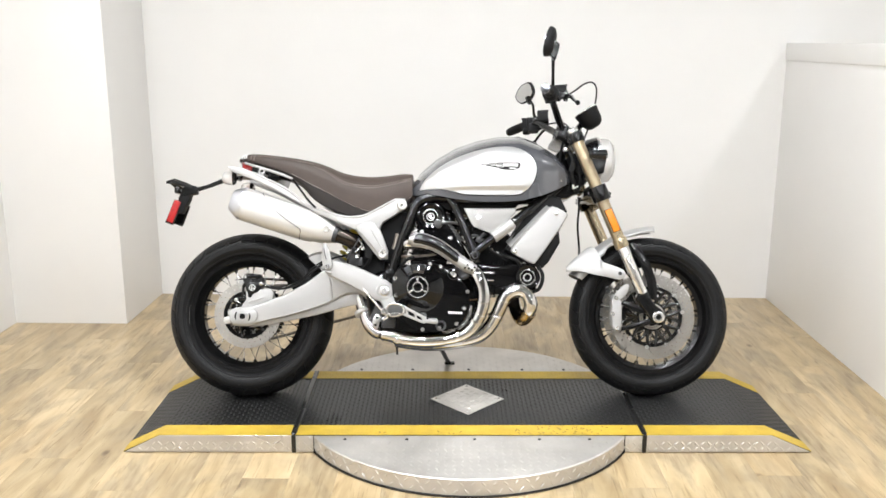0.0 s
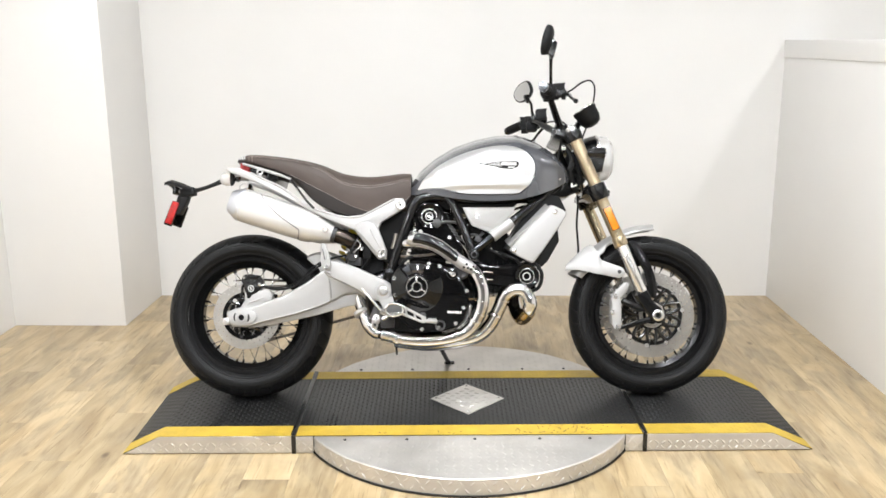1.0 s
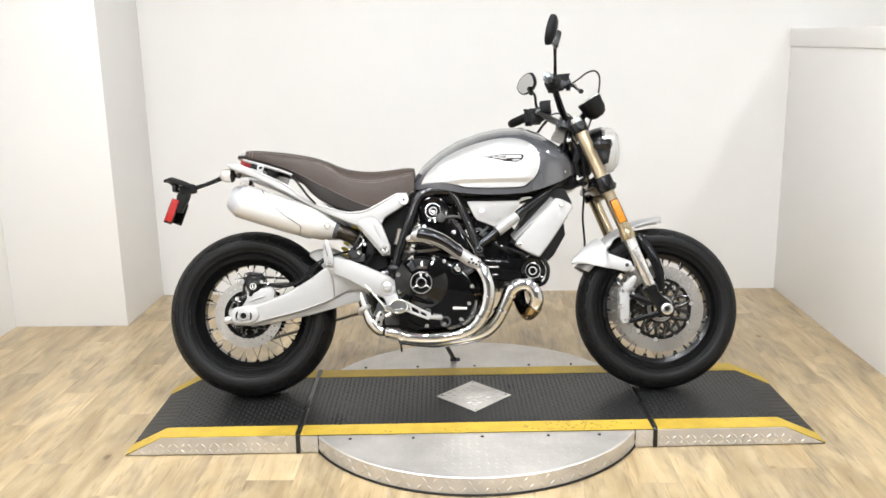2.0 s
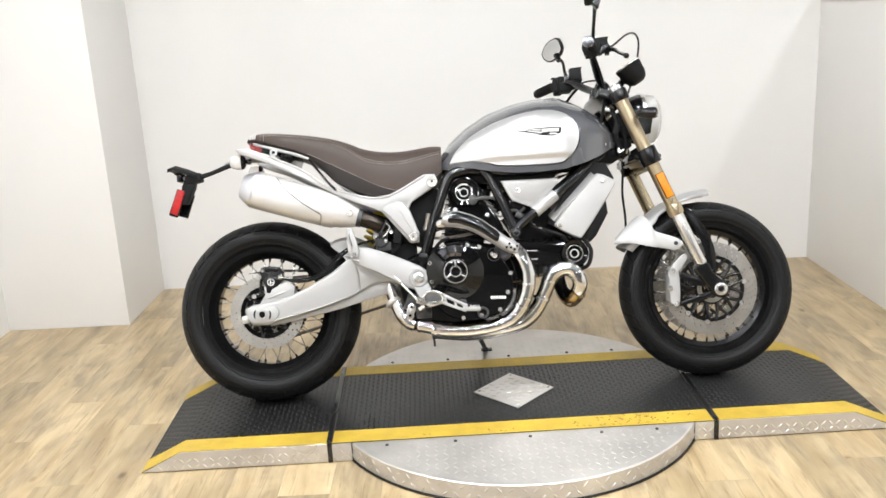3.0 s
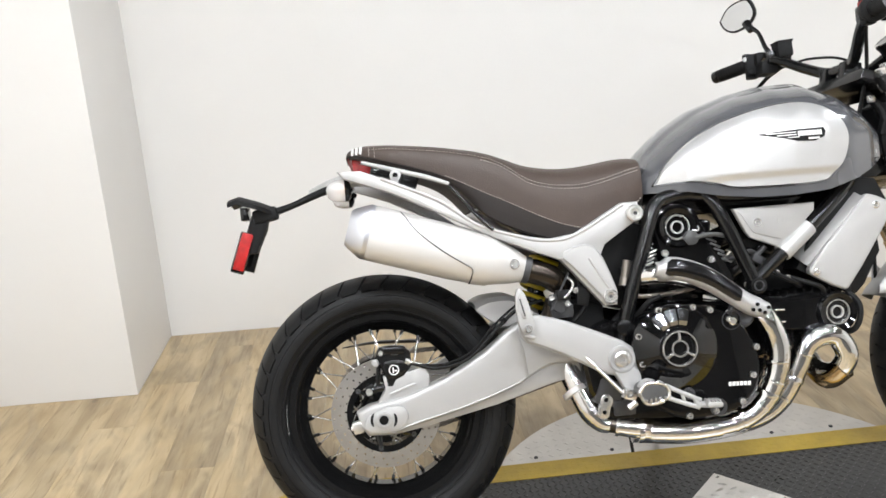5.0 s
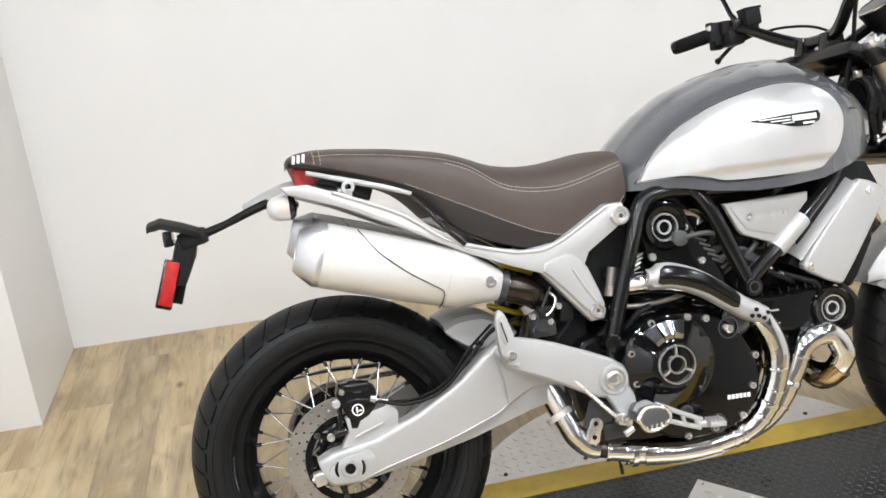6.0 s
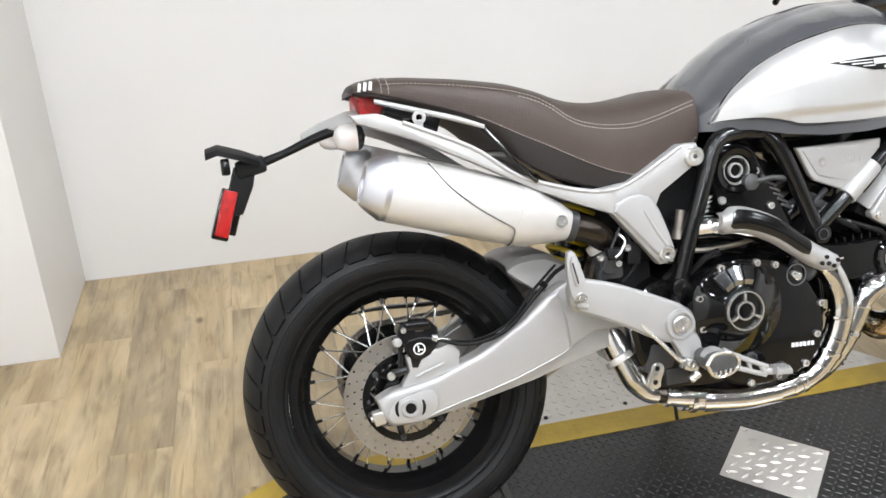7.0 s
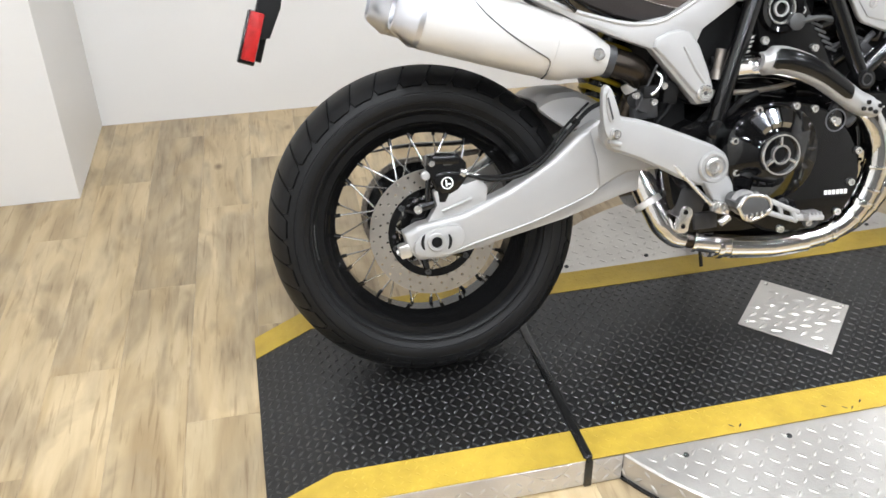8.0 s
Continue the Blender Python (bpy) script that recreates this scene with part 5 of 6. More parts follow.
for k, (x, z) in enumerate(((-0.198, 0.451), (-0.150, 0.503), (-0.074, 0.503), (-0.036, 0.494), (-0.194, 0.391), (-0.180, 0.325), (0.048, 0.345), (0.020, 0.290), (-0.10, 0.270), (0.060, 0.405), (-0.041, 0.275))):
    part("cover_bolt", bolt(x, -0.176, z, 0.0075), BRIGHT, cov)
for k in range(6):
    part("cover_print", block((-0.005 + 0.0085 * k, -0.1795, 0.330 - 0.0004 * k), (0.0062, 0.0012, 0.0085), 0.0, (0, 6, 0)), WHITE, cov)
part("oil_sight_ring", turned([(0.012, -0.176), (0.019, -0.176), (0.019, -0.182), (0.012, -0.182)], -0.035, 0.283, 24), DARKMETAL, cov)
part("water_cover", turned([(0, -0.150), (0.030, -0.150), (0.030, -0.160), (0.024, -0.164), (0.018, -0.160), (0.010, -0.160), (0, -0.162)], 0.042, 0.476, 28, closed=False), DARKMETAL, eng)
part("cover_bolt", bolt(0.004, -0.176, 0.470, 0.007), BRIGHT, cov)
part("water_plug", turned([(0, -0.176), (0.0085, -0.176), (0.0085, -0.182), (0.006, -0.184), (0, -0.184)], 0.012, 0.465, 18, closed=False), BRIGHT, cov)
part("water_ring", turned([(0.0190, -0.172), (0.0220, -0.172), (0.0220, -0.179), (0.0190, -0.179)], 0.010, 0.468, 32), SMOKED, cov)
part("oil_plug", turned([(0, -0.176), (0.013, -0.176), (0.013, -0.183), (0.009, -0.184), (0.008, -0.180), (0, -0.180)], -0.098, 0.318, 24, closed=False), DARKMETAL, cov)
part("sump_edge", tube([(-0.03, -0.135, 0.262), (0.02, -0.137, 0.270), (0.058, -0.138, 0.305), (0.074, -0.138, 0.355)], [0.006, 0.010, 0.011, 0.005], 10), BRIGHT, eng, "bare alloy edge of the crankcase")
part("copper_tap", join(rod((0.062, -0.14, 0.372), (0.098, -0.14, 0.378), 0.006, 0.003, n=10), rod((0.060, -0.14, 0.372), (0.070, -0.14, 0.373), 0.009, n=6)), BLUED, eng)


def finned(name, base, tip, half_y, half_w, fins, label):
    """An air-cooled barrel: a block with thin fins across it, from base to tip in the side view."""
    a, b = Vector((base[0], MID, base[1])), Vector((tip[0], MID, tip[1]))
    ang = math.degrees(math.atan2(b.x - a.x, b.z - a.z))
    at = Matrix.Translation(a) @ pose(0, 0, 0, 0, ang, 0)
    body = part(name, moved(block((0, 0, (b - a).length / 2), (2 * half_w * 0.86, 2 * half_y * 0.9, (b - a).length), 0.01), at), BLACK, eng, label)
    for k in range(fins):
        part("fin", moved(block((0, 0, (b - a).length * (0.12 + 0.72 * k / max(1, fins - 1))), (2 * half_w, 2 * half_y, 0.0045), 0.0015, seg=1), at), BLACK, body)
    return body


up_barrel = finned("upright_barrel", (-0.085, 0.49), (-0.045, 0.70), 0.15, 0.078, 9, "black finned upright cylinder")
lay_barrel = finned("front_barrel", (0.09, 0.445), (0.315, 0.455), 0.15, 0.065, 9, "black finned front cylinder")
for z in (0.474, 0.4465):
    part("bright_fin_edge", block((0.134, -0.121, z), (0.046, 0.006, 0.0042), 0.0012, (0, 2, 0)), BRIGHT, lay_barrel)
# Toothed-belt covers with their bright pulley rings.
BELT = [(-0.128, 0.690), (-0.118, 0.722), (-0.075, 0.738), (-0.030, 0.722), (-0.012, 0.680), (0.020, 0.620), (0.060, 0.545), (0.030, 0.520), (-0.06, 0.525), (-0.105, 0.59), (-0.122, 0.64)]
belt = part("belt_cover", prism(BELT, -0.118, -0.09, 0.01, 3, 1), GLOSSBLACK, eng, "gloss black belt cover")
BELT2 = [(0.06, 0.52), (0.16, 0.500), (0.255, 0.505), (0.310, 0.492), (0.322, 0.455), (0.305, 0.420), (0.26, 0.412), (0.15, 0.425), (0.07, 0.44)]
belt2 = part("belt_cover", prism(BELT2, -0.118, -0.09, 0.01, 3, 1), GLOSSBLACK, eng, "gloss black belt cover")
for par, x, z in ((belt, -0.073, 0.678), (belt2, 0.280, 0.457)):
    part("pulley_ring", turned([(0.0245, -0.117), (0.0290, -0.117), (0.0290, -0.123), (0.0280, -0.126), (0.0258, -0.126), (0.0245, -0.123)], x, z, 36), BRIGHT, par, "bright pulley ring")
    part("pulley_ring", turned([(0.0115, -0.117), (0.0148, -0.117), (0.0148, -0.124), (0.0115, -0.124)], x, z, 28), SILVER, par)
    part("pulley_shroud", turned([(0.032, -0.112), (0.046, -0.112), (0.046, -0.124), (0.042, -0.129), (0.032, -0.126)], x, z, 40), GLOSSBLACK, par)
for x, z in ((-0.105, 0.622), (-0.030, 0.672), (0.02, 0.55), (0.0, 0.60)):
    part("cover_bolt", bolt(x, -0.117, z, 0.008), BRIGHT, belt)
part("belt_slots", join(*[block((-0.005 + 0.008 * k, -0.1195, 0.655 - 0.012 * k), (0.026, 0.003, 0.005), 0.001, (0, 25, 0)) for k in range(6)]), GREYPLASTIC, belt)
part("cam_sensor", join(turned([(0, -0.117), (0.016, -0.117), (0.016, -0.132), (0.010, -0.135), (0, -0.135)], -0.045, 0.652, 18, closed=False), tube([(-0.04, -0.13, 0.652), (0.0, -0.135, 0.656), (0.04, -0.13, 0.648)], 0.005, 8)), GREYPLASTIC, belt)
part("battery_box", join(block((-0.235, MID, 0.62), (0.16, 0.26, 0.20), 0.015, (0, 20, 0)), block((-0.29, MID, 0.47), (0.10, 0.24, 0.14), 0.015), block((-0.250, MID, 0.335), (0.07, 0.10, 0.10), 0.015)), PLASTIC, eng, "black battery box")
# Clutter between cylinders and behind the barrel.
part("intake_box", join(block((0.170, MID, 0.560), (0.150, 0.17, 0.10), 0.015, (0, -35, 0)), block((0.205, MID, 0.525), (0.10, 0.17, 0.05), 0.012)), PLASTIC, eng, "black intake box between the cylinders")
part("throttle_body", join(rod((-0.02, -0.06, 0.62), (0.10, -0.06, 0.66), 0.028, n=18), rod((0.06, -0.05, 0.56), (0.13, -0.05, 0.60), 0.026, n=18), block((0.12, -0.03, 0.635), (0.09, 0.14, 0.06), 0.01, (0, 15, 0))), BLACK, eng)
part("fuel_rail", join(tube([(0.05, -0.10, 0.595), (0.09, -0.115, 0.61), (0.12, -0.11, 0.59), (0.15, -0.10, 0.575)], 0.006, 8), block((0.105, -0.115, 0.592), (0.025, 0.02, 0.018), 0.003, (0, 30, 0)), rod((0.105, -0.12, 0.60), (0.125, -0.12, 0.618), 0.006, n=10)), DARKMETAL, eng)
part("injector", join(rod((0.112, -0.115, 0.57), (0.128, -0.122, 0.585), 0.007, n=10), rod((0.14, -0.115, 0.555), (0.155, -0.115, 0.56), 0.005, n=8), bolt(0.10, -0.118, 0.565, 0.008), bolt(0.17, -0.118, 0.545, 0.006)), BRIGHT, eng)
part("spark_lead", tube([(0.21, -0.10, 0.52), (0.18, -0.125, 0.535), (0.14, -0.12, 0.56), (0.12, -0.09, 0.60)], 0.0055, 8), PLASTIC, eng)
part("spark_lead", tube([(0.26, -0.11, 0.49), (0.245, -0.128, 0.515), (0.215, -0.12, 0.53), (0.18, -0.10, 0.545)], 0.0055, 8), PLASTIC, eng)
part("wire_loom", tube([(-0.20, -0.10, 0.60), (-0.195, -0.115, 0.55), (-0.21, -0.11, 0.50), (-0.26, -0.10, 0.46)], 0.007, 8), PLASTIC, eng)
part("wire_loom", tube([(-0.30, -0.11, 0.62), (-0.285, -0.12, 0.57), (-0.295, -0.115, 0.52), (-0.32, -0.11, 0.49)], 0.006, 8), PLASTIC, eng)
part("wire_loom", tube([(-0.315, -0.115, 0.60), (-0.305, -0.125, 0.565), (-0.312, -0.12, 0.53)], 0.0035, 6), PLASTIC, eng)
part("connector", join(block((-0.298, -0.118, 0.545), (0.028, 0.02, 0.04), 0.003, (0, 8, 0)), block((-0.345, -0.135, 0.552), (0.03, 0.022, 0.022), 0.003)), PLASTIC, eng)
part("brake_light_switch", join(rod((-0.200, -0.118, 0.578), (-0.192, -0.118, 0.615), 0.009, n=12), rod((-0.202, -0.118, 0.56), (-0.20, -0.118, 0.578), 0.013, 0.010, n=12)), CHAINSTEEL, eng)
part("barrel_fins_bright", join(*[block((-0.142 + 0.004 * k, -0.104, 0.60 + 0.009 * k), (0.030, 0.012, 0.0035), 0.001, (0, -22, 0)) for k in range(4)]), BRIGHT, up_barrel)
part("stator_pipe", tube([(-0.205, -0.112, 0.535), (-0.14, -0.13, 0.532), (-0.07, -0.135, 0.538), (-0.02, -0.125, 0.55)], 0.005, 8), CHAINSTEEL, eng)
part("starter_cable", tube([(-0.19, -0.12, 0.48), (-0.16, -0.14, 0.518), (-0.13, -0.14, 0.53)], 0.006, 8), PLASTIC, eng)
part("regulator", join(block((-0.255, -0.09, 0.325), (0.06, 0.06, 0.06), 0.008, (0, 20, 0)), block((-0.225, -0.10, 0.29), (0.05, 0.05, 0.035), 0.006)), DARKMETAL, eng)
for z in (0.311, 0.284):
    part("lug_hole", turned([(0, -0.1225), (0.005, -0.1225), (0.005, -0.119), (0, -0.119)], -0.266 if z > 0.3 else -0.272, z, 14, closed=False), BLACK, eng)
part("stand_lug", prism([(-0.282, 0.300), (-0.276, 0.322), (-0.258, 0.324), (-0.248, 0.308), (-0.258, 0.290), (-0.262, 0.268), (-0.288, 0.272)], -0.122, -0.108, 0.003, 2, 1), BRIGHT, eng, "bright stand lug")
part("sump_stud", rod((-0.200, -0.05, 0.225), (-0.196, -0.05, 0.172), 0.004, n=8), BLACK, eng)

# ---- frame ----
frm = part("main_frame", tube([(-0.215, -0.132, 0.468), (-0.19, -0.134, 0.55), (-0.152, -0.136, 0.66), (-0.128, -0.132, 0.722), (-0.095, -0.124, 0.745), (-0.03, -0.120, 0.752)], 0.0165, 14), BLACK, bike, "black tubular steel frame")
for pts in ([(-0.06, -0.120, 0.750), (0.10, -0.122, 0.738), (0.25, -0.116, 0.742), (0.33, -0.09, 0.77), (0.42, -0.05, 0.82)],
            [(-0.012, -0.122, 0.752), (0.02, -0.134, 0.705), (0.085, -0.140, 0.545)],
            [(0.085, -0.140, 0.545), (0.20, -0.134, 0.635), (0.32, -0.105, 0.728), (0.41, -0.055, 0.795)],
            [(-0.215, -0.132, 0.468), (-0.222, -0.13, 0.43), (-0.235, -0.13, 0.40)]):
    part("frame_tube", tube(pts, 0.0158, 14), BLACK, frm)
for pts in ([(-0.215, 0.222, 0.468), (-0.15, 0.226, 0.66), (-0.095, 0.214, 0.745), (0.25, 0.206, 0.742), (0.42, 0.12, 0.82)], [(-0.012, 0.212, 0.752), (0.085, 0.230, 0.545), (0.20, 0.224, 0.635), (0.41, 0.125, 0.795)]):
    part("frame_tube", tube(pts, 0.0155, 12), BLACK, frm)
part("frame_lug", rod((0.155, -0.137, 0.600), (0.226, -0.128, 0.655), 0.0205, n=24, bevel=0.002), SILVER, frm, "silver tube sleeve")
part("frame_node", rod((0.088, -0.118, 0.535), (0.088, -0.158, 0.535), 0.019, n=20, bevel=0.003), BLACK, frm)
part("frame_node", rod((-0.218, -0.115, 0.470), (-0.218, -0.152, 0.470), 0.018, n=20, bevel=0.003), BLACK, frm)
part("node_bore", join(turned([(0, -0.153), (0.012, -0.153), (0.012, -0.1595), (0.009, -0.1595), (0.009, -0.155), (0, -0.155)], 0.088, 0.535, 16, closed=False)), DARKMETAL, frm)
part("steering_head", rod((0.405, MID, 0.93), (0.475, MID, 0.775), 0.034, n=24, bevel=0.004), BLACK, frm)
part("head_gusset", prism([(0.35, 0.775), (0.40, 0.86), (0.435, 0.86), (0.475, 0.775), (0.44, 0.755), (0.36, 0.75)], -0.05, 0.14, 0.006), BLACK, frm)
part("under_tank_box", prism([(-0.11, 0.752), (0.30, 0.765), (0.24, 0.72), (0.13, 0.66), (0.02, 0.70), (-0.10, 0.72)], -0.085, 0.175, 0.01), BLACK, frm, "black airbox")
side = part("side_cover", join(prism([(0.048, 0.708), (0.238, 0.708), (0.236, 0.690), (0.165, 0.622), (0.145, 0.616), (0.085, 0.640), (0.075, 0.652)], -0.142, -0.128, 0.005, 3), prism([(0.06, 0.702), (0.225, 0.702), (0.155, 0.632), (0.092, 0.650)], -0.1445, -0.141, 0.002)), SILVER, bike, "silver triangular side cover")
part("cover_knob", turned([(0.004, -0.144), (0.009, -0.144), (0.009, -0.1455), (0.004, -0.1455)], 0.102, 0.674, 16), BRIGHT, side)


def lettering(text, size, mat, parent, matrix, deep=0.0006):
    """Raised letters in the built-in font, turned into a mesh."""
    cu = bpy.data.curves.new("letters", "FONT")
    cu.body, cu.size, cu.extrude, cu.align_x = text, size, deep, "CENTER"
    tmp = new("letters_tmp", cu)
    me = bpy.data.meshes.new_from_object(tmp.evaluated_get(bpy.context.evaluated_depsgraph_get()))
    bpy.data.objects.remove(tmp)
    me.materials.clear()
    me.materials.append(mat)
    ob = new("lettering", me)
    ob.parent = parent
    ob.matrix_basis = matrix
    return ob


ON_SIDE = Matrix(((1, 0, 0, 0), (0, 0, -1, 0), (0, 1, 0, 0), (0, 0, 0, 1)))
lettering("1100", 0.022, INKGREY, side, Matrix.Translation((0.166, -0.1448, 0.666)) @ ON_SIDE)

# ---- oil cooler behind a silver shroud ----
RAD = [(0.219, 0.562), (0.222, 0.545), (0.296, 0.505), (0.312, 0.510), (0.425, 0.672), (0.428, 0.692), (0.375, 0.718), (0.360, 0.712)]
rad = part("oil_cooler", prism([(0.285, 0.700), (0.345, 0.760), (0.405, 0.752), (0.430, 0.70), (0.33, 0.500), (0.30, 0.500), (0.20, 0.56)], -0.105, 0.195, 0.008), PLASTIC, bike, "black oil cooler")
part("cooler_core", join(*[block((0.408 - 0.0085 * k, MID, 0.648 - 0.0135 * k), (0.006, 0.28, 0.008), 0.001, (0, 32, 0), 1) for k in range(11)]), DARKMETAL, rad)
shr = part("cooler_shroud", prism(RAD, -0.132, -0.106, 0.008, 3, 1), SILVER, bike, "silver cooler shroud")
for x, z in ((0.385, 0.690), (0.235, 0.552)):
    part("shroud_bolt", bolt(x, -0.131, z, 0.008, -1, 0.004), BRIGHT, shr)
part("shroud_flank", rounded(loft([[(0.203, -0.086, 0.590), (0.216, -0.128, 0.566), (0.232, -0.112, 0.560), (0.216, -0.076, 0.580)], [(0.346, -0.086, 0.734), (0.360, -0.128, 0.711), (0.374, -0.112, 0.704), (0.358, -0.076, 0.724)]]), 0.003, 2), SILVER, shr, "slanted inner edge of the shroud")
part("cooler_shroud_side", mirrored(prism(RAD, -0.132, -0.106, 0.008, 3, 1)), SILVER, bike)
part("horn", join(prism([(0.368, 0.618), (0.386, 0.630), (0.398, 0.626), (0.402, 0.585), (0.359, 0.512), (0.338, 0.492), (0.325, 0.505)], -0.105, -0.05, 0.004)), PLASTIC, bike, "black cooler grille edge")
part("breather_hose", tube([(0.500, 0.08, 0.775), (0.503, 0.09, 0.735), (0.497, 0.09, 0.66), (0.502, 0.09, 0.57), (0.499, 0.09, 0.475)], 0.0042, 8), PLASTIC, bike)
part("oil_hose", tube([(0.315, -0.10, 0.505), (0.335, -0.12, 0.465), (0.322, -0.115, 0.415), (0.28, -0.08, 0.40)], 0.007, 8), PLASTIC, bike)

# ---- tank ----
TX = [-0.160, -0.145, -0.11, -0.05, 0.02, 0.10, 0.18, 0.26, 0.33, 0.385, 0.425, 0.445, 0.452]
T_TOP = [0.775, 0.810, 0.858, 0.906, 0.946, 0.972, 0.988, 0.990, 0.966, 0.930, 0.890, 0.853, 0.825]
T_BOT = [0.762, 0.759, 0.757, 0.754, 0.738, 0.728, 0.727, 0.733, 0.752, 0.775, 0.799, 0.812, 0.818]
T_W = [0.082, 0.108, 0.138, 0.171, 0.190, 0.200, 0.205, 0.200, 0.186, 0.158, 0.122, 0.090, 0.06]
TANK_MID = 0.022


def tank_y(x, z):
    """The tank's half width at a place in its side view."""
    t, b, w = (float(np.interp(x, TX, v)) for v in (T_TOP, T_BOT, T_W))
    m = b + 0.42 * (t - b)
    if z >= m:
        q = min(1.0, (z - m) / (t - m))
        e = float(np.interp(x, (-0.16, 0.12), (1.3, 2.2)))
        return w * max(0.0, 1 - q**e) ** (1 / e)
    q = min(1.0, (m - z) / (m - b + 0.20))
    return w * max(0.0, 1 - q**2.6) ** (1 / 2.6)


rings = []
for x in [*np.linspace(-0.160, -0.11, 8), *np.linspace(-0.10, 0.40, 40), *np.linspace(0.41, 0.452, 8)]:
    t, b = float(np.interp(x, TX, T_TOP)), float(np.interp(x, TX, T_BOT))
    m, w, e = b + 0.42 * (t - b), float(np.interp(x, TX, T_W)), float(np.interp(x, (-0.16, 0.12), (1.3, 2.2)))
    half = [(tank_y(x, z), z) for z in np.linspace(b, m, 8)[:-1]]
    half += [(w * math.cos(a) ** (2 / e), m + (t - m) * math.sin(a) ** (2 / e)) for a in np.linspace(0, math.pi / 2, 26)[:-1]] + [(0.0, t)]
    rise = min(1.0, max(0.0, (x + 0.14) / 0.05)) * min(1.0, max(0.0, (0.36 - x) / 0.08))
    ridge = [(y, z + 0.0045 * rise * min(1.0, max(0.0, (0.066 - y) / 0.010)) if z > m else z) for y, z in half]
    rings.append([(x, TANK_MID - y, z) for y, z in ridge] + [(x, TANK_MID + y, z) for y, z in ridge[::-1][1:]])
tank = part("fuel_tank", loft(rings), TANKGREY, bike, "glossy dark grey fuel tank with silver side panels", 40)


def patch(outline, centre, lift, rows=30):
    """A panel laid on the tank's side: an outline in x and z, filled in rings, standing proud by lift."""
    loop_pts = smooth_line([(x, 0, z) for x, z in outline + outline[:1]], 6)[:-1]
    bm = bmesh.new()

    def place(x, z, up):
        y = tank_y(x, z) + up
        fold = min(1.0, max(0.0, (0.783 - z) / 0.015)) * min(1.0, max(0.0, (x + 0.06) / 0.10))
        return (x, TANK_MID - (y - (0.0060 * fold * fold * (3 - 2 * fold) if up > 0.002 else 0.0)), z)

    vs = []
    for k in range(rows + 1):
        f = k / rows
        vs.append([bm.verts.new(place(centre[0] + (p.x - centre[0]) * f * 0.985, centre[1] + (p.z - centre[1]) * f * 0.985, lift)) for p in loop_pts] if k else [bm.verts.new(place(*centre, lift))])
    vs.append([bm.verts.new(place(p.x, p.z, -0.004)) for p in loop_pts])
    n = len(loop_pts)
    for i in range(n):
        bm.faces.new((vs[0][0], vs[1][i], vs[1][(i + 1) % n]))
    for a, b in zip(vs[1:], vs[2:]):
        for i in range(n):
            bm.faces.new((a[i], a[(i + 1) % n], b[(i + 1) % n], b[i]))
    return bm


PANEL = [(-0.117, 0.774), (-0.09, 0.816), (-0.04, 0.860), (0.02, 0.892), (0.08, 0.913), (0.158, 0.929), (0.222, 0.930), (0.270, 0.914), (0.300, 0.886), (0.312, 0.845), (0.298, 0.797), (0.266, 0.764), (0.240, 0.752), (0.15, 0.750), (0.05, 0.754), (0.012, 0.764), (-0.034, 0.774), (-0.08, 0.776)]
pan = part("tank_panel", patch(PANEL, (0.11, 0.85), 0.0100), TANKSILVER, tank, "brushed silver side panel with a thin metal outline", 50)
part("panel_gasket", patch([(0.11 + (x - 0.11) * 1.022, 0.85 + (z - 0.85) * 1.045) for x, z in PANEL], (0.11, 0.85), 0.0019), SMOKED, tank, "", 50)
part("tank_panel", mirrored(patch(PANEL, (0.11, 0.85), 0.0100)), TANKSILVER, tank)


def on_panel(x, z, up):
    x, z = x - 0.015, z - 0.010
    return (x, TANK_MID - (tank_y(x, z) + 0.0100 + up), z)


# Badge: a dark winged plate with light bars in place of its lettering.
BADGE = [(0.112, 0.8725), (0.19, 0.877), (0.262, 0.878), (0.266, 0.870), (0.262, 0.858), (0.240, 0.850), (0.20, 0.852), (0.172, 0.860)]
bm = bmesh.new()
front_v = [bm.verts.new(on_panel(x, z, 0.0022)) for x, z in BADGE]
back_v = [bm.verts.new(on_panel(x, z, -0.001)) for x, z in BADGE]
bm.faces.new(front_v)
for i in range(len(BADGE)):
    j = (i + 1) % len(BADGE)
    bm.faces.new((front_v[i], front_v[j], back_v[j], back_v[i]))
bmesh.ops.triangulate(bm, faces=bm.faces[:])
badge = part("tank_badge", bm, PLASTIC, pan, "dark winged badge with light bars")
for x0, x1, z0, z1 in ((0.132, 0.198, 0.8705, 0.8725), (0.156, 0.198, 0.8650, 0.8672), (0.178, 0.204, 0.8595, 0.8615), (0.225, 0.250, 0.854, 0.858)):
    part("badge_bar", loft([[on_panel(x, z, u) for x, z in ((x0, z0), (x1, z0), (x1, z1), (x0, z1))] for u in (0.001, 0.0034)]), WHITE, badge)
for k in range(9):
    x0 = 0.202 + 0.0062 * k
    part("badge_bar", loft([[on_panel(x, z, u) for x, z in ((x0, 0.8625), (x0 + 0.0045, 0.8625), (x0 + 0.0045, 0.8735), (x0, 0.8735))] for u in (0.001, 0.0034)]), WHITE, badge)
part("tank_screw", bolt(0.400, -0.108, 0.812, 0.008, -1, 0.01), BRIGHT, tank)
part("tank_cap", moved(turned([(0, 0), (0.036, 0), (0.036, 0.006), (0.030, 0.012), (0, 0.013)], 0, 0, 32, closed=False), Matrix(((1, 0, 0, 0.19), (0, 0, 1, TANK_MID), (0, -1, 0, 0.978), (0, 0, 0, 1)))), BRIGHT, tank)

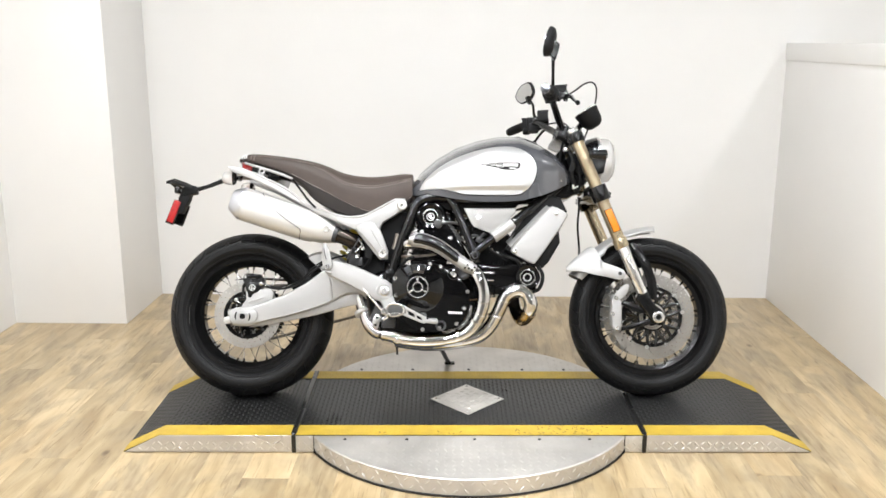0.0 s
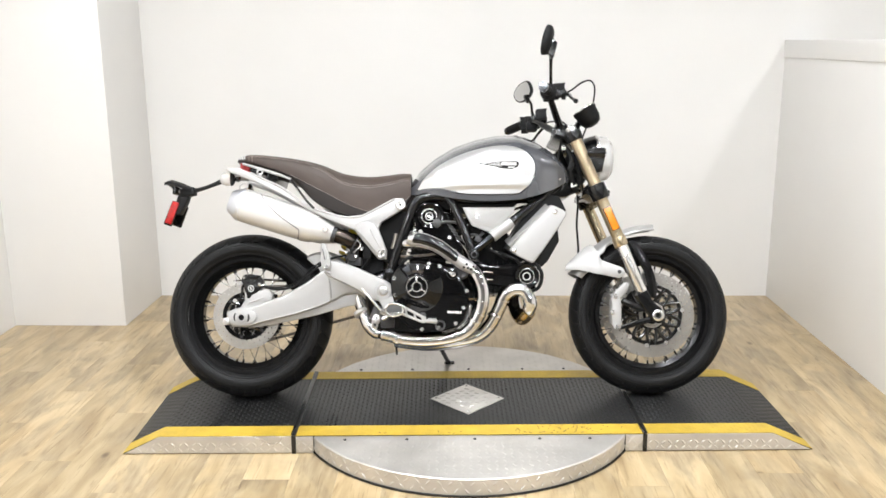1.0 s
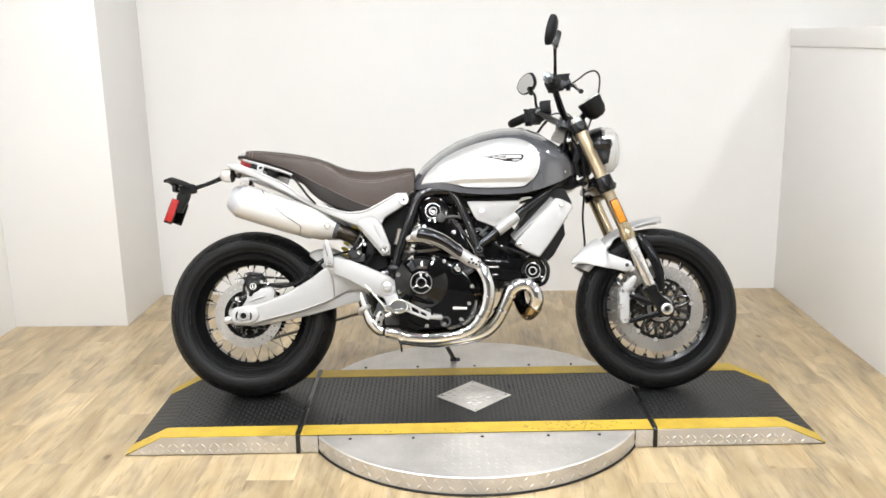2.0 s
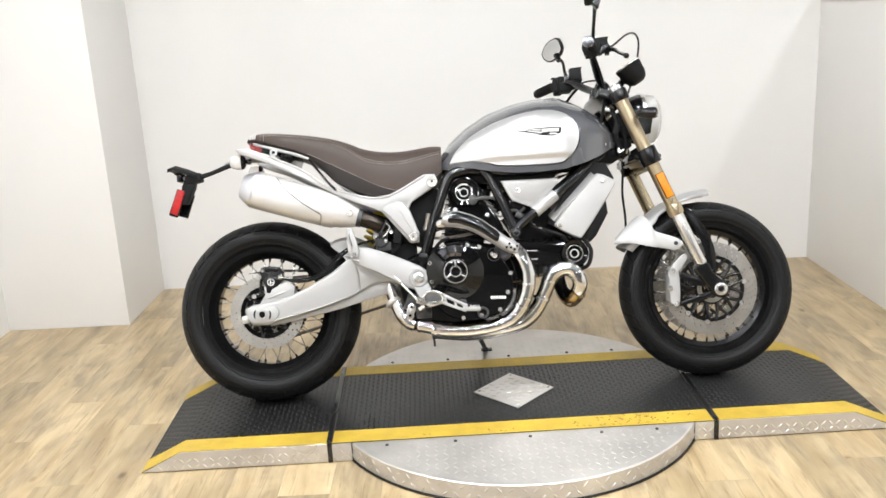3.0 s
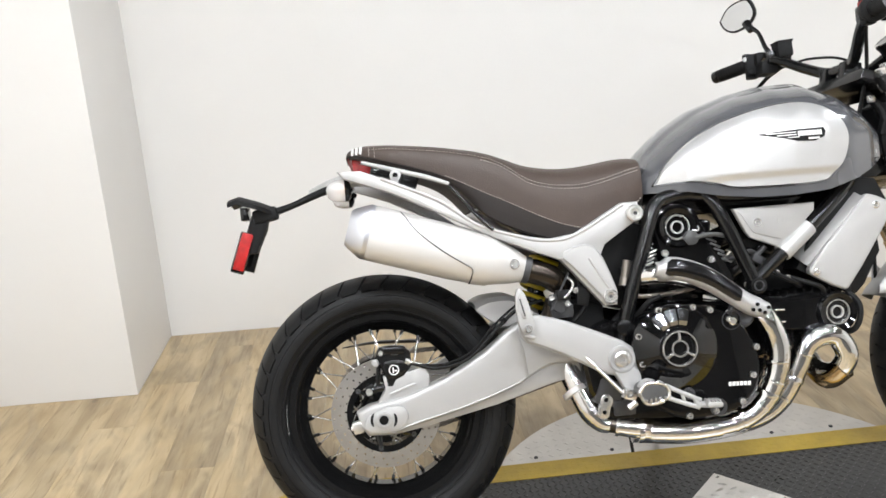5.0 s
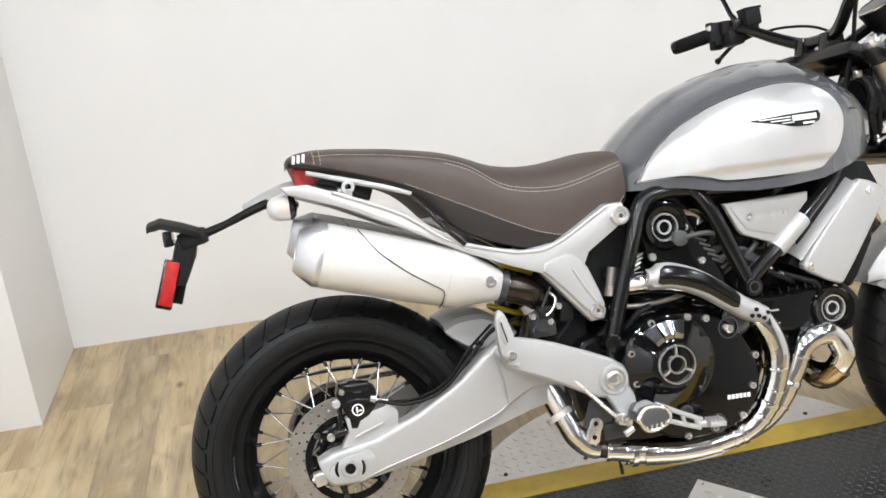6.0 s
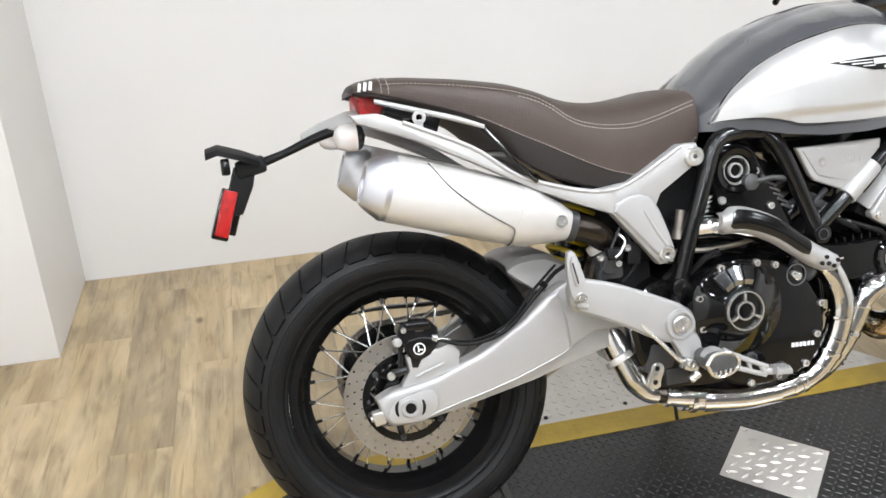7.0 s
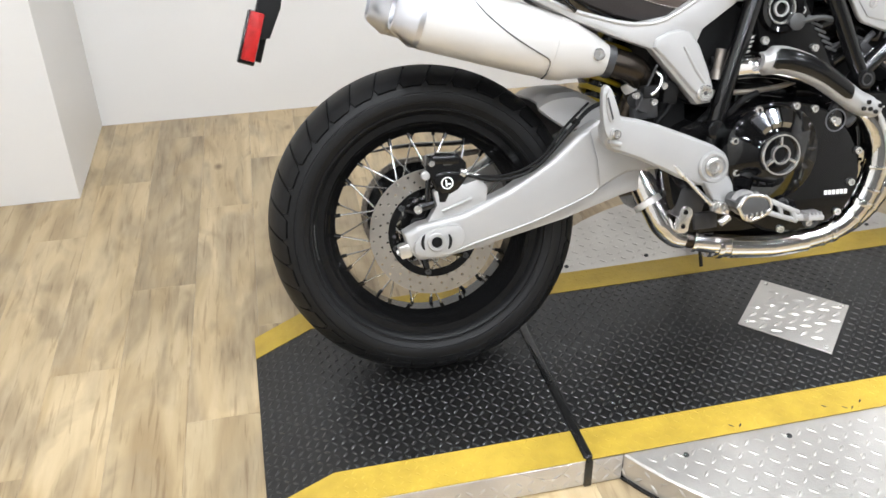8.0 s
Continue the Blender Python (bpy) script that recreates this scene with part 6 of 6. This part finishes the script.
# ---- fork, front brake, mudguard ----
RAKE = 22.7
FT, FB = Vector((0.452, 0, 0.995)), Vector((0.7395, 0, 0.308))


def along(z, y):
    k = (z - FT.z) / (FB.z - FT.z)
    return Vector((FT.x + (FB.x - FT.x) * k, y, z))


fork = part("lower_clamp", join(block(along(0.765, MID), (0.085, 0.29, 0.05), 0.010, (0, RAKE, 0)), *[rod(along(0.792, y), along(0.738, y), 0.034, n=28, bevel=0.004) for y in (-0.105, 0.195)]), BLACK, bike, "black lower fork clamp")
part("upper_clamp", join(block(along(0.975, MID) - Vector((0.02, 0, 0)), (0.095, 0.29, 0.030), 0.008, (0, RAKE, 0)), *[rod(along(0.990, y), along(0.955, y), 0.031, n=28, bevel=0.004) for y in (-0.105, 0.195)]), BLACK, bike, "black upper fork clamp")
for y in (-0.105, 0.195):
    leg = part("fork_leg", rod(along(0.962, y), along(0.572, y), 0.0225, n=32), GOLD, bike, "gold anodised fork tube")
    part("tube_lip", rod(along(0.600, y), along(0.566, y), 0.0262, n=32, bevel=0.003), GOLD, leg)
    part("fork_cap", join(rod(along(1.004, y), along(0.985, y), 0.022, n=28, bevel=0.002), rod(along(1.010, y), along(1.0, y), 0.010, n=6)), BRIGHT, leg)
    part("slider", rod(along(0.572, y), along(0.398, y), 0.0205, n=28, bevel=0.002), BRIGHT, leg, "polished fork slider")
    foot = part("fork_foot", join(prism([(0.670, 0.392), (0.716, 0.412), (0.736, 0.365), (0.775, 0.335), (0.785, 0.300), (0.768, 0.280), (0.735, 0.290), (0.716, 0.322), (0.690, 0.358)], y - 0.019, y + 0.019, 0.007, 3, 1)), BLACK, leg, "black fork foot")
    part("guard_stay", prism([(0.664, 0.586), (0.682, 0.590), (0.705, 0.571), (0.746, 0.504), (0.768, 0.435), (0.764, 0.372), (0.735, 0.378), (0.732, 0.435), (0.714, 0.490), (0.674, 0.560)], y + (0.040 if y < 0 else -0.052), y + (0.052 if y < 0 else -0.040), 0.004, 2, 1), BLACK, leg)
    s = -1 if y < 0 else 1
    part("axle_cap", turned([(0.009, y + s * 0.018), (0.021, y + s * 0.018), (0.021, y + s * 0.027), (0.018, y + s * 0.029), (0.011, y + s * 0.029), (0.009, y + s * 0.026)], FW[0], FW[1], 28), BRIGHT, leg)
    part("caliper_arm", join(prism([(0.725, 0.330), (0.70, 0.350), (0.635, 0.375), (0.618, 0.360), (0.69, 0.325)], y - 0.010, y + 0.012, 0.004), prism([(0.735, 0.312), (0.70, 0.300), (0.625, 0.278), (0.622, 0.262), (0.70, 0.278), (0.745, 0.292)], y - 0.010, y + 0.012, 0.004)), BLACK, leg)
    clp = part("front_caliper", join(prism([(0.586, 0.278), (0.594, 0.268), (0.612, 0.270), (0.622, 0.285), (0.623, 0.365), (0.616, 0.384), (0.598, 0.387), (0.584, 0.374), (0.589, 0.345), (0.580, 0.325), (0.587, 0.305)], min(y + s * 0.018, y - s * 0.008), max(y + s * 0.018, y - s * 0.008), 0.006, 3, 1), prism([(0.588, 0.282), (0.618, 0.282), (0.620, 0.368), (0.590, 0.372)], min(y - s * 0.012, y - s * 0.045), max(y - s * 0.012, y - s * 0.045), 0.006, 2), rod((0.600, y + s * 0.020, 0.383), (0.600, y - s * 0.03, 0.383), 0.010, n=16), rod((0.604, y + s * 0.020, 0.272), (0.604, y - s * 0.03, 0.272), 0.010, n=16)), SILVER, leg, "silver radial brake caliper")
    part("caliper_plate", prism([(0.600, 0.376), (0.596, 0.394), (0.640, 0.436), (0.655, 0.430), (0.652, 0.412), (0.628, 0.378)], y - 0.006, y + 0.006, 0.004, 2, 1), SILVER, clp)
    for x, z in ((0.600, 0.383), (0.588, 0.325), (0.604, 0.272)):
        part("caliper_bolt", bolt(x, y + s * (0.023 if abs(z - 0.32) > 0.03 else 0.022), z, 0.008, s, 0.005), BRIGHT, clp)
part("fork_reflector", moved(block((0, 0, 0), (0.026, 0.006, 0.085), 0.002), Matrix.Translation(along(0.665, -0.131)) @ pose(0, 0, 0, 0, -RAKE, 0)), ORANGE, bike, "orange reflector on the fork tube")
part("reflector_back", moved(block((0, 0, 0), (0.030, 0.006, 0.089), 0.002), Matrix.Translation(along(0.665, -0.1275)) @ pose(0, 0, 0, 0, -RAKE, 0)), BLACK, bike)
for s in (-1, 1):
    part("brake_disc", pierced(0.116, 0.158, s * 0.068 - 0.0025, s * 0.068 + 0.0025, 4, 40, 0.0030, 0.37), DISCSTEEL, front, "drilled steel brake disc")
    carrier = part("disc_carrier", turned([(0.030, s * 0.058), (0.056, s * 0.060), (0.056, s * 0.068), (0.030, s * 0.070)], 0, 0, 40), BLACK, front)
    part("disc_carrier_ring", turned([(0.101, s * 0.066), (0.113, s * 0.066), (0.113, s * 0.072), (0.101, s * 0.072)], 0, 0, 60), BLACK, front)
    for k in range(10):
        a = 2 * math.pi * k / 10
        for d in (-0.20, 0.20):
            part("carrier_arm", tube([(0.050 * math.cos(a), s * 0.064, 0.050 * math.sin(a)), (0.082 * math.cos(a + d * 0.5), s * 0.066, 0.082 * math.sin(a + d * 0.5)), (0.112 * math.cos(a + d * 1.1), s * 0.068, 0.112 * math.sin(a + d * 1.1))], 0.0058, 8, 3), BLACK, front)
    for k in range(10):
        a = 2 * math.pi * (k + 0.22) / 10
        part("disc_button", turned([(0.002, s * 0.066), (0.0075, s * 0.066), (0.0075, s * 0.073), (0.002, s * 0.073)], 0.115 * math.cos(a), 0.115 * math.sin(a), 14), BRIGHT, front)
part("tone_ring", pierced(0.034, 0.048, -0.075, -0.072, 1, 36, 0.0018), DISCSTEEL, front)

# Mudguard: a rounded shell over the tyre with a bolt tab.
shell = []
for k in range(19):
    a = radians(152 - 66 * k / 18)
    r = R_FRONT + 0.018 + 0.020 * (k / 18) ** 2 + (0.014 * max(0, 1 - k / 3))
    w = 0.072 if 0 < k < 18 else 0.066
    if k > 14:
        w *= 1 - 0.10 * (k - 14)
    ring = []
    skirt = -0.036 if k < 4 else -0.026 if k < 8 else -0.016
    for y, q in ((-1, skirt), (-0.98, skirt * 0.6), (-0.86, -0.006), (-0.5, 0.004), (0, 0.008), (0.5, 0.004), (0.86, -0.006), (0.98, skirt * 0.6), (1, skirt)):
        ring.append((FW[0] + (r + q) * math.cos(a), MID + y * w, FW[1] + (r + q) * math.sin(a)))
    inner = [(FW[0] + (p[0] - FW[0]) * 0.989, MID + (p[1] - MID) * 0.955, FW[1] + (p[2] - FW[1]) * 0.989) for p in ring[::-1]]
    shell.append(ring + inner)
guard = part("front_mudguard", loft(shell), SILVER, bike, "silver painted front mudguard", 50)


def guard_tab():
    """A thin side wing that flows out of the shell into a bolt tab: rows of lower x, z, y and upper x, z, y."""
    rows = [(0.432, 0.480, -0.036, 0.436, 0.500, -0.033), (0.474, 0.482, -0.046, 0.474, 0.538, -0.031), (0.515, 0.474, -0.064, 0.527, 0.575, -0.031), (0.545, 0.466, -0.078, 0.552, 0.545, -0.058), (0.565, 0.462, -0.085, 0.560, 0.518, -0.079), (0.590, 0.456, -0.093, 0.590, 0.504, -0.091), (0.618, 0.450, -0.101, 0.618, 0.493, -0.100), (0.634, 0.455, -0.104, 0.634, 0.484, -0.104), (0.641, 0.464, -0.105, 0.641, 0.472, -0.105)]
    rings = []
    for p in zip(*[smooth_line([(r[0], r[2], r[1]) for r in rows], 4), smooth_line([(r[3], r[5], r[4]) for r in rows], 4)]):
        lo, hi = p
        face = []
        for k in range(9):
            t = k / 8
            bulge = 0.0030 * (1 - (2 * t - 1) ** 4) + 0.004 * math.sin(math.pi * t) * min(1.0, max(0.0, (hi.z - lo.z - 0.05) / 0.05))
            q = lo.lerp(hi, t)
            face.append((q.x, q.y - bulge, q.z))
        rings.append(face + [(x, y + 0.0055, z) for x, y, z in face[::-1]])
    return loft(rings)


for s in (-1, 1):
    tab = guard_tab()
    part("guard_tab", tab if s < 0 else mirrored(prism([(0.545, 0.466), (0.552, 0.545), (0.590, 0.504), (0.634, 0.484), (0.641, 0.468), (0.618, 0.450)], -0.102, -0.096, 0.002, 1)), SILVER, guard)
    part("guard_bolt", bolt(0.620, MID + s * 0.154, 0.472, 0.007, s, 0.004), DARKMETAL, guard)

# ---- headlight, instrument, handlebar ----
hl = part("headlight", moved(turned([(0, -0.060), (0.05, -0.055), (0.078, -0.03), (0.086, -0.002), (0.088, 0.010), (0.080, 0.012), (0, 0.004)], 0, 0, 40, closed=False), Matrix.Translation((0.553, MID, 0.912)) @ Matrix(((0, 1, 0, 0), (-1, 0, 0, 0), (0, 0, 1, 0), (0, 0, 0, 1)))), BLACK, bike, "round headlight in a black shell")
part("headlight_lens", moved(turned([(0.084, 0.008), (0.0855, 0.036), (0.081, 0.056), (0.062, 0.071), (0.03, 0.078), (0, 0.080)], 0, 0, 40, closed=False), Matrix.Translation((0.553, MID, 0.912)) @ Matrix(((0, 1, 0, 0), (-1, 0, 0, 0), (0, 0, 1, 0), (0, 0, 0, 1)))), LENSWHITE, hl, "clear domed lens")
part("headlight_ring", moved(turned([(0.083, 0.006), (0.090, 0.006), (0.090, 0.016), (0.087, 0.019), (0.083, 0.018)], 0, 0, 40), Matrix.Translation((0.553, MID, 0.912)) @ Matrix(((0, 1, 0, 0), (-1, 0, 0, 0), (0, 0, 1, 0), (0, 0, 0, 1)))), BRIGHT, hl)
part("light_bowl", moved(turned([(0.080, 0.022), (0.06, 0.014), (0.03, 0.008), (0, 0.0065)], 0, 0, 32, closed=False), Matrix.Translation((0.553, MID, 0.912)) @ Matrix(((0, 1, 0, 0), (-1, 0, 0, 0), (0, 0, 1, 0), (0, 0, 0, 1)))), BRIGHT, hl)
for s in (-1, 1):
    part("headlight_bracket", prism([(0.48, 0.90), (0.49, 0.935), (0.565, 0.93), (0.585, 0.90), (0.575, 0.85), (0.50, 0.83)], MID + s * 0.092 - 0.004, MID + s * 0.092 + 0.004, 0.003), BLACK, hl)
turn_signal(bike, 0.528, -0.200, 0.895, False)
turn_signal(bike, 0.528, 0.290, 0.895, False)
gm = Matrix.Translation((0.517, -0.055, 1.067)) @ pose(0, 0, 0, 0, -31, 0) @ Matrix(((1, 0, 0, 0), (0, 0, -1, 0), (0, 1, 0, 0), (0, 0, 0, 1)))
gauge = part("instrument", moved(turned([(0, -0.054), (0.018, -0.053), (0.032, -0.045), (0.041, -0.026), (0.044, 0.004), (0.046, 0.010), (0.046, 0.016), (0.042, 0.018), (0, 0.016)], 0, 0, 36, closed=False), gm), PLASTIC, bike, "round black instrument pod")
part("instrument_glass", moved(turned([(0.041, 0.0165), (0.041, 0.019), (0, 0.020)], 0, 0, 36, closed=False), gm), GLOSSBLACK, gauge)
part("instrument_bezel", moved(turned([(0.0415, 0.016), (0.0465, 0.016), (0.0465, 0.0195), (0.044, 0.021), (0.0415, 0.0195)], 0, 0, 36), gm), BRIGHT, gauge)
part("instrument_stay", tube([(0.495, -0.04, 1.035), (0.478, 0.0, 1.015), (0.465, MID, 0.995)], 0.012, 10), BLACK, gauge)

BAR = [(0.262, 0.386, 1.089), (0.316, 0.305, 1.100), (0.355, 0.235, 1.096), (0.397, 0.155, 1.054), (0.420, 0.10, 1.030), (0.425, MID, 1.026), (0.424, -0.01, 1.030), (0.404, -0.07, 1.046), (0.372, -0.160, 1.092), (0.350, -0.250, 1.106), (0.322, -0.355, 1.096)]
bar = part("handlebar", tube(BAR, [0.011, 0.011, 0.012, 0.0135, 0.014, 0.014, 0.014, 0.0135, 0.012, 0.011, 0.011], 14), BLACK, bike, "tapered black handlebar")
for y in (0.0, 0.09):
    part("bar_clamp", block((0.425, y, 1.012), (0.045, 0.034, 0.050), 0.008, (0, 10, 0)), BLACK, bar)
for s in (-1, 1):
    e = Vector(BAR[0]) if s > 0 else Vector(BAR[-1])
    i = Vector(BAR[1]) if s > 0 else Vector(BAR[-2])
    d = (i - e).normalized()
    part("grip", join(rod(e + d * 0.004, e + d * (0.112 if s < 0 else 0.090), 0.0172, n=24, bevel=0.002), *[rod(e + d * (0.012 + 0.009 * k), e + d * (0.016 + 0.009 * k), 0.0181, n=20) for k in range(10 if s < 0 else 8)]), PLASTIC, bar, "ribbed black rubber grip")
    part("bar_end", rod(e - d * 0.014, e + d * 0.004, 0.0165, 0.018, n=24, bevel=0.002), SMOKED if s < 0 else BLACK, bar)
    c = e + d * (0.135 if s < 0 else 0.112)
    sw = part("switch_box", join(block(c, (0.044, 0.036, 0.050), 0.008, (0, 0, -18 * s)), block(c + Vector((0.012, -s * 0.020, 0.006)), (0.034, 0.03, 0.036), 0.006), block(c + Vector((-0.006, -s * 0.006, -0.026)), (0.026, 0.024, 0.012), 0.004), block(c + Vector((-0.018, s * 0.004, 0.020)), (0.014, 0.022, 0.014), 0.004)), PLASTIC, bar, "black switch box")
    if s > 0:
        part("clutch_perch", join(block(e + d * 0.140 + Vector((0.006, 0, -0.024)), (0.046, 0.060, 0.036), 0.008), block(e + d * 0.105 + Vector((0.000, 0, -0.026)), (0.030, 0.022, 0.030), 0.006), rod(e + d * 0.155 + Vector((0.02, 0, -0.03)), e + d * 0.185 + Vector((0.03, 0, -0.024)), 0.008, n=12)), PLASTIC, sw)
    part("throttle_housing", rod(e + d * (0.112 if s < 0 else 0.088), e + d * (0.150 if s < 0 else 0.112), 0.030 if s < 0 else 0.022, 0.027 if s < 0 else 0.024, n=28, bevel=0.006), PLASTIC, sw)
    part("switch_button", block(c + Vector((-0.022, 0, 0.012)), (0.008, 0.02, 0.012), 0.002), RED if s < 0 else WHITE, sw)
    p = e + d * (0.185 if s < 0 else 0.162)
    lev = part("lever_bracket", join(block(p + Vector((0.008, 0, -0.002)), (0.044, 0.036, 0.036), 0.007), block(p + Vector((0.034, 0, 0.0)), (0.044, 0.026, 0.026), 0.006), rod(p + Vector((0.046, 0, -0.020)), p + Vector((0.046, 0, 0.018)), 0.008, n=12)), BLACK, bar)
    ball = e + d * 0.02 + (Vector((0.096, -0.072, -0.062)) if s < 0 else Vector((0.086, 0.0, -0.052)))
    part("lever_ball", turned([(0, -0.009), (0.006, -0.007), (0.009, 0), (0.006, 0.007), (0, 0.009)], 0, 0, 14, closed=False), BLACK, lev, matrix=Matrix.Translation(ball))
    part("lever", tube([tuple(p + Vector((0.045, 0, 0.0))), tuple(e + d * 0.12 + Vector((0.074, 0, -0.012))), tuple(e + d * 0.06 + Vector((0.086, 0, -0.028))), tuple(ball)], [0.009, 0.007, 0.0055, 0.0055], 10), BLACK, lev, "black hand lever")
    part("fluid_reservoir", join(block(p + Vector((0.030, -s * 0.014, 0.016)), (0.042, 0.040, 0.042), 0.006, (0, -4, 0)), block(p + Vector((0.030, -s * 0.014, 0.036)), (0.044, 0.043, 0.006), 0.002, (0, -4, 0))), PLASTIC, lev, "square black fluid reservoir")
    # Mirror on a bent stalk.
    m0 = p + Vector((0.0, 0, 0.014))
    mc = Vector((0.330, -0.388, 1.249)) if s < 0 else Vector((0.321, 0.356, 1.247))
    mj = Vector((0.349, -0.350, 1.199)) if s < 0 else Vector((0.337, 0.315, 1.204))
    st = part("mirror", tube([tuple(m0), tuple(m0.lerp(mj, 0.25)), tuple(m0.lerp(mj, 0.7) + (Vector((0.006, 0, 0.004)) if s > 0 else Vector((0, 0, 0)))), tuple(mj)], [0.0075, 0.0062, 0.0055, 0.0065], 10), BLACK, bike, "black teardrop mirror on a bent stalk")
    face = Matrix.Translation(mc) @ pose(0, 0, 0, 0, 14 if s < 0 else -6, -18 if s < 0 else 40)
    pts = [(0.056, -0.004), (0.034, 0.024), (0.004, 0.039), (-0.036, 0.040), (-0.052, 0.003), (-0.040, -0.022), (-0.018, -0.036), (0.020, -0.042), (0.046, -0.026)]
    if s < 0:
        tip = [(0.020, -0.046), (0.036, -0.010), (0.030, 0.034), (0.008, 0.052), (-0.020, 0.044), (-0.036, 0.008), (-0.034, -0.034), (-0.008, -0.052)]
        pts = tip
    def ring_at(dx, k):
        return [tuple(face @ Vector((dx, y * k, z * k))) for y, z in [(v.x, v.z) for v in smooth_line([(y, 0, z) for y, z in pts + pts[:1]], 4)[:-1]]]
    part("mirror_shell", loft([ring_at(-0.006, 0.97), ring_at(-0.004, 1.0), ring_at(0.004, 1.0), ring_at(0.011, 0.93), ring_at(0.018, 0.70), ring_at(0.020, 0.3)]), PLASTIC, st)
    part("mirror_glass", loft([ring_at(-0.0062, 0.89), ring_at(-0.0075, 0.88)]), MIRROR, st, "mirror glass")
    if s < 0:
        part("mirror_knuckle", prism([(0.338, 1.262), (0.350, 1.258), (0.368, 1.240), (0.364, 1.222), (0.354, 1.190), (0.346, 1.188), (0.334, 1.204), (0.332, 1.235)], -0.392, -0.366, 0.006, 2), BLACK, st)
    else:
        part("mirror_knuckle", rod(mj - Vector((0, 0, 0.008)), mj + (mc - mj) * 0.45, 0.010, 0.012, n=14, bevel=0.002), BLACK, st)

part("clutch_cable", tube([(0.375, 0.21, 1.075), (0.41, 0.15, 1.078), (0.45, 0.07, 1.058), (0.455, -0.02, 1.0), (0.43, -0.04, 0.92)], 0.0032, 8), PLASTIC, bar)
part("brake_hose", tube([(0.400, -0.150, 1.110), (0.450, -0.130, 1.138), (0.495, -0.100, 1.174), (0.529, -0.076, 1.187), (0.546, -0.070, 1.168), (0.545, -0.066, 1.125), (0.530, -0.050, 1.05), (0.50, -0.035, 0.96), (0.50, -0.01, 0.86), (0.51, 0.0, 0.77)], 0.0032, 8), PLASTIC, bar, "thin black brake hose in a loop")
part("throttle_cable", tube([(0.355, -0.205, 1.10), (0.39, -0.14, 1.07), (0.42, -0.08, 1.0), (0.415, -0.055, 0.93), (0.40, -0.05, 0.86)], 0.0045, 8), PLASTIC, bar)
part("ignition_lock", join(rod((0.432, MID, 0.99), (0.440, MID, 1.012), 0.020, n=20, bevel=0.003)), BRIGHT, bike)
part("wiring_cover", join(tube([(0.43, -0.055, 0.95), (0.455, -0.075, 0.90), (0.45, -0.075, 0.84), (0.47, -0.06, 0.78)], 0.009, 8), tube([(0.44, -0.03, 0.95), (0.47, -0.06, 0.89), (0.485, -0.055, 0.82), (0.475, -0.04, 0.77)], 0.006, 8), block((0.452, -0.078, 0.865), (0.02, 0.02, 0.035), 0.003, (0, 20, 0)), block((0.43, -0.066, 0.815), (0.03, 0.02, 0.02), 0.003)), PLASTIC, bike)
part("wiring_box", join(block((0.478, 0.0, 0.885), (0.040, 0.11, 0.085), 0.010, (0, -RAKE, 0)), block((0.490, 0.01, 0.828), (0.034, 0.09, 0.050), 0.008, (0, -RAKE, 0))), PLASTIC, bike, "black wiring box behind the headlight")
part("wire_clip", block((0.428, -0.075, 0.935), (0.016, 0.012, 0.016), 0.003), BRIGHT, bike)
part("wire_clip", join(block((0.462, -0.085, 0.79), (0.026, 0.006, 0.006), 0.002, (0, -25, 0)), block((0.455, -0.08, 0.795), (0.006, 0.01, 0.012), 0.001)), BRIGHT, bike)

# ---- side stand ----
stand = part("side_stand", join(tube([(-0.10, 0.20, 0.26), (-0.05, 0.23, 0.205), (-0.018, 0.325, 0.145), (-0.002, 0.385, 0.112)], [0.011, 0.010, 0.009, 0.009], 12), block((0.002, 0.390, 0.108), (0.042, 0.028, 0.014), 0.005, (LEAN, 0, 0))), BLACK, bike, "black side stand, folded out")
part("stand_spring", tube([(-0.10, 0.215, 0.26), (-0.03, 0.30, 0.165)], 0.006, 8), CHAINSTEEL, stand)


# ---- floor of planks, built last ----
PW, PL = 0.152, 0.915
base = slab("floor", (LEFT_X - 0.12, FRONT_Y - 0.12, -0.08), (4.32, BACK_Y + 0.12, -0.006), SUBFLOOR, "weathered blond wood-look plank floor", category="floor")
FLOOR_C = ((LEFT_X - 0.12 + 4.32) / 2, (FRONT_Y - 0.12 + BACK_Y + 0.12) / 2, -0.043)
plank_meshes = {}


def plank_mesh(length):
    key = round(length, 3)
    if key not in plank_meshes:
        me = bpy.data.meshes.new("plank")
        bm = block((0, 0, -0.003), (PW - 0.0003, length - 0.0003, 0.006), 0.0003, seg=1)
        bm.to_mesh(me)
        bm.free()
        me.materials.append(PLANK)
        plank_meshes[key] = me
    return plank_meshes[key]


rng = random.Random(11)
bits = []
x = LEFT_X + PW / 2
i = 0
while x - PW / 2 < 4.18:
    y = FRONT_Y + PL * (0.03 + 0.9 * ((i * 0.37) % 1.0)) - PL
    while y < BACK_Y:
        y0, y1 = max(y, FRONT_Y), min(y + PL, BACK_Y)
        if y1 - y0 > 0.03:
            near = x < RIGHT_X and y1 > -1.9
            if near:
                share("plank", plank_mesh(y1 - y0), base, Matrix.Translation((x - FLOOR_C[0], (y0 + y1) / 2 - FLOOR_C[1], -FLOOR_C[2])))
            else:
                bits.append(((x, (y0 + y1) / 2), y1 - y0))
        y += PL
    x += PW
    i += 1
far = [block((c[0], c[1], -0.003), (PW - 0.0012, ln - 0.0012, 0.006), 0.0, seg=1) for c, ln in bits]
rest = part("far_planks", join(*far), PLANK, base, matrix=Matrix.Translation((-FLOOR_C[0], -FLOOR_C[1], -FLOOR_C[2])))
tagged(rest, kind="stuff")
